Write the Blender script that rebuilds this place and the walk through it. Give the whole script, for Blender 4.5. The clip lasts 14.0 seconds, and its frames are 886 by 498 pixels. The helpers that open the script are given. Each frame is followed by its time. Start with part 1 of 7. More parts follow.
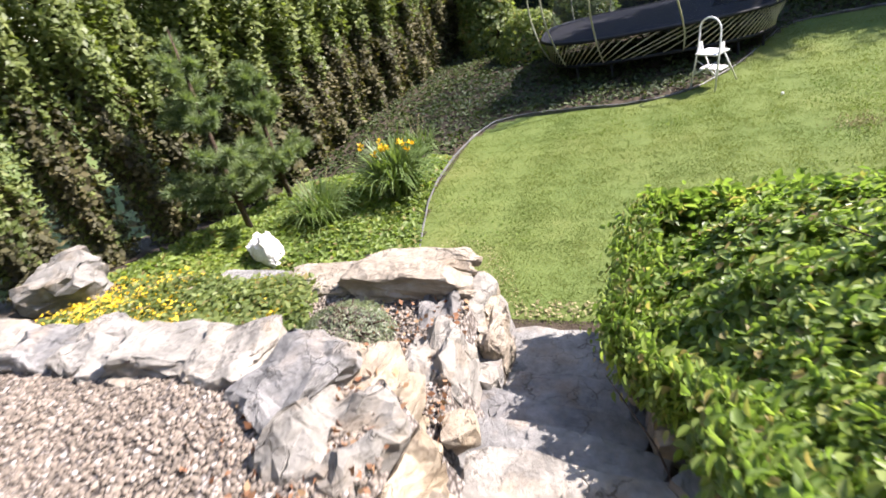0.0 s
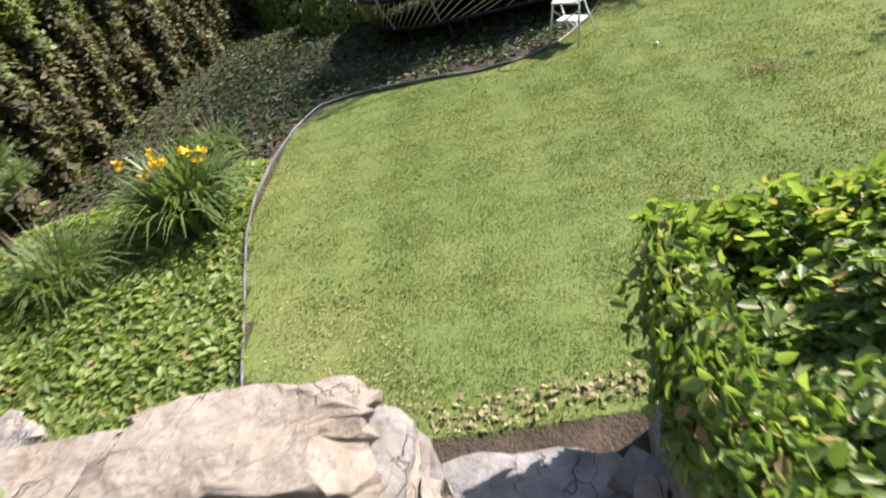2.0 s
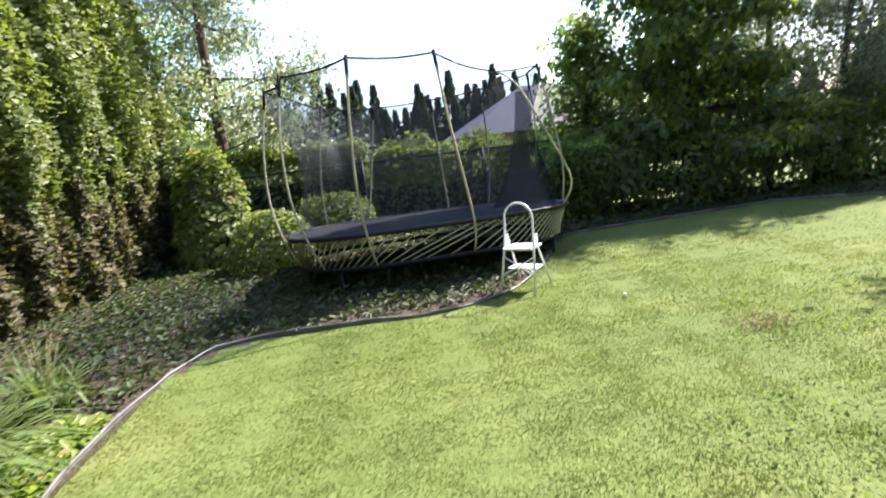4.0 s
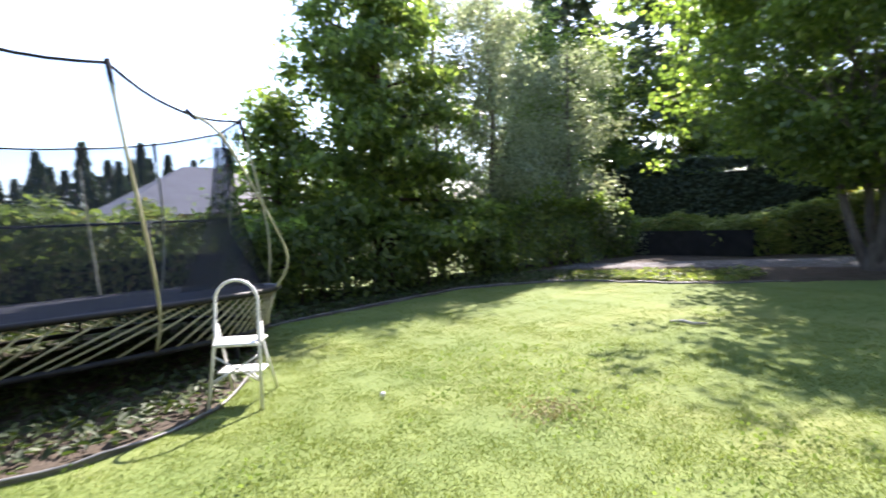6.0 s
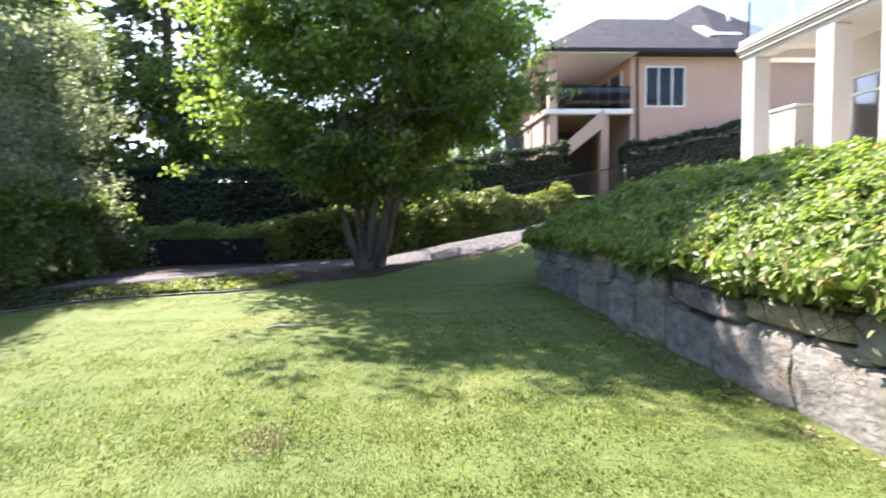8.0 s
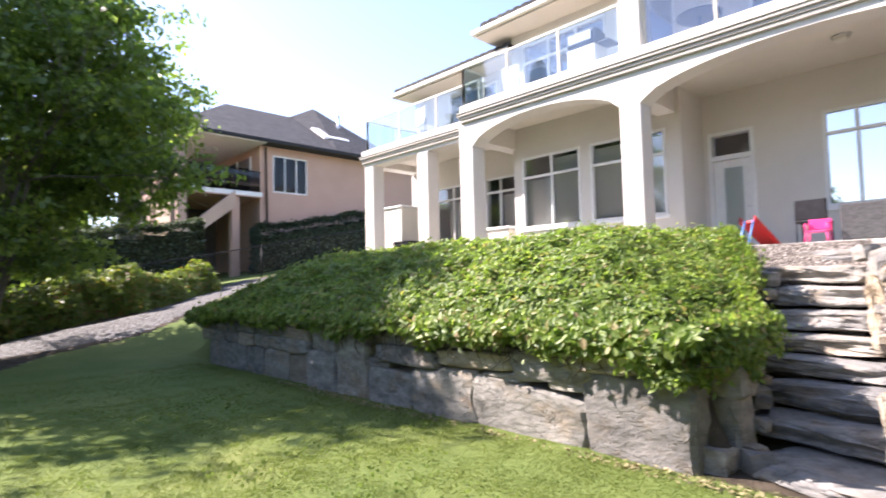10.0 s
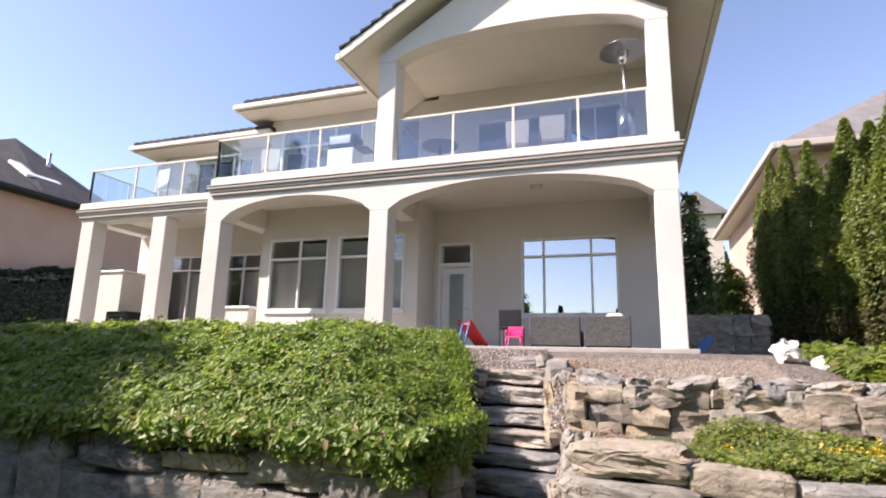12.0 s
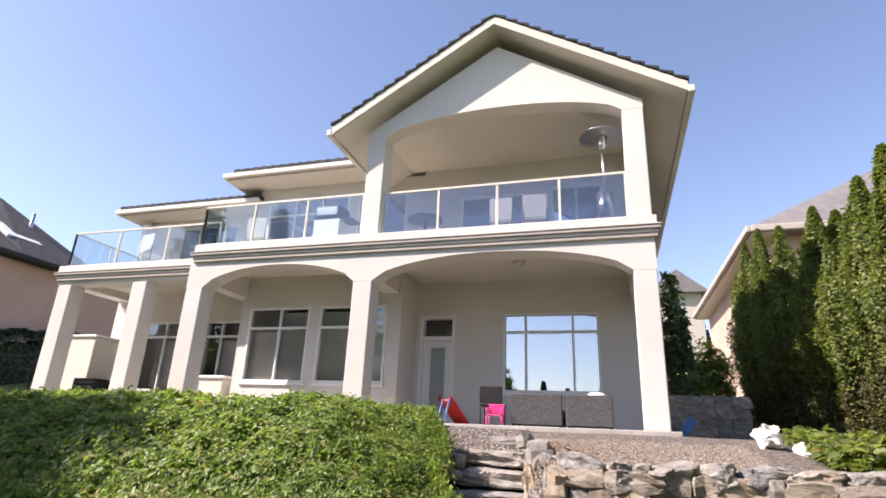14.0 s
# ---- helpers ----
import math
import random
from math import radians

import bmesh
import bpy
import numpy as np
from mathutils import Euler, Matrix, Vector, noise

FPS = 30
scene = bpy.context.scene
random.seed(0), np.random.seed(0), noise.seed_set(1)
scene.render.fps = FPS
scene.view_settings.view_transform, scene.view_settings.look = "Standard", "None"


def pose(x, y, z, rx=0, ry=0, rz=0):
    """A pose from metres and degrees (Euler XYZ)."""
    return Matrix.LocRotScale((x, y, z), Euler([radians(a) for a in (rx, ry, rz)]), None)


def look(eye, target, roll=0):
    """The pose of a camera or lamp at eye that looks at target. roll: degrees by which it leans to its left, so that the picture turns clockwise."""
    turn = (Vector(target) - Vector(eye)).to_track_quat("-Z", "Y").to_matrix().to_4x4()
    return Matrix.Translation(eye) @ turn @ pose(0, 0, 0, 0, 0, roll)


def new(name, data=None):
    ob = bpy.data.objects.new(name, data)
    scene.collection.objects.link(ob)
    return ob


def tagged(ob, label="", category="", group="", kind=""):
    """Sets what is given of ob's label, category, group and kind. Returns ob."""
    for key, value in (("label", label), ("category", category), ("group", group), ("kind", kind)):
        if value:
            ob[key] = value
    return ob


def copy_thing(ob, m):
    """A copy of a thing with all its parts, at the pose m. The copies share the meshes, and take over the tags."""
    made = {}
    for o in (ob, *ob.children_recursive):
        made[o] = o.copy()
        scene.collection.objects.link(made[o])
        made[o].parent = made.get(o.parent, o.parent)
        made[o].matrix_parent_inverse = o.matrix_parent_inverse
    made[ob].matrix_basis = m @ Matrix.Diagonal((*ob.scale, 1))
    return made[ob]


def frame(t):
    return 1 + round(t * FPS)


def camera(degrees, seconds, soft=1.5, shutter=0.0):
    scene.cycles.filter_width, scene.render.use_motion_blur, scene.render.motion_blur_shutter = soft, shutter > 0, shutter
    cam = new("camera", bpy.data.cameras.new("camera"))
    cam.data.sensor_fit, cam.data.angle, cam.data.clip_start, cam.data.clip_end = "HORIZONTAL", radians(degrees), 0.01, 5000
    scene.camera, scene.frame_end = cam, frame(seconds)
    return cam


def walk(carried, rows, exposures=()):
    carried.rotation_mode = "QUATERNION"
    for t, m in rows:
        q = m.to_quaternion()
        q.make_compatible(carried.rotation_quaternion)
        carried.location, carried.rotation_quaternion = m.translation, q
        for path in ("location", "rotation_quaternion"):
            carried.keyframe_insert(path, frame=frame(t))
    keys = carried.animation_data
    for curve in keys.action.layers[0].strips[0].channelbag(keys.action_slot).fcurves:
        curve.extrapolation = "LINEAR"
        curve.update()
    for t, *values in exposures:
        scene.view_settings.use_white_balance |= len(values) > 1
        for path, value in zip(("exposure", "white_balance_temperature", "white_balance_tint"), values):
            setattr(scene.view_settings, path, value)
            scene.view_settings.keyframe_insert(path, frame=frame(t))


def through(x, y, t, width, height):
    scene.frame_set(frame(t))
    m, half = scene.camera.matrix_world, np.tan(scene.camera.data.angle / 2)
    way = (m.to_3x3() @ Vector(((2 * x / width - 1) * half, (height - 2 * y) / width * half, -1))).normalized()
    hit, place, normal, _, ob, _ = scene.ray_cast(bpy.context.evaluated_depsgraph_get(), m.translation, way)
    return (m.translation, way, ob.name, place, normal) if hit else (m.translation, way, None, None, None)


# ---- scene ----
cam = camera(78.0, 14.0, soft=1.7, shutter=0.4)
METRES, EYE, TILT, LEAN, TURN = 8.8, 2.94, 0.0, 0.0, 26.8
ROWS = [
    (0.0, 0.0, 0.0, 0.0, -7.85, -30.45, 13.57),
    (0.5, 0.0008, 0.0679, -0.0105, -11.42, -33.07, 15.55),
    (1.0, 0.0042, 0.1332, -0.0245, -17.55, -37.62, 15.52),
    (1.5, 0.0095, 0.1848, -0.0439, -23.27, -39.81, 13.71),
    (2.0, 0.0164, 0.2278, -0.0653, -27.92, -36.98, 11.73),
    (2.5, 0.0274, 0.2705, -0.0874, -29.37, -31.19, 11.09),
    (5.0, 0.1038, 0.436, -0.1675, -44.33, -2.29, 2.99),
    (5.5, 0.1188, 0.4818, -0.172, -55.52, -2.33, 3.05),
    (6.0, 0.1303, 0.5259, -0.1747, -68.22, -3.21, 2.66),
    (6.5, 0.1366, 0.5686, -0.1754, -81.86, -4.23, 2.17),
    (7.0, 0.1402, 0.6151, -0.1741, -96.0, -5.25, 1.46),
    (7.5, 0.1587, 0.656, -0.176, -109.36, -5.43, 1.15),
    (8.0, 0.1747, 0.6951, -0.1742, -121.16, -3.94, 0.94),
    (8.5, 0.1869, 0.7429, -0.1735, -131.71, -1.14, 0.61),
    (9.0, 0.1958, 0.7935, -0.1754, -141.56, 0.99, 1.42),
    (11.5, 0.2272, 0.9073, -0.149, -184.17, 7.73, -0.95),
    (12.0, 0.2265, 0.9115, -0.1449, -188.22, 11.35, -1.28),
    (12.5, 0.2252, 0.9142, -0.1421, -190.26, 14.69, -1.94),
    (13.0, 0.2248, 0.9169, -0.1408, -190.65, 17.11, -2.09),
    (13.5, 0.2252, 0.9189, -0.1401, -190.53, 18.18, -2.15),
    (14.0, 0.2254, 0.9202, -0.1404, -190.23, 18.81, -2.38),
]
EXPOSURES = [(0.0, 1.66, 6500, 20), (2.7, 1.35, 6500, 20), (4.8, 2.2, 6500, 21), (8.0, 2.16, 6500, 21), (9.2, 2.12, 6500, 22), (11.3, 1.27, 6850, 24), (14.0, 1.07, 6850, 24)]
walk(cam, [(t, pose(0, 0, EYE, TILT, LEAN, TURN) @ pose(METRES * x, METRES * y, METRES * z, 90 + pitch, roll, yaw)) for t, x, y, z, yaw, pitch, roll in ROWS], EXPOSURES)
# world, sun and sky
SUN = Vector((0.84, 0.50, 0.90)).normalized()
world = bpy.data.worlds.new("sky")
scene.world = world
world.use_nodes = True
sky = world.node_tree.nodes.new("ShaderNodeTexSky")
sky.sky_type, sky.sun_disc = "NISHITA", False
sky.sun_elevation = math.asin(SUN.z)
sky.sun_rotation = math.atan2(SUN.x, SUN.y)
sky.air_density, sky.dust_density, sky.ozone_density = 1.0, 0.6, 1.5
background = world.node_tree.nodes["Background"]
background.inputs["Strength"].default_value = 0.125
world.node_tree.links.new(sky.outputs[0], background.inputs[0])
sun = new("sun", bpy.data.lights.new("sun", "SUN"))
sun.data.energy, sun.data.angle, sun.data.color = 5.0, radians(0.55), (1.0, 0.95, 0.87)
sun.matrix_world = look(SUN * 60, (0, 0, 0))

# ---- materials ----


def material(name, rough=0.8, metallic=0.0, spec=0.3):
    m = bpy.data.materials.new(name)
    m.use_nodes = True
    nt = m.node_tree
    b = nt.nodes["Principled BSDF"]
    b.inputs["Roughness"].default_value = rough
    b.inputs["Metallic"].default_value = metallic
    b.inputs["Specular IOR Level"].default_value = spec
    return m, nt, b


def ramp(nt, fac, stops):
    r = nt.nodes.new("ShaderNodeValToRGB")
    nt.links.new(fac, r.inputs[0])
    e = r.color_ramp.elements
    e[0].position, e[0].color = stops[0][0], (*stops[0][1], 1)
    e[1].position, e[1].color = stops[-1][0], (*stops[-1][1], 1)
    for p, c in stops[1:-1]:
        k = e.new(p)
        k.color = (*c, 1)
    return r.outputs[0]


def noise_tex(nt, scale, detail=4, rough=0.6, coord="Object", stretch=None):
    tc = nt.nodes.new("ShaderNodeTexCoord")
    n = nt.nodes.new("ShaderNodeTexNoise")
    n.inputs["Scale"].default_value = scale
    n.inputs["Detail"].default_value = detail
    n.inputs["Roughness"].default_value = rough
    src = tc.outputs[coord]
    if stretch:
        mp = nt.nodes.new("ShaderNodeMapping")
        mp.inputs["Scale"].default_value = stretch
        nt.links.new(src, mp.inputs[0])
        src = mp.outputs[0]
    nt.links.new(src, n.inputs["Vector"])
    return n.outputs["Fac"]


def mix(nt, a, b, fac, mode="MIX"):
    m = nt.nodes.new("ShaderNodeMix")
    m.data_type, m.blend_type = "RGBA", mode
    for sock, v in ((m.inputs[6], a), (m.inputs[7], b), (m.inputs[0], fac)):
        if isinstance(v, bpy.types.NodeSocket):
            nt.links.new(v, sock)
        elif isinstance(v, tuple):
            sock.default_value = (*v, 1)
        else:
            sock.default_value = v
    return m.outputs[2]


def bump(nt, b, height, strength=0.4, dist=0.02):
    n = nt.nodes.new("ShaderNodeBump")
    n.inputs["Strength"].default_value, n.inputs["Distance"].default_value = strength, dist
    nt.links.new(height, n.inputs["Height"])
    nt.links.new(n.outputs[0], b.inputs["Normal"])


def surface(name, dark, light, scale=6.0, fine=60.0, rough=0.85, metallic=0.0, spec=0.25, relief=0.3, dist=0.01, coord="Object", stretch=None, vary=0.0):
    """Two scales of colour variation with fine relief."""
    m, nt, b = material(name, rough, metallic, spec)
    big, small = noise_tex(nt, scale, 5, 0.6, coord, stretch), noise_tex(nt, fine, 3, 0.6, coord, stretch)
    c = ramp(nt, big, [(0.3, dark), (0.7, light)])
    g = ramp(nt, small, [(0.25, (0.72, 0.72, 0.72)), (0.75, (1.12, 1.12, 1.12))])
    c = mix(nt, c, g, 1.0, "MULTIPLY")
    if vary:
        info = nt.nodes.new("ShaderNodeObjectInfo")
        v = ramp(nt, info.outputs["Random"], [(0.0, (1 - vary, 1 - vary, 1 - vary)), (1.0, (1 + vary, 1 + vary * 0.9, 1 + vary * 0.75))])
        c = mix(nt, c, v, 1.0, "MULTIPLY")
    nt.links.new(c, b.inputs["Base Color"])
    if relief:
        bump(nt, b, small, relief, dist)
    return m


def leaf_material(name, stops, rough=0.5, through=0.35, spec=0.35, glow=(1.25, 1.35, 0.55)):
    """Leaves: one tone a leaf, patches of tone over the plant, light that shines through."""
    m, nt, b = material(name, rough, 0, spec)
    geo = nt.nodes.new("ShaderNodeNewGeometry")
    c = ramp(nt, geo.outputs["Random Per Island"], stops)
    patch = ramp(nt, noise_tex(nt, 0.9, 3), [(0.3, (0.75, 0.8, 0.75)), (0.7, (1.15, 1.1, 1.0))])
    c = mix(nt, c, patch, 1.0, "MULTIPLY")
    nt.links.new(c, b.inputs["Base Color"])
    tr = nt.nodes.new("ShaderNodeBsdfTranslucent")
    nt.links.new(mix(nt, c, glow, 1.0, "MULTIPLY"), tr.inputs[0])
    ms = nt.nodes.new("ShaderNodeMixShader")
    ms.inputs[0].default_value = through
    nt.links.new(b.outputs[0], ms.inputs[1])
    nt.links.new(tr.outputs[0], ms.inputs[2])
    nt.links.new(ms.outputs[0], nt.nodes["Material Output"].inputs[0])
    return m


def pane_material(name, tint, mirror, rough=0.0):
    m = bpy.data.materials.new(name)
    m.use_nodes = True
    nt = m.node_tree
    nt.nodes.remove(nt.nodes["Principled BSDF"])
    t, g, ms = (nt.nodes.new(k) for k in ("ShaderNodeBsdfTransparent", "ShaderNodeBsdfGlossy", "ShaderNodeMixShader"))
    t.inputs[0].default_value = (*tint, 1)
    g.inputs["Roughness"].default_value = rough
    g.inputs["Color"].default_value = (0.95, 0.97, 1, 1)
    ms.inputs[0].default_value = mirror
    nt.links.new(t.outputs[0], ms.inputs[1])
    nt.links.new(g.outputs[0], ms.inputs[2])
    nt.links.new(ms.outputs[0], nt.nodes["Material Output"].inputs[0])
    return m


def rock_material(name, dark, mid, light, rust=0.35):
    m, nt, b = material(name, 0.88, 0, 0.2)
    geo, own = nt.nodes.new("ShaderNodeNewGeometry"), nt.nodes.new("ShaderNodeObjectInfo")
    shift = nt.nodes.new("ShaderNodeVectorMath")
    shift.operation = "MULTIPLY_ADD"
    shift.inputs[1].default_value = (1, 1, 1.8)
    nt.links.new(geo.outputs["Position"], shift.inputs[0])
    nt.links.new(own.outputs["Random"], shift.inputs[2])

    def grain(scale, detail, rough):
        n = nt.nodes.new("ShaderNodeTexNoise")
        n.inputs["Scale"].default_value, n.inputs["Detail"].default_value, n.inputs["Roughness"].default_value = scale, detail, rough
        nt.links.new(shift.outputs[0], n.inputs["Vector"])
        return n.outputs["Fac"]

    layers = grain(5.0, 9, 0.66)
    c = ramp(nt, layers, [(0.28, dark), (0.5, mid), (0.72, light)])
    stain = ramp(nt, grain(3.3, 4, 0.6), [(0.52, (0, 0, 0)), (0.72, (rust, rust, rust))])
    c = mix(nt, c, (0.40, 0.27, 0.14), stain)
    info = nt.nodes.new("ShaderNodeObjectInfo")
    v = ramp(nt, info.outputs["Random"], [(0.0, (0.72, 0.72, 0.74)), (0.6, (1.0, 0.99, 0.97)), (1.0, (1.2, 1.13, 1.02))])
    c = mix(nt, c, v, 1.0, "MULTIPLY")
    nt.links.new(c, b.inputs["Base Color"])
    # cracks along the bedding
    bend = nt.nodes.new("ShaderNodeVectorMath")
    bend.operation = "MULTIPLY_ADD"
    warp = nt.nodes.new("ShaderNodeTexNoise")
    warp.inputs["Scale"].default_value, warp.inputs["Detail"].default_value = 4.0, 4
    nt.links.new(shift.outputs[0], warp.inputs["Vector"])
    bend.inputs[1].default_value = (0.6, 0.6, 0.25)
    nt.links.new(warp.outputs["Color"], bend.inputs[0])
    nt.links.new(shift.outputs[0], bend.inputs[2])
    crack = nt.nodes.new("ShaderNodeTexVoronoi")
    crack.feature = "DISTANCE_TO_EDGE"
    crack.inputs["Scale"].default_value = 2.3
    nt.links.new(bend.outputs[0], crack.inputs["Vector"])
    line = ramp(nt, crack.outputs["Distance"], [(0.0, (0.52, 0.50, 0.47)), (0.012, (1, 1, 1))])
    line = mix(nt, line, (1, 1, 1), ramp(nt, grain(2.1, 3, 0.5), [(0.46, (0, 0, 0)), (0.56, (1, 1, 1))]))
    c = mix(nt, c, line, 1.0, "MULTIPLY")
    nt.links.new(c, b.inputs["Base Color"])
    relief = nt.nodes.new("ShaderNodeMath")
    relief.operation = "MULTIPLY"
    nt.links.new(grain(9.0, 10, 0.68), relief.inputs[0])
    nt.links.new(line, relief.inputs[1])
    bump(nt, b, relief.outputs[0], 1.0, 0.045)
    return m


M = {}
M["rock"] = rock_material("field_stone", (0.13, 0.13, 0.128), (0.27, 0.265, 0.255), (0.43, 0.415, 0.395))
M["rock_pale"] = rock_material("pale_stone", (0.16, 0.155, 0.145), (0.265, 0.255, 0.235), (0.375, 0.36, 0.335), 0.3)
M["rock_tan"] = rock_material("tan_stone", (0.22, 0.185, 0.145), (0.35, 0.305, 0.245), (0.47, 0.43, 0.365), 0.22)
M["quartz"] = surface("white_quartz", (0.62, 0.61, 0.58), (0.82, 0.81, 0.79), 3, 25, 0.6, relief=0.5, dist=0.02)
M["soil"] = surface("soil", (0.035, 0.026, 0.018), (0.09, 0.07, 0.05), 3, 40, 0.95, relief=0.8, dist=0.03)
M["stucco"] = surface("cream_stucco", (0.63, 0.59, 0.54), (0.70, 0.66, 0.61), 0.7, 90, 0.9, relief=0.35, dist=0.004)
M["stucco_pink"] = surface("pink_stucco", (0.50, 0.34, 0.27), (0.56, 0.385, 0.31), 0.6, 80, 0.9, relief=0.3, dist=0.004)
M["stucco_tan"] = surface("salmon_stucco", (0.50, 0.37, 0.29), (0.57, 0.43, 0.34), 0.6, 80, 0.9, relief=0.3, dist=0.004)
M["cornice"] = surface("taupe_moulding", (0.44, 0.40, 0.35), (0.50, 0.455, 0.40), 1.5, 80, 0.7, relief=0.2, dist=0.003)
M["cream_paint"] = surface("cream_paint", (0.66, 0.62, 0.54), (0.72, 0.68, 0.60), 2, 60, 0.55, relief=0.08, dist=0.002)
M["white_paint"] = surface("white_paint", (0.76, 0.76, 0.75), (0.83, 0.83, 0.82), 2, 60, 0.45, spec=0.4, relief=0.05, dist=0.002)
M["soffit"] = surface("soffit", (0.62, 0.57, 0.49), (0.68, 0.63, 0.55), 1.2, 60, 0.7, relief=0.1, dist=0.003)
M["roof"] = surface("dark_roof_tiles", (0.030, 0.030, 0.033), (0.062, 0.06, 0.063), 4, 60, 0.8, relief=0.6, dist=0.02, vary=0.25)
M["shingle"] = surface("charcoal_shingles", (0.045, 0.045, 0.05), (0.085, 0.083, 0.085), 2.5, 45, 0.9, relief=0.8, dist=0.02)
M["roof_grey"] = surface("grey_shingles", (0.15, 0.145, 0.145), (0.22, 0.21, 0.21), 2.5, 45, 0.9, relief=0.6, dist=0.02)
M["concrete"] = surface("concrete", (0.36, 0.34, 0.31), (0.47, 0.45, 0.41), 2, 70, 0.9, relief=0.4, dist=0.005)
# dimness of interiors and recesses is put into this base colour
M["painted_dim"] = surface("painted_dimness", (0.10, 0.09, 0.085), (0.15, 0.14, 0.13), 1.0, 20, 0.9, relief=0)
M["window_pane"] = pane_material("window_pane", (0.88, 0.90, 0.92), 0.09)
M["sky_pane"] = pane_material("coated_pane", (0.35, 0.40, 0.44), 0.48)
M["clear_pane"] = pane_material("clear_guard_pane", (0.80, 0.86, 0.88), 0.10)
M["smoked_pane"] = pane_material("tinted_guard_pane", (0.66, 0.69, 0.74), 0.12)
M["dim_pane"] = pane_material("dim_pane", (0.34, 0.36, 0.38), 0.02)
M["blind"] = surface("blind_slats", (0.70, 0.66, 0.58), (0.78, 0.74, 0.66), 3, 60, 0.7, relief=0)
M["steel"] = surface("brushed_steel", (0.55, 0.55, 0.55), (0.70, 0.70, 0.70), 3, 90, 0.28, 1.0, relief=0.05, dist=0.001)
M["black"] = surface("black_metal", (0.012, 0.012, 0.013), (0.025, 0.025, 0.026), 5, 60, 0.5, relief=0.1, dist=0.002)
M["black_cloth"] = surface("black_cloth", (0.014, 0.014, 0.017), (0.03, 0.03, 0.035), 6, 140, 0.9, relief=0.3, dist=0.003)
M["wicker"] = surface("charcoal_wicker", (0.05, 0.05, 0.052), (0.10, 0.10, 0.10), 12, 120, 0.7, relief=0.8, dist=0.006, stretch=(1, 1, 2))
M["red"] = surface("red_plastic", (0.52, 0.02, 0.02), (0.60, 0.03, 0.025), 3, 40, 0.4, spec=0.5, relief=0)
M["pink"] = surface("pink_plastic", (0.72, 0.05, 0.22), (0.80, 0.07, 0.27), 3, 40, 0.4, spec=0.5, relief=0)
M["blue"] = surface("blue_plastic", (0.05, 0.16, 0.40), (0.07, 0.20, 0.47), 3, 40, 0.4, spec=0.5, relief=0)
M["bark"] = surface("grey_bark", (0.11, 0.095, 0.08), (0.24, 0.21, 0.18), 5, 40, 0.95, relief=0.9, dist=0.03, stretch=(3, 3, 0.6))
M["bark_brown"] = surface("brown_bark", (0.055, 0.038, 0.026), (0.14, 0.10, 0.07), 6, 40, 0.95, relief=0.9, dist=0.03, stretch=(3, 3, 0.5))
M["rod"] = surface("pale_rods", (0.42, 0.40, 0.24), (0.52, 0.50, 0.32), 3, 50, 0.5, relief=0)
M["edging"] = surface("grey_edging", (0.07, 0.07, 0.07), (0.20, 0.20, 0.19), 4, 40, 0.42, spec=0.5, relief=0.2, dist=0.004)
M["maple_leaf"] = leaf_material("maple_leaves", [(0, (0.10, 0.155, 0.06)), (0.6, (0.155, 0.225, 0.08)), (1, (0.24, 0.31, 0.12))], 0.34, 0.62, 0.6, (1.5, 1.65, 0.6))
M["dark_leaf"] = leaf_material("dark_leaves", [(0, (0.09, 0.13, 0.055)), (0.6, (0.15, 0.21, 0.08)), (1, (0.26, 0.32, 0.12))], 0.4, 0.66, 0.5, (1.5, 1.65, 0.7))
M["silver_leaf"] = leaf_material("silver_leaves", [(0, (0.17, 0.205, 0.135)), (0.6, (0.25, 0.295, 0.20)), (1, (0.42, 0.45, 0.36))], 0.36, 0.55, 0.5, (1.15, 1.2, 0.85))
M["cedar_leaf"] = leaf_material("cedar_sprays", [(0, (0.095, 0.125, 0.04)), (0.6, (0.16, 0.20, 0.065)), (1, (0.25, 0.29, 0.105))], 0.5, 0.4)
M["old_cedar_leaf"] = leaf_material("old_cedar_sprays", [(0, (0.05, 0.046, 0.026)), (0.6, (0.095, 0.088, 0.042)), (1, (0.16, 0.14, 0.07))], 0.65, 0.3)
M["hedge_leaf"] = leaf_material("vine_leaves", [(0, (0.13, 0.195, 0.055)), (0.5, (0.21, 0.295, 0.08)), (0.86, (0.31, 0.385, 0.12)), (0.92, (0.34, 0.35, 0.14)), (1, (0.38, 0.26, 0.16))], 0.42, 0.52, 0.4, (1.15, 1.3, 0.6))
M["bush_leaf"] = leaf_material("shrub_leaves", [(0, (0.125, 0.17, 0.06)), (0.6, (0.21, 0.26, 0.095)), (0.9, (0.31, 0.36, 0.14)), (1, (0.36, 0.26, 0.14))], 0.5, 0.5)
M["vine_leaf"] = leaf_material("slope_vine_leaves", [(0, (0.14, 0.20, 0.05)), (0.7, (0.21, 0.27, 0.07)), (0.88, (0.26, 0.27, 0.09)), (1, (0.30, 0.13, 0.08))], 0.45, 0.5)
M["pine_leaf"] = leaf_material("pine_needles", [(0, (0.11, 0.155, 0.08)), (0.6, (0.18, 0.24, 0.12)), (1, (0.28, 0.34, 0.19))], 0.6, 0.4)
M["fir_leaf"] = leaf_material("fir_needles", [(0, (0.032, 0.05, 0.036)), (1, (0.085, 0.115, 0.078))], 0.7, 0.25)
M["blade"] = leaf_material("lawn_blades", [(0, (0.128, 0.176, 0.05)), (0.5, (0.156, 0.202, 0.06)), (0.92, (0.19, 0.228, 0.073)), (1, (0.25, 0.245, 0.115))], 0.7, 0.45, 0.05, (1.15, 1.2, 0.75))
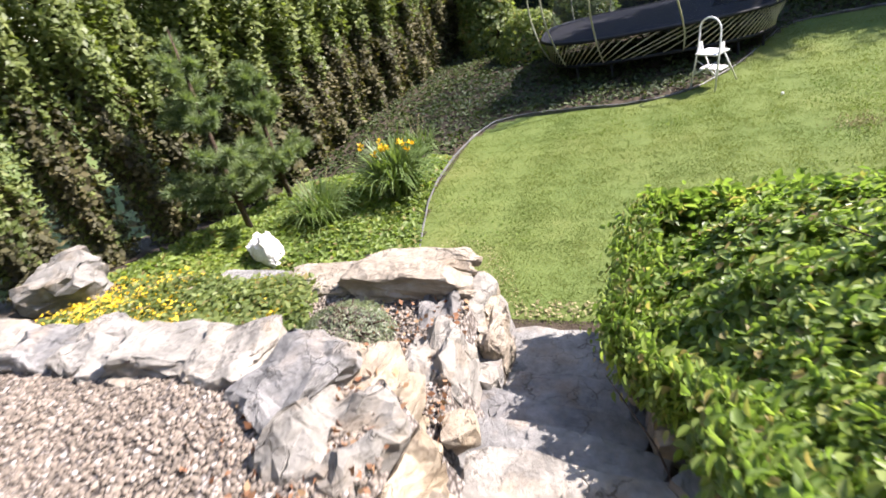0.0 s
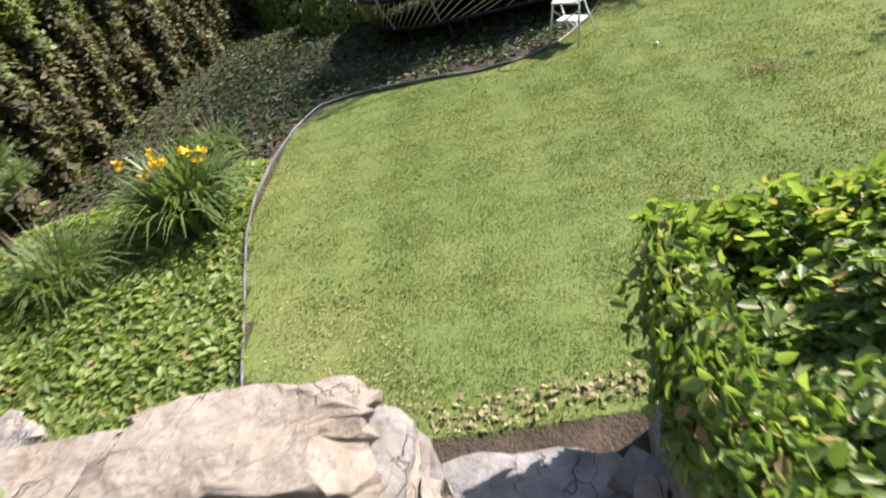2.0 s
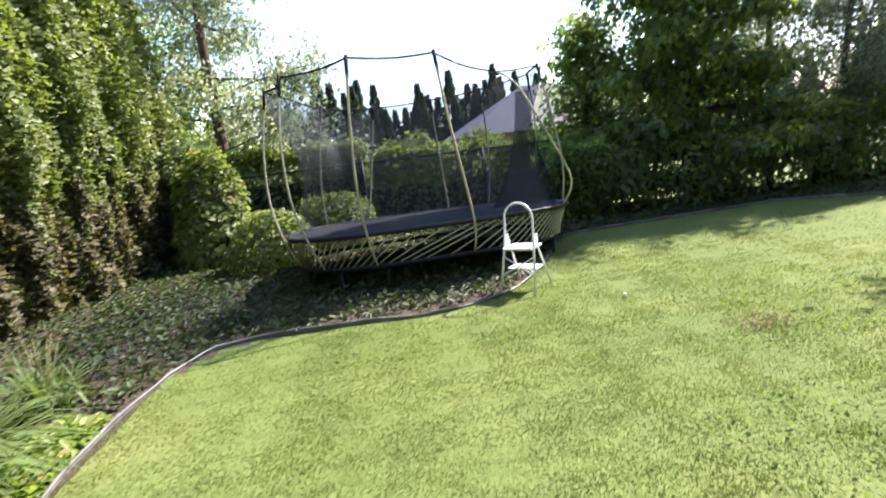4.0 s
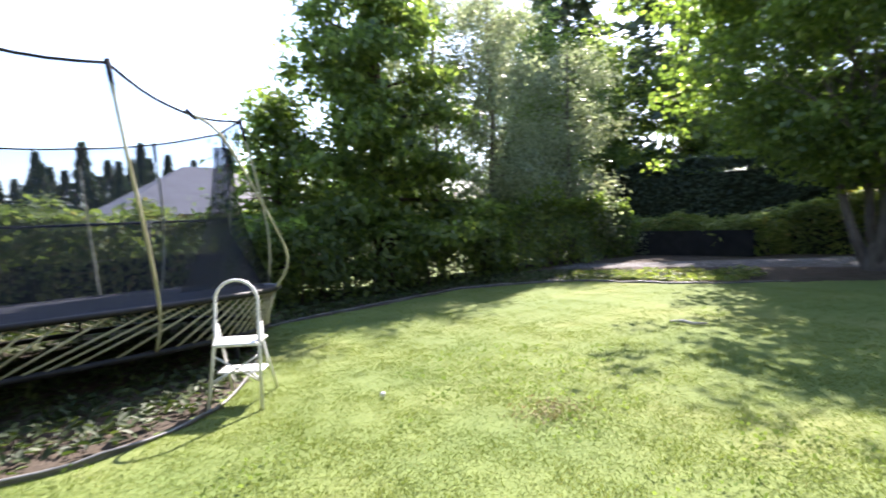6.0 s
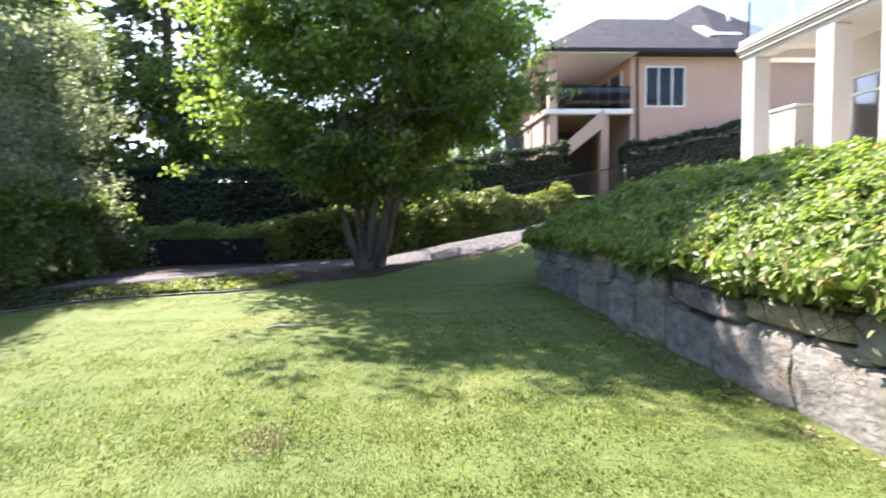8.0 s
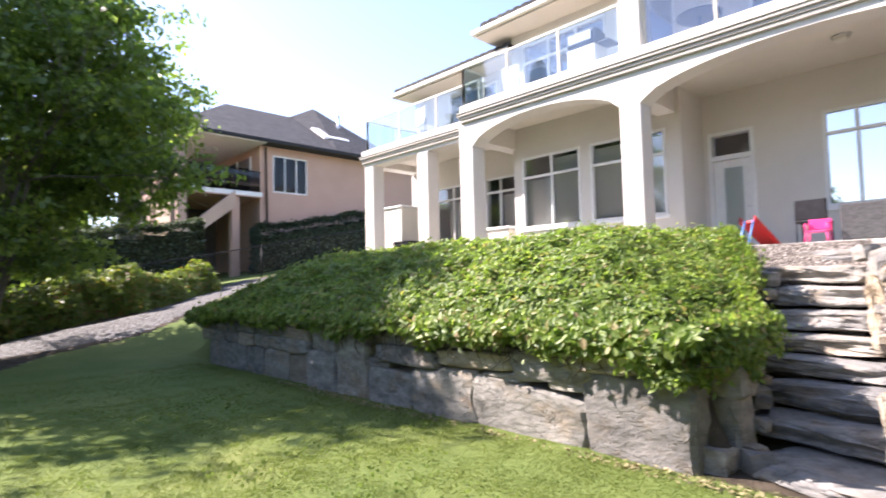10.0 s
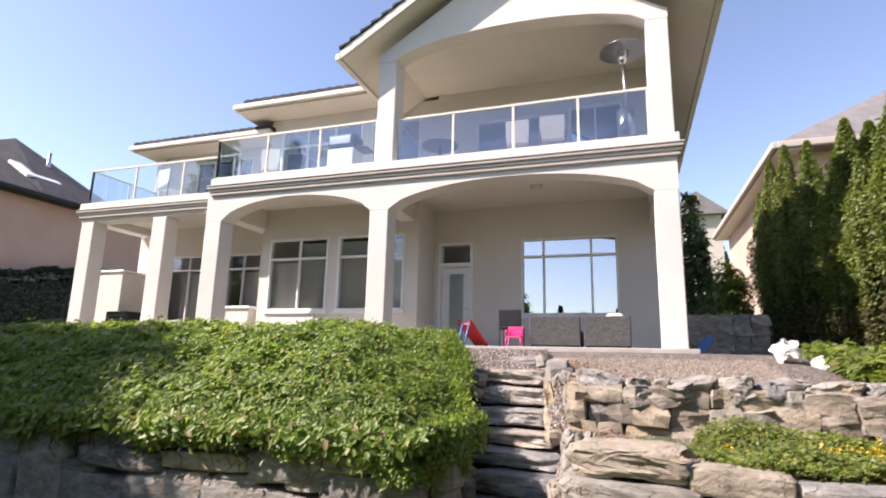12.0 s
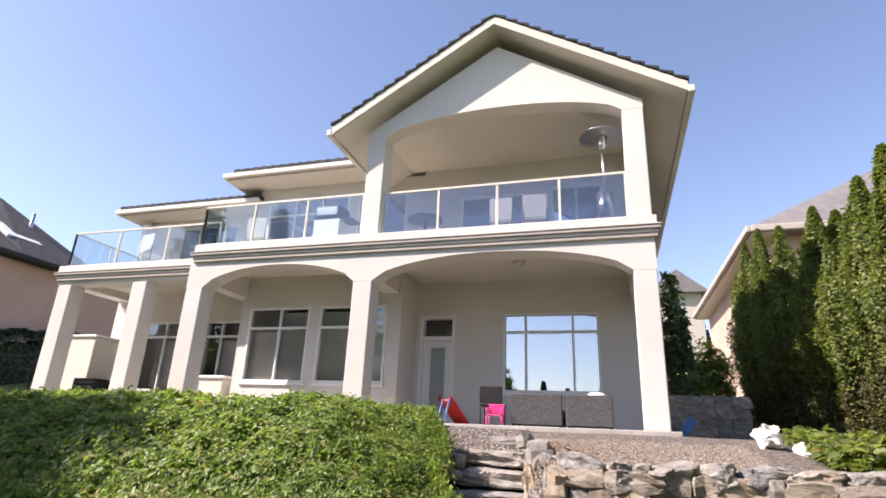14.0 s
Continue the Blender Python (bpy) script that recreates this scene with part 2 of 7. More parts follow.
# ivy coloured darker than other leaves: the bed's shade is put in
M["shaded_ivy_leaf"] = leaf_material("shaded_ivy_leaves", [(0, (0.030, 0.048, 0.018)), (0.7, (0.055, 0.08, 0.028)), (1, (0.10, 0.125, 0.05))], 0.55, 0.3, 0.3)
M["bed_leaf"] = leaf_material("bed_leaves", [(0, (0.14, 0.20, 0.06)), (0.6, (0.22, 0.30, 0.085)), (0.93, (0.30, 0.36, 0.12)), (1, (0.34, 0.25, 0.13))], 0.5, 0.5)
M["clover_leaf"] = leaf_material("clover_leaves", [(0, (0.14, 0.21, 0.06)), (1, (0.21, 0.28, 0.085))], 0.8, 0.45, 0.1, (1.15, 1.2, 0.75))
# near-black filler for hedges: shade among the leaves is put into the colour
M["inner"] = surface("painted_inner_shade", (0.020, 0.028, 0.014), (0.05, 0.06, 0.03), 6, 40, 0.95, relief=0.9, dist=0.05)
M["day_leaf"] = leaf_material("lily_blades", [(0, (0.10, 0.155, 0.055)), (1, (0.20, 0.27, 0.11))], 0.42, 0.4, 0.5)
M["petal"] = leaf_material("yellow_petals", [(0, (0.80, 0.50, 0.02)), (1, (0.90, 0.68, 0.08))], 0.5, 0.3, 0.3, (1.1, 1.0, 0.6))
M["thatch"] = leaf_material("thatch", [(0, (0.22, 0.20, 0.11)), (1, (0.42, 0.36, 0.22))], 0.8, 0.15, 0.1, (1, 0.95, 0.8))
M["litter"] = leaf_material("dry_leaves", [(0, (0.20, 0.09, 0.05)), (0.6, (0.28, 0.15, 0.09)), (1, (0.34, 0.24, 0.15))], 0.7, 0.15, 0.2, (1, 0.9, 0.7))


def lawn_material():
    m, nt, b = material("lawn", 0.9, 0, 0.15)
    big = ramp(nt, noise_tex(nt, 0.55, 5), [(0.3, (0.112, 0.158, 0.046)), (0.55, (0.152, 0.188, 0.058)), (0.75, (0.215, 0.222, 0.08))])
    tuft = ramp(nt, noise_tex(nt, 26, 4, 0.7), [(0.3, (0.68, 0.74, 0.68)), (0.7, (1.06, 1.06, 1.02))])
    c = mix(nt, big, tuft, 1.0, "MULTIPLY")
    nt.links.new(c, b.inputs["Base Color"])
    bump(nt, b, noise_tex(nt, 40, 5, 0.7), 0.3, 0.015)
    return m


def gravel_material(name, scale=38, tone=(1, 1, 1)):
    m, nt, b = material(name, 0.9, 0, 0.2)
    tc = nt.nodes.new("ShaderNodeTexCoord")
    v = nt.nodes.new("ShaderNodeTexVoronoi")
    v.inputs["Scale"].default_value = scale
    nt.links.new(tc.outputs["Object"], v.inputs["Vector"])
    sep = nt.nodes.new("ShaderNodeSeparateColor")
    nt.links.new(v.outputs["Color"], sep.inputs[0])
    c = ramp(nt, sep.outputs[0], [(0, (0.12, 0.105, 0.095)), (0.5, (0.24, 0.21, 0.185)), (0.85, (0.33, 0.295, 0.265)), (1, (0.45, 0.42, 0.39))])
    edge = ramp(nt, v.outputs["Distance"], [(0.2, (1, 1, 1)), (0.75, (0.3, 0.28, 0.26))])
    c = mix(nt, mix(nt, c, tone, 1.0, "MULTIPLY"), edge, 1.0, "MULTIPLY")
    nt.links.new(c, b.inputs["Base Color"])
    inv = nt.nodes.new("ShaderNodeMath")
    inv.operation = "SUBTRACT"
    inv.inputs[0].default_value = 1.0
    nt.links.new(v.outputs["Distance"], inv.inputs[1])
    bump(nt, b, inv.outputs[0], 1.0, 0.02)
    return m


M["lawn"] = lawn_material()
M["gravel"] = gravel_material("gravel")
M["path"] = gravel_material("path_gravel", 22, (0.74, 0.82, 0.92))
pm, pnt, pb = material("pebbles", 0.85, 0, 0.25)
pgeo = pnt.nodes.new("ShaderNodeNewGeometry")
pnt.links.new(ramp(pnt, pgeo.outputs["Random Per Island"], [(0, (0.11, 0.092, 0.075)), (0.45, (0.185, 0.155, 0.125)), (0.8, (0.25, 0.205, 0.165)), (0.95, (0.30, 0.265, 0.23)), (1, (0.42, 0.39, 0.36))]), pb.inputs["Base Color"])
M["pebble"] = pm
M["net"] = pane_material("safety_net", (0.60, 0.63, 0.69), 0.02, 0.6)
M["net_fold"] = pane_material("gathered_net", (0.28, 0.29, 0.32), 0.03, 0.6)
M["fence_net"] = pane_material("fence_mesh", (0.84, 0.84, 0.84), 0.01, 0.6)
M["screen"] = surface("black_screen", (0.012, 0.012, 0.012), (0.03, 0.03, 0.03), 3, 80, 0.9, relief=0.2)

# ---- mesh helpers ----


def link(name, me, mat, parent=None, label=""):
    me.materials.append(mat)
    ob = new(name, me)
    if parent is not None:
        ob.parent = parent
    if label:
        ob["label"] = label
    return ob


def part(name, bm, mat, parent=None, label="", smooth=False):
    me = bpy.data.meshes.new(name)
    bm.normal_update()
    bm.to_mesh(me)
    bm.free()
    if smooth:
        me.polygons.foreach_set("use_smooth", [True] * len(me.polygons))
    return link(name, me, mat, parent, label)


def array_mesh(name, verts, faces, mat, parent=None, label="", smooth=False):
    """A mesh from numpy arrays: verts (n, 3), faces (m, k)."""
    me = bpy.data.meshes.new(name)
    k = faces.shape[1]
    me.vertices.add(len(verts))
    me.vertices.foreach_set("co", np.ascontiguousarray(verts, np.float32).ravel())
    me.loops.add(faces.size)
    me.loops.foreach_set("vertex_index", np.ascontiguousarray(faces, np.int32).ravel())
    me.polygons.add(len(faces))
    me.polygons.foreach_set("loop_start", np.arange(0, faces.size, k, dtype=np.int32))
    if smooth:
        me.polygons.foreach_set("use_smooth", np.ones(len(faces), bool))
    me.update(calc_edges=True)
    return link(name, me, mat, parent, label)


def thing(name, label, category, group="", kind="", at=(0, 0, 0)):
    ob = new(name)
    ob.location = at
    ob.empty_display_size = 0.1
    return tagged(ob, label, category, group, kind)


def box(bm, x0, x1, y0, y1, z0, z1, bevel=0.0):
    """A box with softened edges into bm."""
    r = bmesh.ops.create_cube(bm, size=1.0)
    vs = r["verts"]
    for v in vs:
        v.co = Vector((x0 + (v.co.x + 0.5) * (x1 - x0), y0 + (v.co.y + 0.5) * (y1 - y0), z0 + (v.co.z + 0.5) * (z1 - z0)))
    if bevel:
        es = list({e for v in vs for e in v.link_edges})
        bmesh.ops.bevel(bm, geom=es, offset=bevel, segments=2, profile=0.5, affect="EDGES")
    return bm


def bx(x0, x1, y0, y1, z0, z1, bevel=0.0):
    return box(bmesh.new(), x0, x1, y0, y1, z0, z1, bevel)


def tube(bm, points, radii, sides=8, caps=True):
    """A tapered tube along points."""
    pts = [Vector(p) for p in points]
    if not hasattr(radii, "__len__"):
        radii = [radii] * len(pts)
    rings = []
    side = None
    for i, p in enumerate(pts):
        d = (pts[min(i + 1, len(pts) - 1)] - pts[max(i - 1, 0)]).normalized()
        if side is None:
            side = d.cross(Vector((0.31, 0.17, 0.93)) if abs(d.z) < 0.9 else Vector((1, 0.1, 0))).normalized()
        side = (side - d * side.dot(d)).normalized()
        up = d.cross(side)
        rings.append([bm.verts.new(p + (side * math.cos(a) + up * math.sin(a)) * radii[i]) for a in (2 * math.pi * k / sides for k in range(sides))])
    for a, b in zip(rings, rings[1:]):
        for k in range(sides):
            f = bm.faces.new((a[k], a[(k + 1) % sides], b[(k + 1) % sides], b[k]))
            f.smooth = True
    if caps:
        bm.faces.new(rings[0][::-1])
        bm.faces.new(rings[-1])
    return bm


def bowed(points, n=16):
    """A smooth run of points through a few."""
    p = [Vector(q) for q in points]
    out = []
    for i in range(len(p) - 1):
        a, b, c, d = p[max(i - 1, 0)], p[i], p[i + 1], p[min(i + 2, len(p) - 1)]
        for k in range(n // (len(p) - 1)):
            t = k / (n // (len(p) - 1))
            out.append(0.5 * ((2 * b) + (c - a) * t + (2 * a - 5 * b + 4 * c - d) * t * t + (3 * b - a - 3 * c + d) * t ** 3))
    return out + [p[-1]]


def tb(points, radii, sides=8):
    return tube(bmesh.new(), points, radii, sides)


def prism(outline, y0, y1):
    """A plate: an outline in x and z, from y0 to y1."""
    bm = bmesh.new()
    a = [bm.verts.new((x, y0, z)) for x, z in outline]
    b = [bm.verts.new((x, y1, z)) for x, z in outline]
    bm.faces.new(a)
    bm.faces.new(b[::-1])
    n = len(a)
    for i in range(n):
        bm.faces.new((a[i], b[i], b[(i + 1) % n], a[(i + 1) % n]))
    bmesh.ops.recalc_face_normals(bm, faces=bm.faces)
    return bm


def smooth_step(a, b, v):
    t = np.clip((v - a) / (b - a), 0, 1)
    return t * t * (3 - 2 * t)


def lumps(p, scale, seed=0.0):
    """Smooth cheap noise in -1..1 for arrays of points (n, 3)."""
    q = p * scale + seed
    return (np.sin(q[:, 0] * 1.3 + 1.7 * np.sin(q[:, 1] * 0.9)) + np.sin(q[:, 1] * 1.7 + 1.3 * np.sin(q[:, 2] * 1.1)) + np.sin(q[:, 2] * 1.5 + 1.9 * np.sin(q[:, 0] * 0.7))) / 3


def leaves(name, pos, out, size, mat, parent=None, label="", rng=None, width=0.5, droop=0.0, fold=0.12, spread=0.8, fine=False, lay=False):
    """Many small folded leaves. pos: places (n, 3); out: the way that each one points, or faces where lay is set."""
    n = len(pos)
    d = out + rng.normal(0, spread, (n, 3))
    if lay:
        nrm = d / (np.linalg.norm(d, axis=1)[:, None] + 1e-9)
        d = np.cross(nrm, rng.normal(0, 1, (n, 3)))
    d[:, 2] -= droop
    d /= np.linalg.norm(d, axis=1)[:, None] + 1e-9
    s = np.cross(d, nrm if lay else rng.normal(0, 1, (n, 3)))
    s /= np.linalg.norm(s, axis=1)[:, None] + 1e-9
    nrm = np.cross(s, d) if lay else np.cross(d, s)
    L = (size * rng.uniform(0.65, 1.35, n))[:, None]
    if fine:
        v = np.empty((n, 6, 3))
        v[:, 0], v[:, 3] = pos, pos + d * L - nrm * L * fold * 0.6
        for k, a, w in ((1, 0.28, 0.46), (2, 0.66, 0.36)):
            v[:, k] = pos + d * L * a + s * L * width * w + nrm * L * fold
            v[:, 6 - k] = pos + d * L * a - s * L * width * w + nrm * L * fold
        f = (np.array([(0, 1, 2, 3), (0, 3, 4, 5)])[None] + 6 * np.arange(n)[:, None, None]).reshape(-1, 4)
        return array_mesh(name, v.reshape(-1, 3), f, mat, parent, label)
    v = np.empty((n, 4, 3))
    v[:, 0] = pos
    v[:, 1] = pos + d * L * 0.5 + s * L * width * 0.5 + nrm * L * fold
    v[:, 2] = pos + d * L
    v[:, 3] = pos + d * L * 0.5 - s * L * width * 0.5 + nrm * L * fold
    f = np.arange(4 * n).reshape(n, 4)
    return array_mesh(name, v.reshape(-1, 3), f, mat, parent, label)


def stone_mesh(name, seed, cuts=2, rough=0.16, mat=None):
    """A hewn stone in a unit box, its faces broken and its corners worn."""
    bm = bmesh.new()
    bmesh.ops.create_cube(bm, size=1.0)
    bmesh.ops.subdivide_edges(bm, edges=bm.edges[:], cuts=cuts, use_grid_fill=True)
    rnd = random.Random(seed)
    off = Vector((rnd.uniform(-50, 50), rnd.uniform(-50, 50), rnd.uniform(-50, 50)))
    for v in bm.verts:
        p = v.co.copy()
        k = sum(1 for c in p if abs(c) > 0.49)
        v.co *= 1 - 0.07 * max(0, k - 1)
        v.co += noise.noise_vector(p * 2.3 + off) * rough
        v.co += noise.noise_vector(p * 6.0 + off) * rough * 0.4
        if cuts > 4:
            v.co += noise.noise_vector(p * 14.0 + off) * rough * 0.22
            ledge = noise.noise(Vector((off.x, p.x * 0.8, p.z * (5.0 if rough > 0.12 else 1.5))))
            v.co.x *= 1 + 0.022 * ledge
            v.co.y *= 1 + 0.022 * ledge
    me = bpy.data.meshes.new(name)
    bm.normal_update()
    bm.to_mesh(me)
    bm.free()
    if mat:
        me.materials.append(mat)
    return me


STONES = {k: [stone_mesh("stone", 11 * i + j, 1, 0.15, M[k]) for i in range(9)] for j, k in enumerate(("rock", "rock_pale", "rock_tan"))}
SLABS = [stone_mesh("slab", 60 + i, 9, 0.10, M["rock"]) for i in range(6)]
BOULDERS = {k: [stone_mesh("boulder", 7 * i + j + 300, 10, 0.17, M[k]) for i in range(5)] for j, k in enumerate(("rock", "rock_pale", "rock_tan"))}


HEWN = {k: [stone_mesh("block", 5 * i + j + 700, 6, 0.055, M[k]) for i in range(6)] for j, k in enumerate(("rock", "rock_pale", "rock_tan"))}


def block(parent, kind, i, x0, x1, z0, z1, face, deep=0.42, tilt=0.0, name="stone"):
    """One flat-faced stone of a wall that looks to +y, its face at y = face."""
    ob = new(name, HEWN[kind][i % 6])
    ob.matrix_world = pose((x0 + x1) / 2, face - deep / 2, (z0 + z1) / 2, 0, tilt, 0) @ Matrix.Diagonal((abs(x1 - x0) * 1.04, deep, (z1 - z0) * 1.05, 1))
    ob.parent = parent
    return ob


def stone(parent, kind, i, x, y, z, sx, sy, sz, rz=0.0, rx=0.0, ry=0.0, name="stone", big=False):
    """One stone of a wall, its box's middle at x, y, z."""
    me = (BOULDERS if big else STONES)[kind]
    ob = new(name, me[i % len(me)])
    ob.matrix_world = pose(x, y, z, rx, ry, rz) @ Matrix.Diagonal((sx * 1.06, sy * 1.06, sz * 1.06, 1))
    if parent is not None:
        ob.parent = parent
    return ob
# ---- ground ----
PATIO = 1.92
LAWN = [(-1.35, 3.45), (-1.6, 3.75), (-2.45, 4.0), (-2.75, 5.1), (-2.95, 5.9), (-3.03, 6.8), (-2.94, 7.9), (-2.6, 8.6), (-1.5, 8.68), (-0.5, 8.62), (0.3, 8.95), (1.0, 9.9), (1.55, 11.1), (2.1, 11.95), (3.85, 12.2), (6.1, 12.45), (7.3, 12.0), (8.2, 11.2), (8.6, 10.0), (9.0, 8.8), (9.9, 7.7), (10.6, 6.7), (11.9, 5.7), (12.3, 3.9), (13.4, 2.1), (16.0, -0.7), (18.0, -2.5), (11.5, -2.5), (9.4, 1.0), (8.8, 3.3), (-0.1, 3.45)]
GRAVEL_PATH = [(10.0, 13.2), (11.2, 11.4), (12.0, 9.5), (12.5, 8.5), (12.8, 7.0), (12.5, 5.6), (12.5, 3.9), (13.6, 2.1), (16.2, -0.6), (18.2, -2.4), (20.0, -2.0), (17.5, 0.4), (15.9, 1.8), (14.9, 3.5), (15.2, 5.2), (15.6, 6.6), (15.4, 8.4), (14.0, 9.9), (12.6, 11.9), (11.4, 13.4)]


def inside(poly, x, y):
    hit = np.zeros(x.shape, bool)
    for (x0, y0), (x1, y1) in zip(poly, poly[1:] + poly[:1]):
        if y0 != y1:
            hit ^= ((y0 > y) != (y1 > y)) & (x < (x1 - x0) * (y - y0) / (y1 - y0) + x0)
    return hit


def stair_mid(y):
    return -0.86 + (3.2 - y) * 0.2


def height(x, y):
    """The ground's height."""
    x, y = np.asarray(x, float), np.asarray(y, float)
    right = smooth_step(9.6, 14.5, x) * np.clip((7.2 - y) * 0.18, 0, 3.2)
    bank = np.where(y < 3.22, 0.78 + np.clip((3.2 - y) / 4.0, 0, 1) * 1.08, 0.0)
    bank *= 1 - smooth_step(8.7, 10.8, x)
    lower = np.where(y < 2.9, 0.80 + np.clip(3.0 - y, 0, 1.6) * 0.08, 0.0)
    upper = 1.42 + np.clip((1.35 - y) / 3.0, 0, 1) * 0.42
    tiers = np.where(y < 1.4, upper, lower)
    slope = np.clip((6.5 - y) * 0.19, -0.1, 1.75)
    left = tiers + (slope - tiers) * smooth_step(-3.9, -5.4, x)
    bed = np.where((x < -2.6) & (y > 3.0), slope * smooth_step(-3.6, -5.8, x), 0.0)
    mid = stair_mid(y)
    stairs = np.clip((3.1 - y) * 0.53, 0, 1.85) - 0.3 * smooth_step(-0.5, 0.3, y)
    bank = stairs + (bank - stairs) * smooth_step(0.52, 0.85, x - mid)
    h = np.where(x > mid + 0.42, bank, np.where(x < mid - 0.52, np.where(y < 2.9, left, bed), stairs))
    h = np.maximum(h, right) if h.shape else h
    fall = smooth_step(13.5, 24.0, y) * 1.2 + smooth_step(24.0, 120.0, y) * 4.0
    rise = smooth_step(-8.0, -60.0, y) * 9.0
    return h - fall + rise


def grid_axis(a, b, step, far):
    inner = np.arange(a, b + step / 2, step)
    grow = [0.4, 0.9, 1.8, 3.5, 7, 14, 28, 60, 120, 260, 600, 1200, far]
    return np.concatenate([[a - g for g in reversed(grow)], inner, [b + g for g in grow]])


def build_ground():
    xs, ys = grid_axis(-8.0, 20.5, 0.14, 2600), grid_axis(-7.0, 15.5, 0.14, 2600)
    X, Y = np.meshgrid(xs, ys)
    p = np.stack([X.ravel(), Y.ravel(), np.zeros(X.size)], 1)
    Z = height(p[:, 0], p[:, 1]) + 0.018 * lumps(p, 1.1) + 0.008 * lumps(p, 4.3, 3.0)
    p[:, 2] = Z
    nx, ny = len(xs), len(ys)
    i = (np.arange(ny - 1)[:, None] * nx + np.arange(nx - 1)[None, :]).ravel()
    f = np.stack([i, i + 1, i + nx + 1, i + nx], 1)
    ob = array_mesh("ground", p, f, M["lawn"], smooth=True)
    for k in ("soil", "gravel", "path"):
        ob.data.materials.append(M[k])
    c = p[f].mean(1)
    cx, cy = c[:, 0], c[:, 1]
    idx = np.ones(len(f), np.int32)
    idx[inside(LAWN, cx, cy)] = 0
    idx[(cx < -6.6) | (cx > 19.5) | (cy > 17) | (cy < -8)] = 0
    up = (cx < stair_mid(cy) - 0.3) & (cx > -6.2) & (cy < 1.45)
    low = (cx < stair_mid(cy) - 0.3) & (cx > -2.6) & (cy < 3.1) & (cy > 1.3)
    flat = (cy < 0.1) & (cx > stair_mid(cy) - 0.5) & (cx < stair_mid(cy) + 0.8)
    idx[up | low | flat | ((cy < -0.9) & (cx > -6.2) & (cx < 9))] = 2
    idx[inside(GRAVEL_PATH, cx, cy)] = 3
    ob.data.polygons.foreach_set("material_index", idx)
    tagged(ob, "lawn, planting beds and gravel of the back garden", "ground", kind="structure")


build_ground()


# ---- the house ----
def arch_outline(x0, x1, z_bottom, z_spring, z_top, gaps, steps=18):
    """A wall plate from x0 to x1 with arched gaps (a, b, apex) open at the bottom."""
    pts = [(x0, z_bottom)]
    for a, b, apex in gaps:
        pts.append((a, z_bottom))
        for k in range(steps + 1):
            t = k / steps
            pts.append((a + (b - a) * t, z_spring + (apex - z_spring) * (1 - (2 * t - 1) ** 2) ** 0.62))
        pts.append((b, z_bottom))
    pts += [(x1, z_bottom), (x1, z_top), (x0, z_top)]
    clean = [pts[0]]
    for q in pts[1:]:
        if (Vector(q) - Vector(clean[-1])).length > 1e-4:
            clean.append(q)
    return clean


def holed_wall(x0, x1, y0, y1, z0, z1, holes):
    """A wall along x with rectangular openings (a, b, low, high), which go through it."""
    bm = bmesh.new()
    at = x0
    for a, b, lo, hi in sorted(holes):
        box(bm, at, a, y0, y1, z0, z1)
        if lo > z0:
            box(bm, a, b, y0, y1, z0, lo)
        if hi < z1:
            box(bm, a, b, y0, y1, hi, z1)
        at = b
    box(bm, at, x1, y0, y1, z0, z1)
    bmesh.ops.remove_doubles(bm, verts=bm.verts[:], dist=0.0005)
    return bm


def window(parent, x0, x1, z0, z1, y, bars_x=(), bars_z=(), pane="window_pane", blinds=None, name="window", frame_w=0.055, trim=True):
    """A window in a wall whose face is at y and looks to +y."""
    bm = bmesh.new()
    w = frame_w
    for a, b, c, d in ((x0, x0 + w, z0, z1), (x1 - w, x1, z0, z1), (x0 + w, x1 - w, z0, z0 + w), (x0 + w, x1 - w, z1 - w, z1)):
        box(bm, a, b, y - 0.09, y + 0.03, c, d, 0.006)
    fr = part(name, bm, M["white_paint"], parent, "white framed window")
    for xb in bars_x:
        part("mullion", bx(xb - 0.025, xb + 0.025, y - 0.075, y + 0.015, z0 + w, z1 - w, 0.005), M["white_paint"], fr)
    for zb in bars_z:
        part("transom_bar", bx(x0 + w, x1 - w, y - 0.072, y + 0.012, zb - 0.03, zb + 0.03, 0.005), M["white_paint"], fr)
    xs, zs = [x0 + w, *sorted(bars_x), x1 - w], [z0 + w, *sorted(bars_z), z1 - w]
    for xa, xb in zip(xs, xs[1:]):
        for za, zb in zip(zs, zs[1:]):
            part("pane", bx(xa, xb, y - 0.048, y - 0.042, za, zb), M[pane], fr)
    if blinds:
        bm = bmesh.new()
        for ba, bb, b0, b1 in blinds:
            for k in range(int((b1 - b0) / 0.05)):
                z = b0 + k * 0.05
                v = [bm.verts.new(c) for c in ((ba, y - 0.125, z), (bb, y - 0.125, z), (bb, y - 0.095, z + 0.036), (ba, y - 0.095, z + 0.036))]
                bm.faces.new(v)
        part("blind", bm, M["blind"], fr, "beige slatted blind")
    if trim:
        part("window_sill", bx(x0 - 0.05, x1 + 0.05, y, y + 0.05, z0 - 0.075, z0 - 0.003, 0.008), M["white_paint"], fr)
    return fr


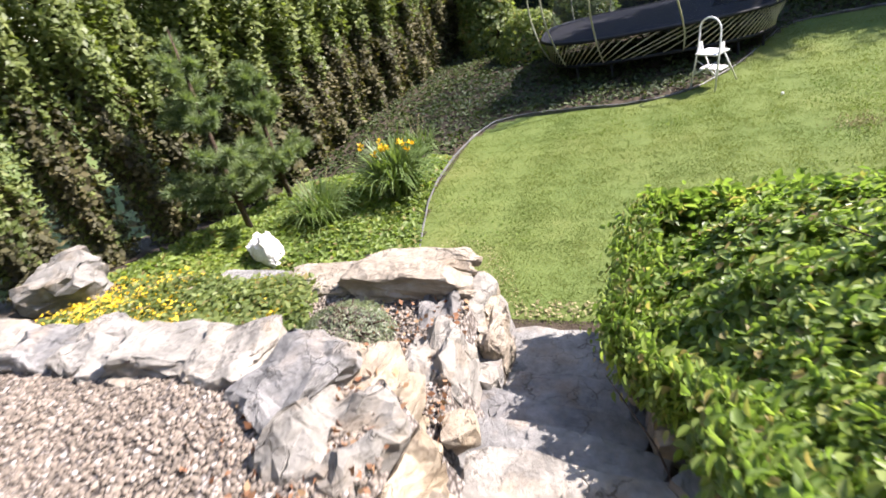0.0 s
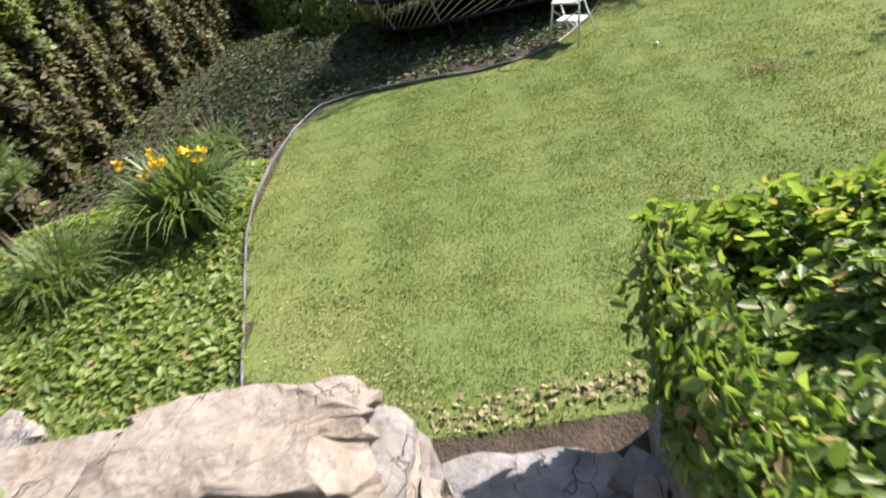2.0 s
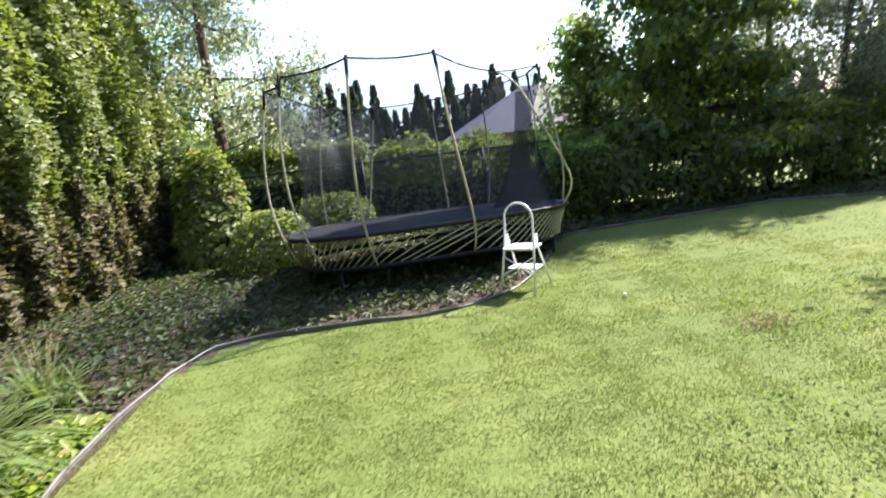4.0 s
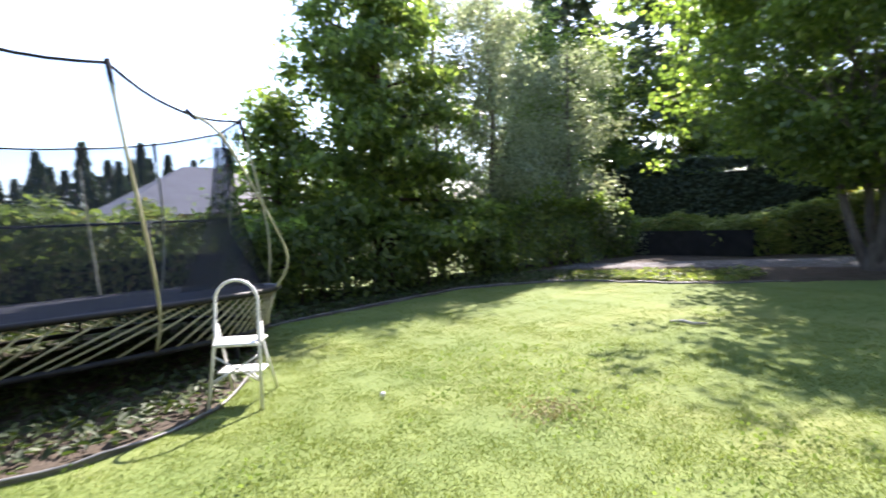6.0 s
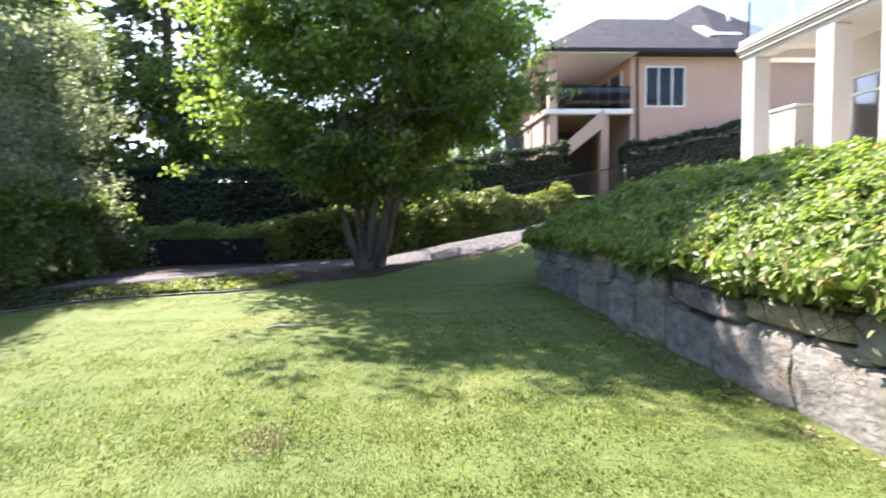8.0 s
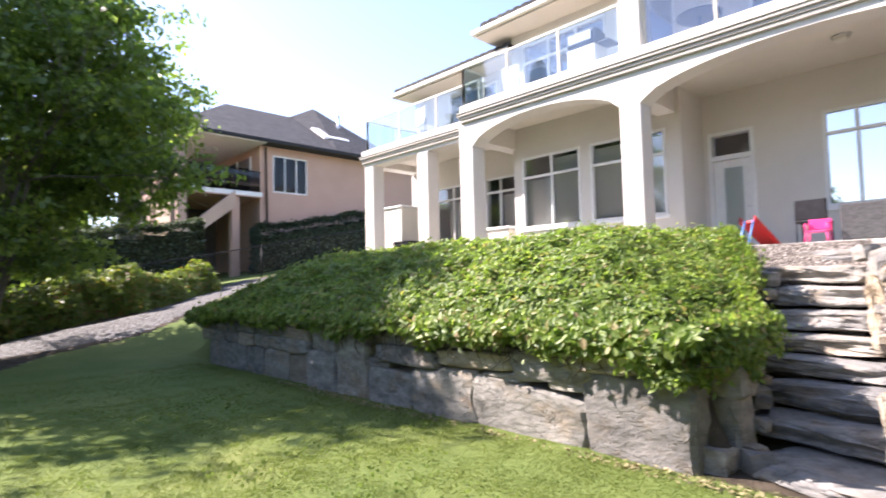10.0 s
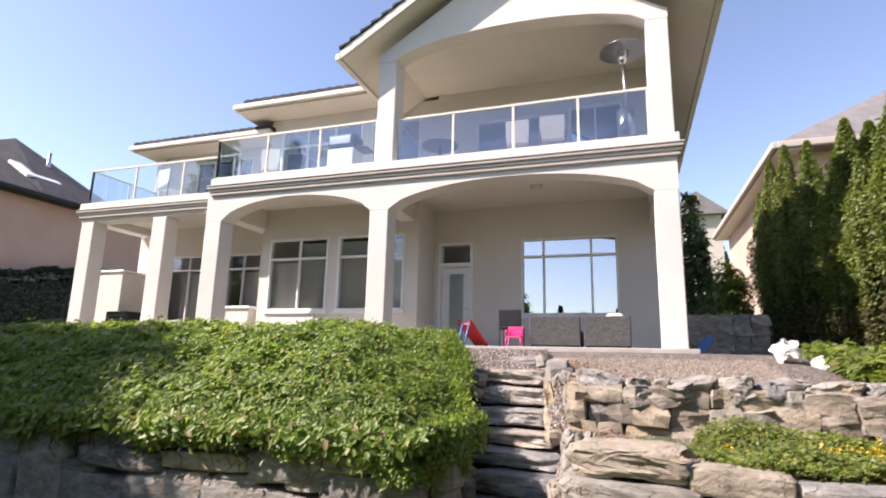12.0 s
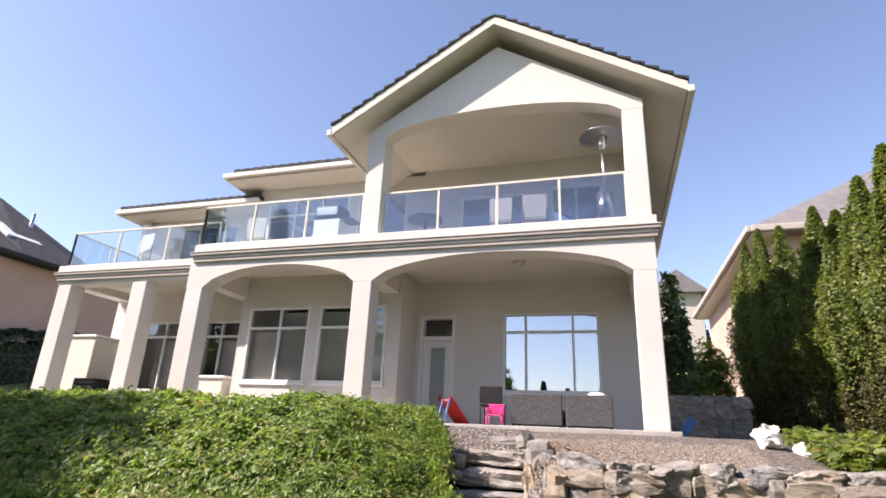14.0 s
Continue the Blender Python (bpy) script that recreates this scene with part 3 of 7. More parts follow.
def railing(parent, run, z0, z1, posts, pane, label):
    """A guard of glass panes between posts, along points (x, y)."""
    bm = bmesh.new()
    tubeless = [Vector((x, y, 0)) for x, y in run]
    for a, b in zip(tubeless, tubeless[1:]):
        d = (b - a).normalized()
        n = Vector((-d.y, d.x, 0)) * 0.028
        for lo, hi in ((z1 - 0.045, z1), (z0 + 0.04, z0 + 0.075)):
            vs = [bm.verts.new((p.x + s.x, p.y + s.y, z)) for z in (lo, hi) for p, s in ((a, n), (b, n), (b, -n), (a, -n))]
            for q in ((3, 2, 1, 0), (4, 5, 6, 7), (0, 1, 5, 4), (1, 2, 6, 5), (2, 3, 7, 6), (3, 0, 4, 7)):
                bm.faces.new([vs[k] for k in q])
    rail = part("railing", bm, M["cream_paint"], parent, label)
    for a, b, count in zip(tubeless, tubeless[1:], posts):
        for k in range(count + 1):
            p = a.lerp(b, k / count)
            part("post", bx(p.x - 0.024, p.x + 0.024, p.y - 0.024, p.y + 0.024, z0, z1 - 0.047, 0.004), M["cream_paint"], rail)
        for k in range(count):
            p, q = a.lerp(b, (k + 0.03) / count), a.lerp(b, (k + 0.97) / count)
            bm = bmesh.new()
            d = (q - p).normalized()
            n = Vector((-d.y, d.x, 0)) * 0.004
            vs = [bm.verts.new((c.x + s.x, c.y + s.y, z)) for z in (z0 + 0.08, z1 - 0.05) for c, s in ((p, n), (q, n), (q, -n), (p, -n))]
            for f in ((3, 2, 1, 0), (4, 5, 6, 7), (0, 1, 5, 4), (1, 2, 6, 5), (2, 3, 7, 6), (3, 0, 4, 7)):
                bm.faces.new([vs[i] for i in f])
            part("guard_pane", bm, M[pane], rail)
    return rail


def cornice(parent, x0, x1, y0, y1, z0, z1, grow):
    """A stepped moulding along a deck edge; it grows outwards with height, each course a part."""
    top = None
    for k, (a, b) in enumerate(((0.86, 1.0), (0.6, 0.86), (0.32, 0.6), (0.0, 0.32))):
        g = grow * (1.0, 0.85, 0.55, 0.35)[k]
        bm = bx(x0 - g, x1 + g, y0 - 0.02, y1 + g, z0 + (z1 - z0) * a + 0.002, z0 + (z1 - z0) * b, 0.012)
        ob = part("cornice" if top is None else "cornice_course", bm, M["cornice"], parent if top is None else top, "taupe stepped moulding along the deck edge" if top is None else "")
        top = top or ob
    part("deck_edge", bx(x0 - 0.05, x1 + 0.05, y0, y1 + 0.05, z1 + 0.002, z1 + 0.19, 0.02), M["stucco"], top, "pale deck edge above the moulding")
    return top


def build_house():
    h = thing("house", "cream stucco two-storey house with arched patio and glazed deck", "house", at=(0, 0, PATIO))
    h.location = (0, 0, 0)
    S = M["stucco"]
    F = -2.3
    part("patio_slab", bx(-2.95, 13.1, -5.2, F + 0.22, PATIO - 0.25, PATIO, 0.015), M["concrete"], h, "grey concrete patio slab")
    # main front: piers and arches
    for x0, x1 in ((-2.8, -2.38), (2.96, 3.40), (7.34, 7.80)):
        part("pier", bx(x0, x1, F - 0.45, F, PATIO, 4.79, 0.02), S, h)
    part("arch_wall", prism(arch_outline(-2.8, 7.80, 4.79, 4.80, 5.42, [(-2.38, 2.96, 5.31), (3.40, 7.34, 5.28)]), F - 0.45, F), S, h, "cream stucco wall with two wide arches")
    part("beam", bx(3.0, 3.4, -4.0, F - 0.45, 4.95, 5.5), S, h)
    part("beam", bx(7.32, 7.72, -5.2, F - 0.45, 4.95, 5.5), S, h)
    part("side_beam", bx(-2.8, -2.38, -5.2, F - 0.45, 4.85, 5.5), S, h)
    # left wing: square columns
    L = -3.1
    for x0 in (12.50, 9.87):
        part("column", bx(x0, x0 + 0.47, L - 0.45, L, PATIO, 5.28, 0.02), S, h)
    part("beam", bx(7.80, 13.0, L - 0.45, L, 5.28, 5.50, 0.01), S, h)
    part("beam", bx(12.55, 13.0, -5.2, L - 0.45, 5.28, 5.50, 0.01), S, h)
    part("deck", bx(-2.85, 13.05, -5.3, L - 0.02, 5.502, 5.80), M["soffit"], h, "deck with a pale soffit")
    part("deck_front", bx(-2.80, 7.62, L - 0.018, F - 0.02, 5.502, 5.84), M["soffit"], h)
    cornice(h, -2.82, 7.66, -2.9, F + 0.02, 5.42, 5.67, 0.12)
    cornice(h, 7.9, 13.0, -3.4, L + 0.02, 5.38, 5.63, 0.12)
    # ground floor walls
    part("rear_wall", holed_wall(-2.8, 2.9, -5.45, -5.2, PATIO, 5.5, [(-1.66, 0.63, 2.74, 4.64), (1.86, 2.80, PATIO, 4.62)]), S, h)
    part("return_wall", bx(2.9, 3.1, -5.45, -4.25, PATIO, 5.5), S, h)
    part("bay_wall", holed_wall(2.9, 7.4, -4.25, -4.0, PATIO, 5.5, [(3.25, 5.08, 2.78, 4.67), (5.36, 7.12, 2.78, 4.67)]), S, h)
    part("return_wall", bx(7.2, 7.4, -5.45, -4.25, PATIO, 5.5), S, h)
    part("left_wall", holed_wall(7.4, 13.0, -5.45, -5.2, PATIO, 5.5, [(8.27, 9.49, 2.78, 4.60), (10.15, 11.8, 2.2, 4.60)]), S, h)
    part("side_wall", bx(-2.8, -2.62, -12.0, -5.45, 0.5, 8.4), S, h)
    part("side_wall", bx(12.8, 13.0, -12.0, -5.45, 0.5, 8.0), S, h)
    part("back_wall", bx(-2.8, 13.0, -12.2, -12.0, 0.5, 8.4), S, h)
    # interior surfaces, coloured dark so that the windows look into dimness
    part("room_floor", bx(-2.6, 12.8, -12.0, -5.45, PATIO - 0.2, PATIO - 0.01), M["painted_dim"], h)
    part("room_wall", bx(-2.6, 12.8, -8.6, -8.4, PATIO, 5.5), M["painted_dim"], h)
    part("room_ceiling", bx(-2.6, 12.8, -12.0, -5.31, 5.40, 5.49), M["painted_dim"], h)
    window(h, -1.66, 0.63, 2.74, 4.64, -5.2, (-1.05, 0.08), (4.18,), "sky_pane")
    window(h, 5.36, 7.12, 2.78, 4.67, -4.0, (6.2,), (4.13,), "window_pane", [(5.42, 6.17, 2.85, 4.6), (6.23, 7.06, 2.85, 4.08)])
    window(h, 3.25, 5.08, 2.78, 4.67, -4.0, (3.85,), (4.13,), "window_pane", [(3.31, 3.82, 2.85, 4.6), (3.88, 5.02, 2.85, 4.6)])
    window(h, 8.27, 9.49, 2.78, 4.60, -5.2, (8.9,), (4.15,), "window_pane", [(8.33, 8.87, 2.85, 4.1)])
    window(h, 10.15, 11.8, 2.2, 4.60, -5.2, (10.9,), (4.15,), "window_pane", [(10.2, 10.87, 2.3, 4.1)], trim=False)
    # door with a pane above
    d = part("door", bx(1.94, 2.72, -5.36, -5.31, PATIO + 0.02, 3.99, 0.006), M["white_paint"], h, "white half-glazed door with a pane above")
    bm = bmesh.new()
    for a, b, c, e in ((1.86, 1.94, PATIO, 4.62), (2.72, 2.80, PATIO, 4.62), (1.94, 2.72, 3.99, 4.09), (1.94, 2.72, 4.55, 4.62)):
        box(bm, a, b, -5.42, -5.17, c, e, 0.006)
    part("door_frame", bm, M["white_paint"], d)
    part("pane", bx(1.94, 2.72, -5.34, -5.33, 4.09, 4.55), M["window_pane"], d, "dark pane above the door")
    part("door_pane", bx(2.14, 2.52, -5.308, -5.296, PATIO + 0.25, 3.82, 0.004), M["clear_pane"], d, "narrow frosted pane")
    part("pane_shade", bx(2.16, 2.50, -5.3085, -5.3082, PATIO + 0.27, 3.80), M["blind"], d)
    bm = bmesh.new()
    for a, b, c, e in ((2.10, 2.14, PATIO + 0.21, 3.86), (2.52, 2.56, PATIO + 0.21, 3.86), (2.14, 2.52, PATIO + 0.21, PATIO + 0.25), (2.14, 2.52, 3.82, 3.86)):
        box(bm, a, b, -5.309, -5.292, c, e, 0.003)
    part("pane_bead", bm, M["white_paint"], d)
    bm = tb([(1.99, -5.31, PATIO + 1.0), (1.99, -5.25, PATIO + 1.0)], 0.022, 10)
    tube(bm, [(1.99, -5.255, PATIO + 1.0), (2.10, -5.25, PATIO + 1.0)], 0.011, 8)
    part("door_handle", bm, M["steel"], d, "steel lever handle")
    # ceiling lamps of the patio
    for x, y in ((0.0, -3.7), (8.9, -4.2)):
        lamp = part("patio_lamp", tb([(x, y, 5.50), (x, y, 5.46)], [0.15, 0.15], 20), M["steel"], h, "round flush ceiling lamp")
        bm = bmesh.new()
        bmesh.ops.create_uvsphere(bm, u_segments=18, v_segments=8, radius=0.13, matrix=Matrix.Translation((x, y, 5.455)) @ Matrix.Diagonal((1, 1, 0.6, 1)))
        part("shade", bm, M["cream_paint"], lamp, smooth=True)
    # upper floor
    part("upper_wall", holed_wall(2.9, 8.3, -5.45, -5.2, 5.84, 8.72, [(3.4, 4.9, 6.5, 8.25), (5.2, 7.9, 6.0, 8.35)]), S, h)
    part("upper_wall", holed_wall(8.3, 13.0, -6.05, -5.8, 5.84, 8.2, [(9.4, 11.6, 5.95, 7.9)]), S, h)
    part("upper_return_wall", bx(8.1, 8.3, -5.8, -5.45, 5.84, 8.7), S, h)
    part("porch_wall", holed_wall(-2.8, 2.9, -5.45, -5.2, 5.84, 8.9, [(-1.9, -0.6, 5.9, 8.0), (0.1, 1.8, 6.6, 7.9)]), M["stucco"], h)
    window(h, 3.4, 4.9, 6.5, 8.25, -5.2, (4.15,), (), "window_pane")
    window(h, 5.2, 7.9, 6.0, 8.35, -5.2, (6.1, 7.0), (7.8,), "window_pane")
    window(h, 9.4, 11.6, 5.95, 7.9, -5.8, (10.2, 10.9), (), "window_pane", trim=False)
    window(h, -1.9, -0.6, 5.9, 8.0, -5.2, (-1.25,), (), "window_pane", trim=False)
    window(h, 0.1, 1.8, 6.6, 7.9, -5.2, (0.95,), (), "window_pane")
    part("room_wall", bx(-2.6, 12.8, -8.6, -8.4, 5.84, 8.3), M["painted_dim"], h)
    # covered deck under the gable
    for x0, x1 in ((-2.8, -2.38), (2.93, 3.36)):
        part("upper_pier", bx(x0, x1, F - 0.55, F - 0.05, 5.862, 8.30, 0.02), S, h)
    apex_x, apex_z, k = 0.28, 10.68, 0.62
    eave = lambda x: apex_z - 0.28 - abs(x - apex_x) * k
    out = arch_outline(-2.8, 3.36, 8.30, 8.32, 8.31, [(-2.38, 2.93, 8.76)], 22)
    out = [p for p in out if p not in ((3.36, 8.31), (-2.8, 8.31))] + [(3.36, eave(3.36)), (apex_x, eave(apex_x)), (-2.8, eave(-2.8))]
    part("gable_wall", prism(out, F - 0.45, F - 0.05), S, h, "cream stucco gable over an arched opening")
    part("porch_ceiling", bx(-2.75, 3.3, -5.199, F - 0.46, 8.82, 8.9), M["soffit"], h)
    part("porch_side_wall", bx(-2.79, -2.5, -5.2, F - 0.56, 8.35, 8.85), S, h)
    # gable roof, rakes and soffit
    front = -1.92
    apex_x, apex_z = 0.27, 10.90
    for s, xe in ((1, 4.12), (-1, -3.62)):
        za, ze = apex_z, apex_z - abs(xe - apex_x) * k
        out = [(apex_x, za), (xe, ze), (xe, ze - 0.14), (apex_x, za - 0.14)]
        roof = part("roof_slope", prism(out, -13.0, front), M["shingle"], h, "dark tiled roof slope")
        part("soffit", prism([(apex_x, za - 0.142), (xe - 0.02 * s, ze - 0.142), (xe - 0.02 * s, ze - 0.20), (apex_x, za - 0.20)], -12.5, front - 0.03), M["soffit"], roof)
        part("rake_board", prism([(apex_x, za - 0.02), (xe, ze - 0.02), (xe, ze - 0.23), (apex_x, za - 0.23)], front + 0.002, front + 0.045), M["soffit"], roof, "cream rake board")
        part("gutter", bx(min(xe, xe + 0.12 * s), max(xe, xe + 0.12 * s), -12.5, front + 0.06, ze - 0.26, ze - 0.10, 0.02), M["cream_paint"], roof)
        n = 15
        for j in range(n):
            t0, t1 = j / n, (j + 1.12) / n
            x0, x1 = apex_x + (xe - apex_x) * t0, apex_x + (xe - apex_x) * min(1.02, t1)
            z0, z1 = za - abs(x0 - apex_x) * k, za - abs(x1 - apex_x) * k
            part("roof_tile", prism([(x0, z0 + 0.012), (x1, z1 + 0.10), (x1, z1 + 0.03), (x0, z0 - 0.015)], front - 0.5, front + 0.075), M["roof"], roof)
    # hipped roofs behind the deck
    for x0, x1, yf, ze, rise, name in ((3.9, 8.95, -4.3, 8.88, 1.7, "hip_roof"), (8.2, 13.65, -5.0, 8.36, 1.3, "hip_roof")):
        bm = bmesh.new()
        b = [bm.verts.new(c) for c in ((x0, yf, ze), (x1, yf, ze), (x1, -12.6, ze), (x0, -12.6, ze), (x0, yf - 3.4, ze + rise), (x1 - 3.4, yf - 3.4, ze + rise), (x1 - 3.4, -9.5, ze + rise), (x0, -9.5, ze + rise))]
        for q in ((0, 1, 5, 4), (1, 2, 6, 5), (2, 3, 7, 6), (4, 5, 6, 7), (3, 0, 4, 7)):
            bm.faces.new([b[i] for i in q])
        roof = part(name, bm, M["shingle"], h, "dark hipped roof")
        part("soffit", bx(x0, x1 - 0.02, yf - 1.6, yf - 0.02, ze - 0.16, ze - 0.012), M["soffit"], roof)
        part("soffit", bx(x1 - 1.2, x1 - 0.02, -12.5, yf - 1.61, ze - 0.16, ze - 0.012), M["soffit"], roof)
        part("gutter", bx(x0, x1 + 0.08, yf, yf + 0.11, ze - 0.12, ze + 0.02, 0.02), M["cream_paint"], roof)
        part("gutter", bx(x1, x1 + 0.11, -12.5, yf - 0.01, ze - 0.12, ze + 0.02, 0.02), M["cream_paint"], roof)
        for j in range(int((x1 - x0) / 0.3)):
            part("roof_tile", prism([(x0 + j * 0.3, ze + 0.02), (x0 + j * 0.3 + 0.28, ze + 0.02), (x0 + j * 0.3 + 0.28, ze + 0.13), (x0 + j * 0.3 + 0.14, ze + 0.16), (x0 + j * 0.3, ze + 0.13)], yf - 0.3, yf + 0.07), M["roof"], roof)
    # guards
    zr0, zr1 = 5.86, 6.94
    railing(h, [(-2.36, F - 0.2), (2.91, F - 0.2)], zr0, zr1, [4], "smoked_pane", "cream deck railing with smoked panes")
    railing(h, [(3.38, F - 0.12), (7.72, F - 0.12), (7.72, L - 0.1)], zr0, zr1, [3, 1], "clear_pane", "cream deck railing with clear panes")
    railing(h, [(7.9, L - 0.12), (12.95, L - 0.12), (12.95, -5.7)], zr0 - 0.06, zr1 - 0.06, [3, 2], "clear_pane", "cream deck railing with clear panes")
    return h


build_house()
# ---- trees and plants ----
def branches(rng, start, way, length, radius, depth, spread, lift, out, tips):
    """Grows a limb of bent pieces with side limbs; out collects tubes, tips the twigs."""
    pts, rad = [start], [radius]
    p, d = np.array(start, float), np.array(way, float)
    n = 4
    for k in range(n):
        d = d + rng.normal(0, 0.13, 3)
        d[2] += lift
        d /= np.linalg.norm(d)
        p = p + d * length / n
        pts.append(p.copy())
        rad.append(radius * (1 - 0.7 * (k + 1) / n))
        if depth > 0 and k >= 1:
            for _ in range(2 if k < n - 1 else 3):
                side = d + rng.normal(0, spread, 3)
                side /= np.linalg.norm(side)
                branches(rng, p.copy(), side, length * rng.uniform(0.5, 0.72), rad[-1] * 0.7, depth - 1, spread, lift, out, tips)
    out.append((pts, rad))
    if depth <= 1:
        tips.extend(pts[2:])


def trunk_mesh(limbs, name, mat, parent):
    bm = bmesh.new()
    for pts, rad in limbs:
        tube(bm, pts, [max(r, 0.006) for r in rad], 7 if rad[0] > 0.05 else 4)
    return part(name, bm, mat, parent, smooth=True)


def clump_crown(name, centres, n, spread, size, mat, parent, rng, droop=0.2, width=0.5, flat=1.0):
    c = centres[rng.integers(0, len(centres), n)]
    off = rng.normal(0, spread, (n, 3))
    off[:, 2] *= flat
    return leaves(name, c + off, off / (spread + 1e-6) * 0.4 + np.array([0, 0, 0.55]), size, mat, parent, "", rng, width, droop, 0.12, 0.5, False, True)


def maple():
    rng = np.random.default_rng(5)
    z0 = float(height(np.array([12.3]), np.array([6.95]))[0])
    t = thing("maple_tree", "multi-stemmed broad shade tree with dense green foliage", "tree", at=(12.3, 6.95, z0))
    limbs, tips = [], []
    for k in range(7):
        a = 2 * math.pi * k / 7 + rng.uniform(-0.3, 0.3)
        s = (0.22 * math.cos(a), 0.22 * math.sin(a), -0.1)
        branches(rng, s, (0.30 * math.cos(a), 0.30 * math.sin(a), 1.0), 3.8, 0.115, 2, 0.5, 0.05, limbs, tips)
    part("trunk", tb([(0, 0, -0.2), (0, 0, 0.15), (0, 0, 0.5)], [0.42, 0.34, 0.26], 14), M["bark"], t, smooth=True)
    big = [l for l in limbs if l[1][0] > 0.1]
    for pts, rad in big:
        part("limb", tb(pts, rad, 8), M["bark"], t, smooth=True)
    trunk_mesh([l for l in limbs if l[1][0] <= 0.1], "branchwork", M["bark"], t)["kind"] = "stuff"
    # crown: flat tiers of clumps on an uneven ellipsoid
    n = 150
    u = rng.normal(0, 1, (n, 3))
    u /= np.linalg.norm(u, axis=1)[:, None]
    c = u * (rng.uniform(0.45, 1.0, n) ** 0.5)[:, None] * np.array([3.3, 3.35, 3.5]) + np.array([0, 0, 5.65])
    c[:, :2] *= (1 + 0.20 * lumps(c, 0.9) + 0.10 * lumps(c, 2.6, 1.0))[:, None]
    c = c[c[:, 2] > 2.35]
    low = np.stack([rng.uniform(-1.5, 1.5, 16), rng.uniform(-1.5, 1.5, 16), rng.uniform(1.9, 2.9, 16)], 1)
    c = np.concatenate([c, low])
    sub = c[rng.integers(0, len(c), 2300)]
    away = sub - np.array([0, 0, 4.6])
    away[:, 2] = 0
    away /= np.linalg.norm(away, axis=1)[:, None] + 0.3
    reach = rng.normal(0, 0.5, 2300)
    off = np.stack([rng.normal(0, 0.42, 2300), rng.normal(0, 0.42, 2300), rng.normal(0, 0.18, 2300) - 0.14 * np.abs(reach)], 1)
    cs = np.concatenate([sub + off + away * reach[:, None], np.array(tips)[rng.integers(0, len(tips), 110)]])
    cs = cs[cs[:, 2] > 1.75]
    clump_crown("crown", cs, 115000, 0.19, 0.125, M["maple_leaf"], t, rng, 0.4, 0.7, 0.55)


def layered_tree(x, y, tall, wide, seed, mat, leaf, n, label, name="tree", size=0.12, trunk_r=0.16, base=0.9, taper=0.75, droop=0.35, flat=0.45, spread=0.28, step=(0.05, 0.16)):
    """A tall tree: a straight trunk and tiers of boughs."""
    rng = np.random.default_rng(seed)
    z0 = float(height(np.array([x]), np.array([y]))[0])
    t = thing(name, label, "tree", at=(x, y, z0))
    lean = rng.normal(0, 0.03, 2)
    top = (lean[0] * tall, lean[1] * tall, tall)
    spine = [(lean[0] * tall * k / 6 + rng.normal(0, 0.05), lean[1] * tall * k / 6 + rng.normal(0, 0.05), tall * k / 6 - 0.1) for k in range(7)]
    part("trunk", tb(spine, [trunk_r * (1.15 - k / 6.4) for k in range(7)], 9), mat, t, smooth=True)
    cs = []
    z = base
    while z < tall * 0.98:
        a = rng.uniform(0, 2 * math.pi)
        reach = wide * (1 - taper * (z - base) / (tall - base)) * rng.uniform(0.65, 1.1)
        p0 = np.array([lean[0] * z, lean[1] * z, z])
        d = np.array([math.cos(a), math.sin(a), rng.uniform(-0.05, 0.35)])
        pts = [p0 + d * reach * f + np.array([0, 0, -0.10 * reach * f * f]) for f in (0, 0.4, 0.75, 1.0)]
        part("bough", tb(pts, [trunk_r * 0.22, trunk_r * 0.16, trunk_r * 0.09, 0.006], 4), mat, t)
        for f in np.linspace(0.3, 1.02, max(3, int(reach * 4))):
            q = p0 + d * reach * f + np.array([0, 0, -0.10 * reach * f * f])
            cs.append(q + rng.normal(0, 0.16 * reach * (1.1 - 0.5 * f), 3) * np.array([1, 1, 0.4]))
        z += rng.uniform(*step) * tall / 8
    clump_crown("crown", np.array(cs), n, spread, size, leaf, t, rng, droop, 0.5, flat)
    return t


def cedar_mesh(seed, tall, wide, mat, n, bare):
    """A columnar cedar: upright sprays on lumpy flutes, thin towards the foot."""
    rng = np.random.default_rng(seed)
    z = rng.uniform(0.0, 1.0, n) ** 0.85
    a = rng.uniform(0, 2 * math.pi, n)
    prof = np.minimum(1.0, (1 - z) * 1.9) ** 0.8 * (bare + (1 - bare) * smooth_step(0.12, 0.6, z))
    flute = 1 + 0.26 * np.sin(a * 5 + seed + 3 * z) + 0.16 * np.sin(z * tall * 4.5 + a * 3) + 0.10 * np.sin(z * tall * 11 + a * 7)
    r = wide * prof * flute * rng.uniform(0.6, 1.08, n)
    pos = np.stack([r * np.cos(a), r * np.sin(a), z * tall], 1)
    out = np.stack([np.cos(a) * 0.75, np.sin(a) * 0.75, np.full(n, 0.8)], 1)
    ob = leaves("crown", pos, out, 0.078, mat, None, "", rng, 0.6, -0.5, 0.05, 0.42, False, True)
    return ob


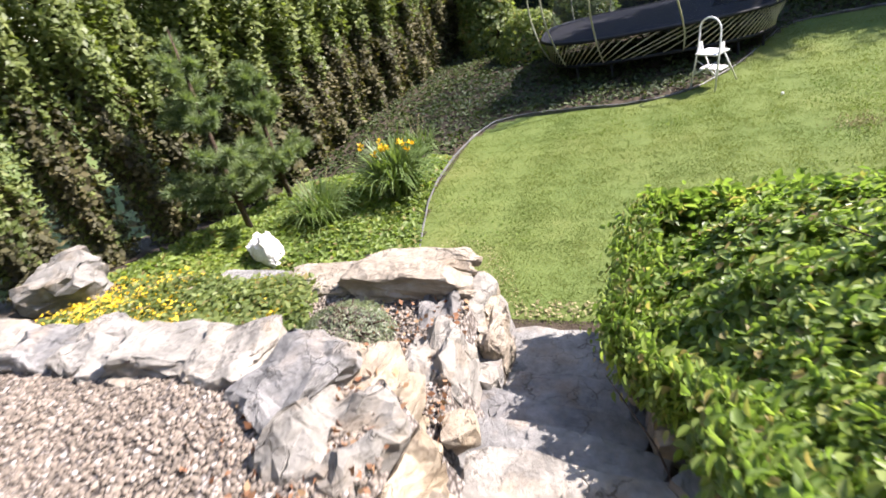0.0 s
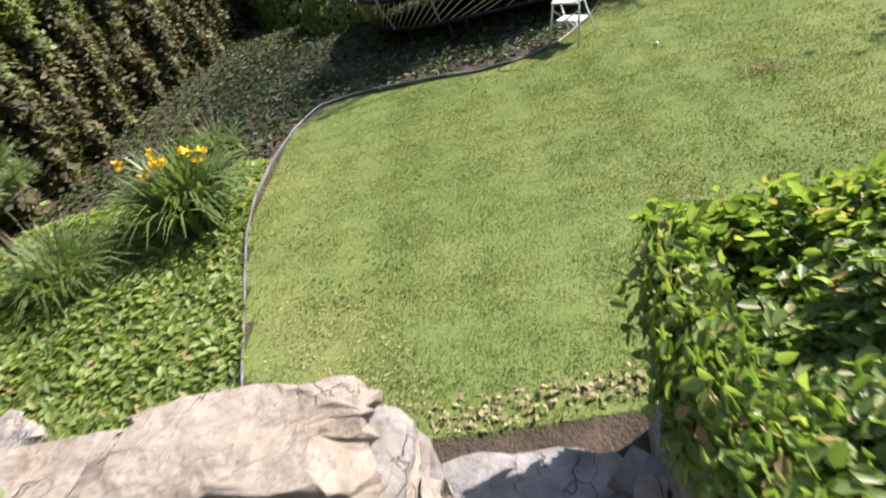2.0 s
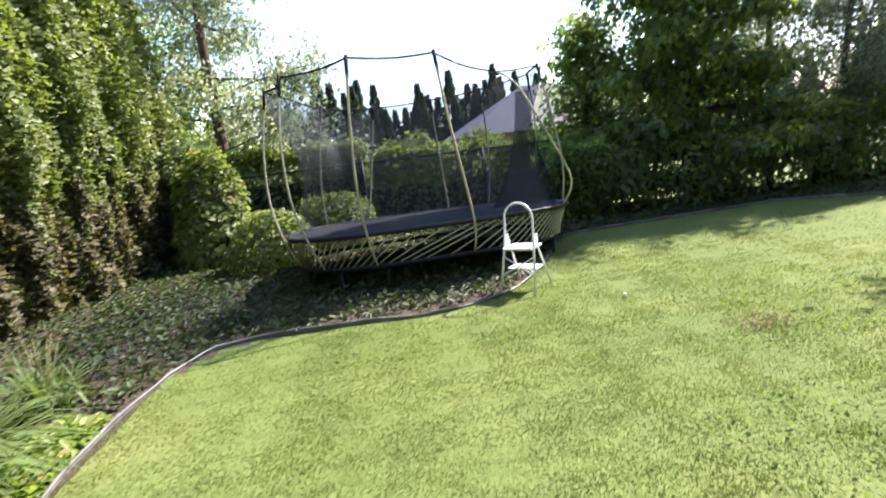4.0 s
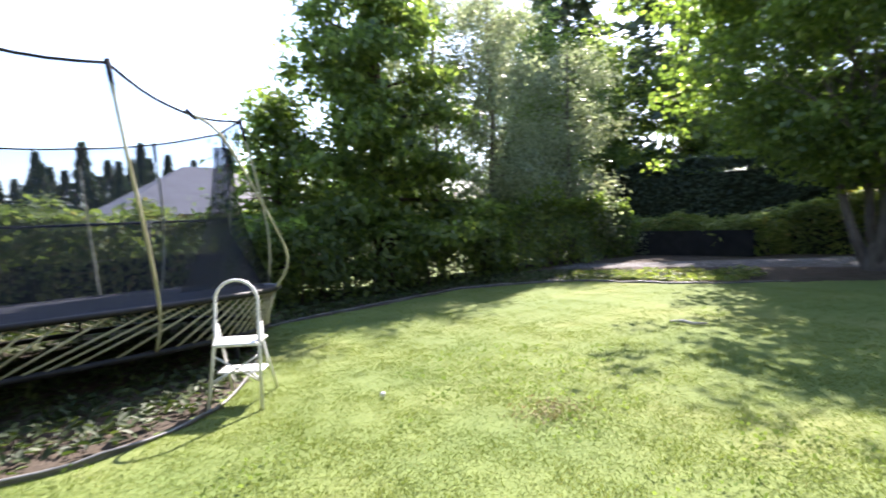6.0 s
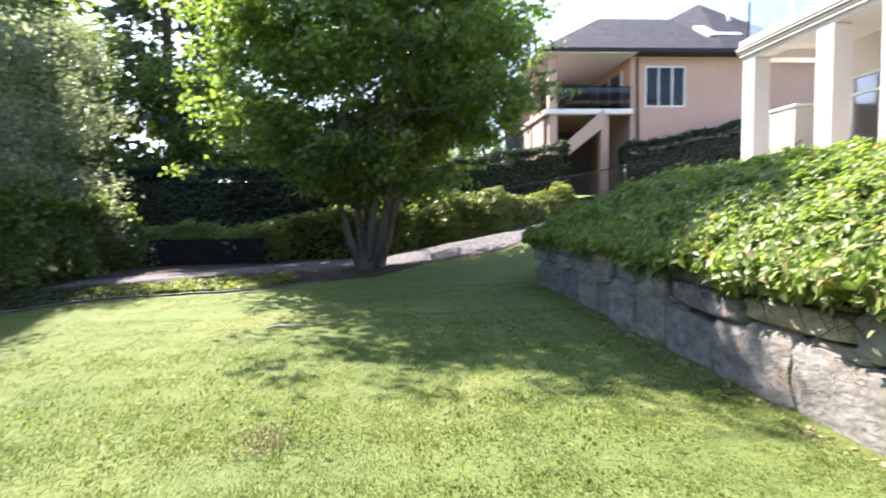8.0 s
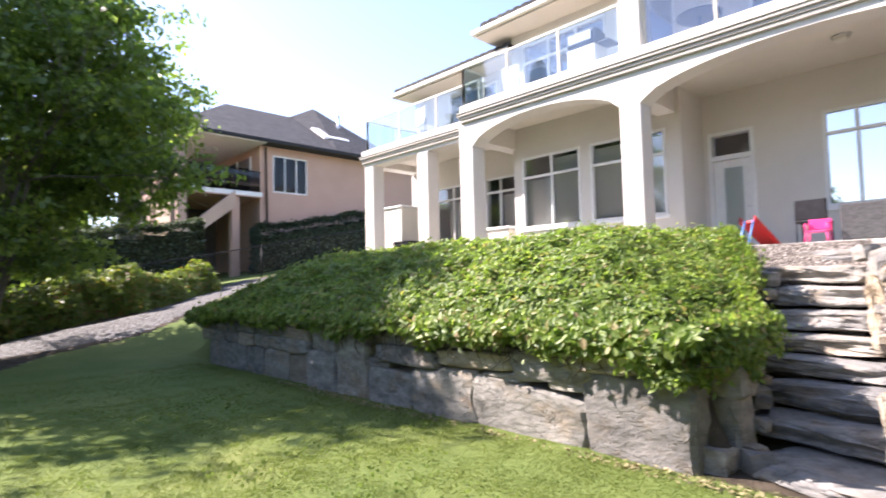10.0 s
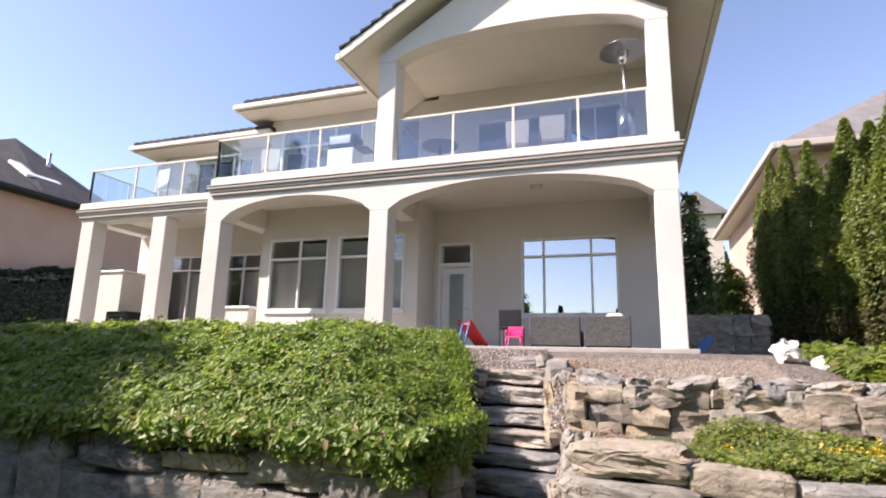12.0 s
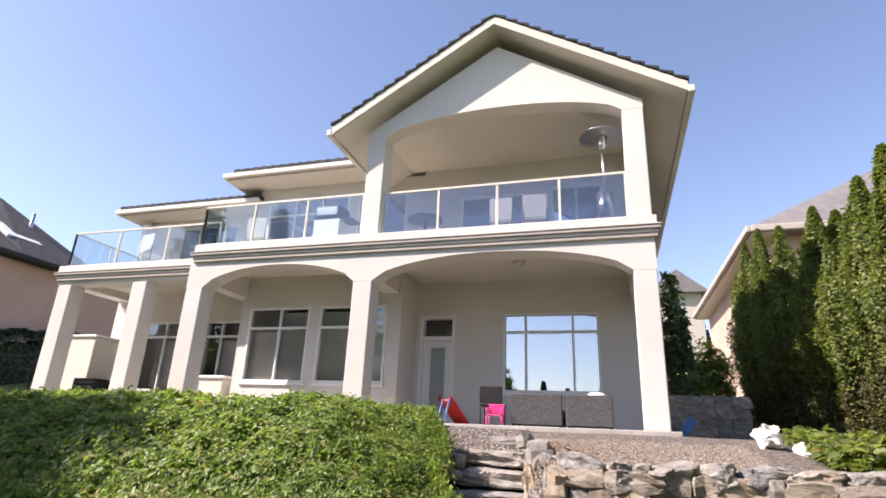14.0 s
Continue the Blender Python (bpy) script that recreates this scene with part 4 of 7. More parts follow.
def cedars():
    makes = []
    for k in range(4):
        t = thing("cedar", "tall columnar cedar in the boundary row", "conifer", "cedar row")
        part("trunk", tb([(0, 0, -0.2), (0.03, 0, 2.0), (0, 0, 4.6)], [0.10, 0.07, 0.02], 8), M["bark_brown"], t, smooth=True)
        up = cedar_mesh(20 + k, 5.9 + 0.35 * k, 0.52, M["cedar_leaf"], 22000, 0.36)
        up.parent = t
        lo = cedar_mesh(40 + k, 2.8, 0.30, M["old_cedar_leaf"], 8000, 0.8)
        lo.name = "foot_foliage"
        lo.parent = t
        makes.append(t)
    rng = np.random.default_rng(8)
    ys = [-12.2, -11.2, -10.1, -9.0, -7.9, -6.8, -5.7, -4.6, -3.5, -2.5, -1.4, -0.3, 0.9, 1.95, 2.9, 3.7, 4.5, 5.3, 6.1, 6.9, 7.65, 8.4, 9.3, 10.2, 11.0, 11.8, 12.6, 13.4, 14.2, 15.0]
    for i, y in enumerate(ys):
        x = -6.15 + 0.055 * max(0, y - 4) + rng.normal(0, 0.08)
        z = float(height(np.array([x]), np.array([y]))[0]) - 0.05
        m = pose(x, y, z, rng.normal(0, 1.5), rng.normal(0, 1.5), rng.uniform(0, 360)) @ Matrix.Diagonal((1.0 if y < 5.5 else 1.35, 1.0 if y < 5.5 else 1.35, rng.uniform(0.92, 1.06) * (0.78 if -6 < y < 1.5 else 0.88 if y < 0 else 1.0), 1))
        if i < 4:
            makes[i].matrix_world = m
        else:
            c = copy_thing(makes[i % 4], m)
            c.scale = m.to_scale()


def bank_edge(y):
    """Where the vine bank begins beside the stairs."""
    y = np.asarray(y, float)
    return stair_mid(y) + 0.40 + 0.2 * np.clip(2.2 - y, 0, 3) + 0.6 * np.clip(y - 2.9, 0, 1)


def hedge_mass():
    """The vine bank over the retaining wall: leaves on a rounded mound that hangs over the stones."""
    rng = np.random.default_rng(12)
    t = thing("vine_bank", "dense green creeping shrub bank spilling over a stone wall", "hedge")
    pos, out = [], []
    bm = bmesh.new()

    def top(x, y):
        f = np.clip((3.75 - y) / 4.9, 0, 1)
        edge = np.clip((x - bank_edge(y)) / 1.5, 0, 1) ** 0.82
        z = 0.9 + 1.16 * np.clip(f * 1.75, 0, 1) ** 0.7
        z = np.where(f < 0.08, 1.0 + (z - 1.0) * (f / 0.08) ** 0.6, z)
        far = 1 - smooth_step(8.2, 10.0, x) * 0.5
        low = np.maximum(0.80, np.clip((3.1 - y) * 0.53, 0, 1.85) + 0.16)
        return low + np.maximum(z - low, 0.12) * edge * far

    n = 210000
    x = rng.uniform(-0.65, 10.0, n * 2)
    near = rng.uniform(0, 1, n * 2) < np.where(x < 2.6, 1.0, 0.36)
    x = x[near][:n]
    y = 3.62 - 5.1 * rng.uniform(0, 1, len(x)) ** 1.35
    x = np.where(x < bank_edge(y) + 0.04, bank_edge(y) + 0.04 + rng.uniform(0, 0.5, len(x)), x)
    p = np.stack([x, y, np.zeros(len(x))], 1)
    z = top(x, y) + 0.09 * lumps(p, 1.5, 1.0) + 0.07 * lumps(p, 3.7) + 0.07 * lumps(p, 9.1, 2.0) + 0.05 * lumps(p, 17.0, 5.0) - np.abs(rng.normal(0, 0.055, len(x))) + np.where(rng.uniform(0, 1, len(x)) < 0.04, rng.uniform(0.02, 0.12, len(x)), 0)
    p[:, 2] = z
    eps = 0.06
    gx, gy = (top(x + eps, y) - top(x - eps, y)) / (2 * eps), (top(x, y + eps) - top(x, y - eps)) / (2 * eps)
    o = np.stack([-gx, -gy + np.where(y > 3.3, 0.9, 0.1), np.ones(len(x))], 1)
    o /= np.linalg.norm(o, axis=1)[:, None]
    leaves("foliage", p, o, np.where(x < 1.6, 0.058, np.where(x < 3.5, 0.068, 0.082)), M["hedge_leaf"], t, "", rng, 0.58, 0.12, 0.10, 0.42, True, True)
    # hanging curtain over the wall's top and the stair side
    m = 15000
    xs = rng.uniform(-0.2, 9.2, m)
    drop = rng.uniform(0, 1, m) ** 1.4 * (0.14 + 0.07 * np.sin(xs * 3.1) + 0.05 * np.sin(xs * 7.3))
    q = np.stack([xs, 3.56 + rng.normal(0, 0.07, m), 1.03 - drop + rng.normal(0, 0.03, m)], 1)
    leaves("fringe", q, np.tile([0, 0.9, 0.45], (m, 1)), 0.08, M["hedge_leaf"], t, "", rng, 0.58, 0.35, 0.1, 0.45, True, True)
    m = 12000
    ys = rng.uniform(0.2, 3.5, m)
    g = np.clip((3.1 - ys) * 0.53, 0, 1.85)
    q = np.stack([bank_edge(ys) + 0.08 + rng.normal(0, 0.06, m) + 0.07 * np.sin(ys * 5), ys, np.maximum(0.92, g + 0.34) + rng.uniform(-0.14, 0.2, m)], 1)
    q = q[q[:, 2] > g[:] + 0.12]
    leaves("stair_side_foliage", q, np.tile([-0.85, 0.1, 0.5], (len(q), 1)), 0.058, M["hedge_leaf"], t, "", rng, 0.58, 0.3, 0.1, 0.45, True, True)
    # twigs under the leaves
    bm = bmesh.new()
    for k in range(260):
        xx, yy = rng.uniform(0.0, 8.5), rng.uniform(1.5, 3.5)
        zz = float(top(np.array([xx]), np.array([yy]))[0])
        tube(bm, [(xx, yy - 0.5, zz - 0.45), (xx + rng.normal(0, 0.1), yy - 0.1, zz - 0.15), (xx + rng.normal(0, 0.2), yy + 0.2, zz - 0.06)], [0.008, 0.006, 0.003], 4)
    part("stemwork", bm, M["bark_brown"], t)
    # sheet under the bank's leaves; its near-black colour paints the shade between them
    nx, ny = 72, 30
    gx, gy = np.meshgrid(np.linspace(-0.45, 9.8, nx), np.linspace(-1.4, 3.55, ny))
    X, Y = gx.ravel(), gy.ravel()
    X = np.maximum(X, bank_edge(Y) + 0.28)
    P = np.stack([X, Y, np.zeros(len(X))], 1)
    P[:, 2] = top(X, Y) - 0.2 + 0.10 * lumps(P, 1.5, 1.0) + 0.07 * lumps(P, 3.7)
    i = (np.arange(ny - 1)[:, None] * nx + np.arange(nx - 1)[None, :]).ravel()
    array_mesh("shade_core", P, np.stack([i, i + 1, i + nx + 1, i + nx], 1), M["inner"], t, smooth=True)


def shrub(name, x, y, rx, ry, rz, n, leaf, size, label, category="shrub", seed=1, z=None, droop=0.1, lump=2.0, width=0.5, group=""):
    """A shrub: leaf clumps on a lumpy mound with inner stems."""
    rng = np.random.default_rng(seed)
    z0 = float(height(np.array([x]), np.array([y]))[0]) if z is None else z
    t = thing(name, label, category, group, at=(x, y, z0))
    u = rng.normal(0, 1, (n, 3))
    u[:, 2] = np.abs(u[:, 2])
    u /= np.linalg.norm(u, axis=1)[:, None]
    p = u * np.array([rx, ry, rz]) * rng.uniform(0.6, 1.0, n)[:, None] ** 0.4
    p *= (1 + 0.17 * lumps(p, lump, seed) + 0.09 * lumps(p, lump * 2.7, seed + 5.0))[:, None]
    leaves("foliage", p, u + np.array([0, 0, 0.35]), size, leaf, t, "", rng, width, droop, 0.1, 0.5, False, True)
    bm = bmesh.new()
    for k in range(14):
        a = rng.uniform(0, 2 * math.pi)
        tube(bm, [(0.1 * math.cos(a), 0.1 * math.sin(a), -0.1), (rx * 0.4 * math.cos(a), ry * 0.4 * math.sin(a), rz * 0.5), (rx * 0.75 * math.cos(a), ry * 0.75 * math.sin(a), rz * 0.75)], [0.02, 0.014, 0.005], 5)
    part("stems", bm, M["bark_brown"], t)
    return t


def hedge_block(name, x0, x1, y0, y1, tall, n, leaf, size, label, seed, z=None, wild=1.0, solid=True):
    """A clipped or grown hedge between two corners."""
    rng = np.random.default_rng(seed)
    t = thing(name, label, "hedge")
    face = rng.uniform(0, 1, n)
    x, y = rng.uniform(x0, x1, n), rng.uniform(y0, y1, n)
    f = rng.uniform(0, 1, n)
    side = rng.integers(0, 4, n)
    is_top = face < 0.4
    xs = np.where(is_top | (side < 2), x, np.where(side == 2, x0, x1))
    ys = np.where(is_top | (side >= 2), y, np.where(side == 0, y0, y1))
    g = height(xs, ys) if z is None else np.full(n, z)
    hh = tall * np.where(is_top, 1.0, f)
    p = np.stack([xs, ys, g + hh], 1)
    w = lumps(p, 1.6, seed)
    p[:, 2] += wild * np.where(is_top, 0.16 * w + 0.1 * lumps(p, 4.2), 0)
    p[:, 0] += 0.12 * wild * w
    p[:, 1] += 0.12 * wild * lumps(p, 2.1, seed + 9.0)
    p += rng.normal(0, 0.05, p.shape)
    o = np.stack([np.where(is_top, 0, np.where(side == 2, -0.8, np.where(side == 3, 0.8, 0))), np.where(is_top, 0, np.where(side == 0, -0.8, np.where(side == 1, 0.8, 0))), np.where(is_top, 0.9, 0.35)], 1)
    leaves("foliage", p, o + np.array([0, 0, 0.3]), size, leaf, t, "", rng, 0.55, 0.1, 0.1, 0.5, False, True)
    if not solid:
        bm = bmesh.new()
        for i in range(int((x1 - x0) * 5)):
            a, b = rng.uniform(x0, x1), rng.uniform(y0, y1)
            gz = float(height(np.array([a]), np.array([b]))[0])
            tube(bm, [(a, b, gz - 0.1), (a + rng.normal(0, 0.1), b + rng.normal(0, 0.1), gz + tall * 0.5), (a + rng.normal(0, 0.25), b + rng.normal(0, 0.2), gz + tall)], [0.016, 0.012, 0.004], 5)
        part("stems", bm, M["bark_brown"], t)
        return t
    # blocks inside the foliage, coloured near-black in place of the shade there
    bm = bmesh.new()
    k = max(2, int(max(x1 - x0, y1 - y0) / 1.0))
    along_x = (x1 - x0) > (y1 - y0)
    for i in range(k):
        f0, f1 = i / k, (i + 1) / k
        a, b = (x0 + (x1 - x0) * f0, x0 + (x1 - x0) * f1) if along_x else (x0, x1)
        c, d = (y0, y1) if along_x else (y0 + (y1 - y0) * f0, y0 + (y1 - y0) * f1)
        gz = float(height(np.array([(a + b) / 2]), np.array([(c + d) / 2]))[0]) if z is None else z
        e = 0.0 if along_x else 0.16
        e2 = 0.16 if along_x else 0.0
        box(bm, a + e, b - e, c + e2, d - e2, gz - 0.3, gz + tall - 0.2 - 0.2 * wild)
    part("shade_core", bm, M["inner"], t)
    return t


maple()
cedars()
hedge_mass()
layered_tree(5.7, 14.3, 8.9, 2.5, 31, M["bark_brown"], M["dark_leaf"], 32000, "tall dark tree with layered leafy boughs", size=0.17, trunk_r=0.2, base=0.5, spread=0.2, taper=0.78, flat=0.5, step=(0.06, 0.13))
layered_tree(3.9, 15.4, 4.2, 1.2, 32, M["bark_brown"], M["dark_leaf"], 7000, "smaller dark tree beside the fence", size=0.15)
for i, (x, y, tall) in enumerate([(8.4, 15.6, 8.6), (10.0, 15.0, 7.8), (11.8, 16.4, 8.4), (12.9, 14.7, 6.4), (15.2, 18.6, 11.0), (9.4, 19.0, 11.0)]):
    layered_tree(x, y, tall, 1.9, 50 + i, M["bark"], M["silver_leaf"], 13000, "slender silvery-leaved birch by the fence", "birch", 0.115, 0.08, 0.5, 0.45, 0.5, 0.9, 0.22, (0.10, 0.26))
layered_tree(-4.6, 17.2, 10.5, 3.4, 71, M["bark_brown"], M["silver_leaf"], 34000, "tall airy tree with arching bare-tipped limbs", "aspen", 0.12, 0.15, 1.2, 0.3, 0.3, 0.9, 0.25, (0.12, 0.3))
layered_tree(-7.0, 18.5, 11.0, 2.8, 72, M["bark"], M["dark_leaf"], 30000, "tall leafy tree behind the cedar row", "aspen", 0.14, 0.15, 1.2, 0.4, 0.3, 0.8, 0.34)
hedge_block("creeper_hedge", -5.2, -1.2, 15.2, 16.2, 2.0, 15000, M["bush_leaf"], 0.13, "green creeper-covered hedge along the fence", 81, wild=1.8)
hedge_block("garden_hedge", -1.2, 4.2, 15.6, 16.8, 1.75, 15000, M["bush_leaf"], 0.13, "mixed green hedge behind the trampoline", 82, wild=2.2)
hedge_block("cedar_hedge", 17.6, 19.0, 6.2, 16.0, 2.9, 30000, M["fir_leaf"], 0.14, "dark clipped cedar hedge in shade", 83)
hedge_block("cedar_hedge", 22.2, 23.2, -12.0, -3.9, 2.1, 16000, M["fir_leaf"], 0.14, "dark clipped hedge against the pink house", 85)
hedge_block("cedar_hedge", 20.4, 21.6, -0.6, 10.0, 2.7, 22000, M["fir_leaf"], 0.14, "dark clipped hedge below the neighbouring house", 84)
for i, (x, y, tall) in enumerate([(25.0, 11.5, 6.5), (23.0, 15.5, 8.0), (21.0, 19.0, 9.5), (27.5, 7.6, 5.6), (17.0, 18.5, 10.0), (29.0, 13.0, 7.5), (31.0, 4.0, 8.0), (35.0, 1.6, 9.0)]):
    layered_tree(x, y, tall, 2.9, 170 + i, M["bark_brown"], M["dark_leaf"], 22000, "leafy garden tree beyond the cedar hedge", "tree", 0.2, 0.14, 0.8, 0.45, 0.4, 0.8, 0.34, (0.08, 0.2))
for i in range(9):
    y = 5.9 - 0.68 * i
    x = 16.4 if y > 3 else 16.4 + 0.68 * (3 - y)
    shrub("slope_vine", x + 0.2 * (i % 2), y, 1.0, 0.72, (1.25 if i < 5 else 0.8) + 0.15 * (i % 3), 3000, M["vine_leaf"], 0.14, "yellow-green vine shrub with reddening leaves", "shrub", 90 + i, group="vines on the slope", lump=2.6)
# ---- stone walls and stairs ----
def wall_stones():
    rnd = random.Random(4)
    w = thing("retaining_wall", "dry-laid retaining wall of large grey field stones", "stone wall")
    part("core", bx(0.1, 9.0, 2.75, 3.16, -0.3, 0.74), M["soil"], w)
    kinds = ["rock", "rock", "rock_pale", "rock", "rock_tan", "rock_pale"]
    # the large stones that one can tell by their shape: kind, x, x, z, z, tilt
    known = [("rock_pale", -0.08, 0.80, -0.1, 0.64, 0), ("rock_pale", 0.82, 2.12, -0.1, 0.45, -5), ("rock", 2.08, 3.06, -0.1, 0.50, 4), ("rock", 3.08, 3.92, -0.1, 0.41, 0), ("rock_pale", 0.74, 1.62, 0.53, 0.82, 5),
             ("rock_tan", 1.62, 2.60, 0.56, 0.73, 2), ("rock", 2.64, 3.68, 0.49, 0.70, -2), ("rock_tan", 0.38, 1.0, 0.66, 0.84, 0), ("rock", -0.06, 0.37, 0.66, 0.82, -3), ("rock", 3.95, 4.62, -0.1, 0.80, 0), ("rock", 4.64, 5.36, -0.1, 0.50, 0)]
    for k, (kind, x0, x1, z0, z1, tilt) in enumerate(known):
        block(w, kind, k, x0, x1, z0, z1, 3.53 + rnd.uniform(-0.02, 0.03), 0.42, tilt)
    for x0, x1, z0, z1 in ((2.28, 2.62, 0.74, 0.86), (1.64, 2.24, 0.75, 0.85), (2.66, 3.28, 0.71, 0.86), (3.3, 3.93, 0.70, 0.86), (1.5, 2.0, 0.46, 0.55), (0.84, 1.2, 0.46, 0.56), (3.5, 3.93, 0.42, 0.52), (4.64, 5.3, 0.51, 0.80)):
        block(w, rnd.choice(kinds), rnd.randrange(6), x0, x1, z0, z1, 3.49, 0.36, rnd.uniform(-3, 3))
    for z0, hh, w0, w1, x in ((-0.08, 0.52, 0.5, 0.9, 5.38), (0.44, 0.20, 0.35, 0.8, 5.33), (0.64, 0.18, 0.3, 0.7, 5.32)):
        while x < 8.9:
            ww = rnd.uniform(w0, w1)
            block(w, rnd.choice(kinds), rnd.randrange(6), x, x + ww, z0, z0 + hh, 3.52 + rnd.uniform(-0.05, 0.04), 0.42, rnd.uniform(-3, 3))
            x += ww * 1.01
    block(w, "rock_pale", 1, -0.28, -0.02, -0.1, 0.50, 3.12, 0.4, 3)
    block(w, "rock", 4, -0.30, -0.02, 0.50, 0.74, 3.10, 0.4, 0)
    # roots and dry stems that hang over the upper stones
    bm = bmesh.new()
    for k in range(70):
        x, z = rnd.uniform(0.3, 4.5), rnd.uniform(0.80, 0.92)
        d = rnd.uniform(0.08, 0.3)
        tube(bm, [(x, 3.40, z + 0.08), (x + rnd.uniform(-0.05, 0.05), 3.57, z), (x + rnd.uniform(-0.12, 0.12), 3.575, z - d * 0.6), (x + rnd.uniform(-0.16, 0.16), 3.56, z - d)], [0.007, 0.006, 0.004, 0.002], 4)
    part("hanging_stems", bm, M["bark_brown"], w, "dry hanging stems")["kind"] = "stuff"
    # beside the stairs
    for y in (3.15, 2.8, 2.4, 2.0):
        g = max(0.0, (3.1 - y) * 0.53)
        z = g - 0.1
        while z < g + 0.12 and z < 0.5:
            h = rnd.uniform(0.16, 0.3)
            stone(w, rnd.choice(kinds), rnd.randrange(9), stair_mid(y) + 0.74 + rnd.uniform(-0.05, 0.05), y, z + h / 2, 0.42, rnd.uniform(0.36, 0.5), h, rnd.uniform(-8, 8), rnd.uniform(-5, 5))
            z += h * 0.97
    # far end returns uphill
    for k in range(7):
        for j in range(3):
            stone(w, rnd.choice(kinds), rnd.randrange(9), 8.85 + 0.1 * k, 3.1 - 0.5 * k, 0.18 + j * 0.28 + 0.1 * k, 0.5, 0.55, 0.32, rnd.uniform(-10, 10))
    return w


def stairs():
    rnd = random.Random(9)
    t = thing("stone_stairs", "worn grey flagstone garden stairs with broad uneven treads", "stairs")
    rises = [(0.06, 3.30), (0.265, 2.62), (0.50, 2.18), (0.67, 1.84), (0.84, 1.52), (1.06, 1.10), (1.30, 0.65), (1.53, 0.22), (1.72, -0.2)]
    for k, (z, y) in enumerate(rises):
        low = rises[k - 1][0] if k else -0.1
        back = rises[k + 1][1] if k < 8 else -0.6
        deep, thick = y - back + 0.16, (z - low) * 0.86
        mid = stair_mid(y) + rnd.uniform(-0.02, 0.05)
        ob = new("step", SLABS[k % 6])
        ob.matrix_world = pose(mid, y - deep / 2, z - thick / 2, rnd.uniform(-1, 1.5), rnd.uniform(-1.5, 1.5), rnd.uniform(-2, 2) - 8) @ Matrix.Diagonal((1.0 + rnd.uniform(-0.06, 0.06), deep, thick, 1))
        ob.parent = t
        # packing stones behind the shadow gap under the tread
        stone(t, "rock", k, mid + 0.1, y - deep * 0.62, (z + low) / 2 - 0.05, 0.95, deep * 0.6, max(z - low, 0.1), -8, 0, 0, "packing_stone")
    for k in range(30):
        y = 3.2 - rnd.uniform(0, 3.3)
        s = rnd.uniform(0.08, 0.2)
        side = rnd.choice((-1, 1))
        stone(t, rnd.choice(("rock", "rock_tan", "rock_pale")), k, stair_mid(y) + side * rnd.uniform(0.44, 0.52), y, (3.15 - y) * 0.53 + 0.04, s, s, s * 0.8, rnd.uniform(0, 90), rnd.uniform(-15, 15), 0, "side_stone")
    return t


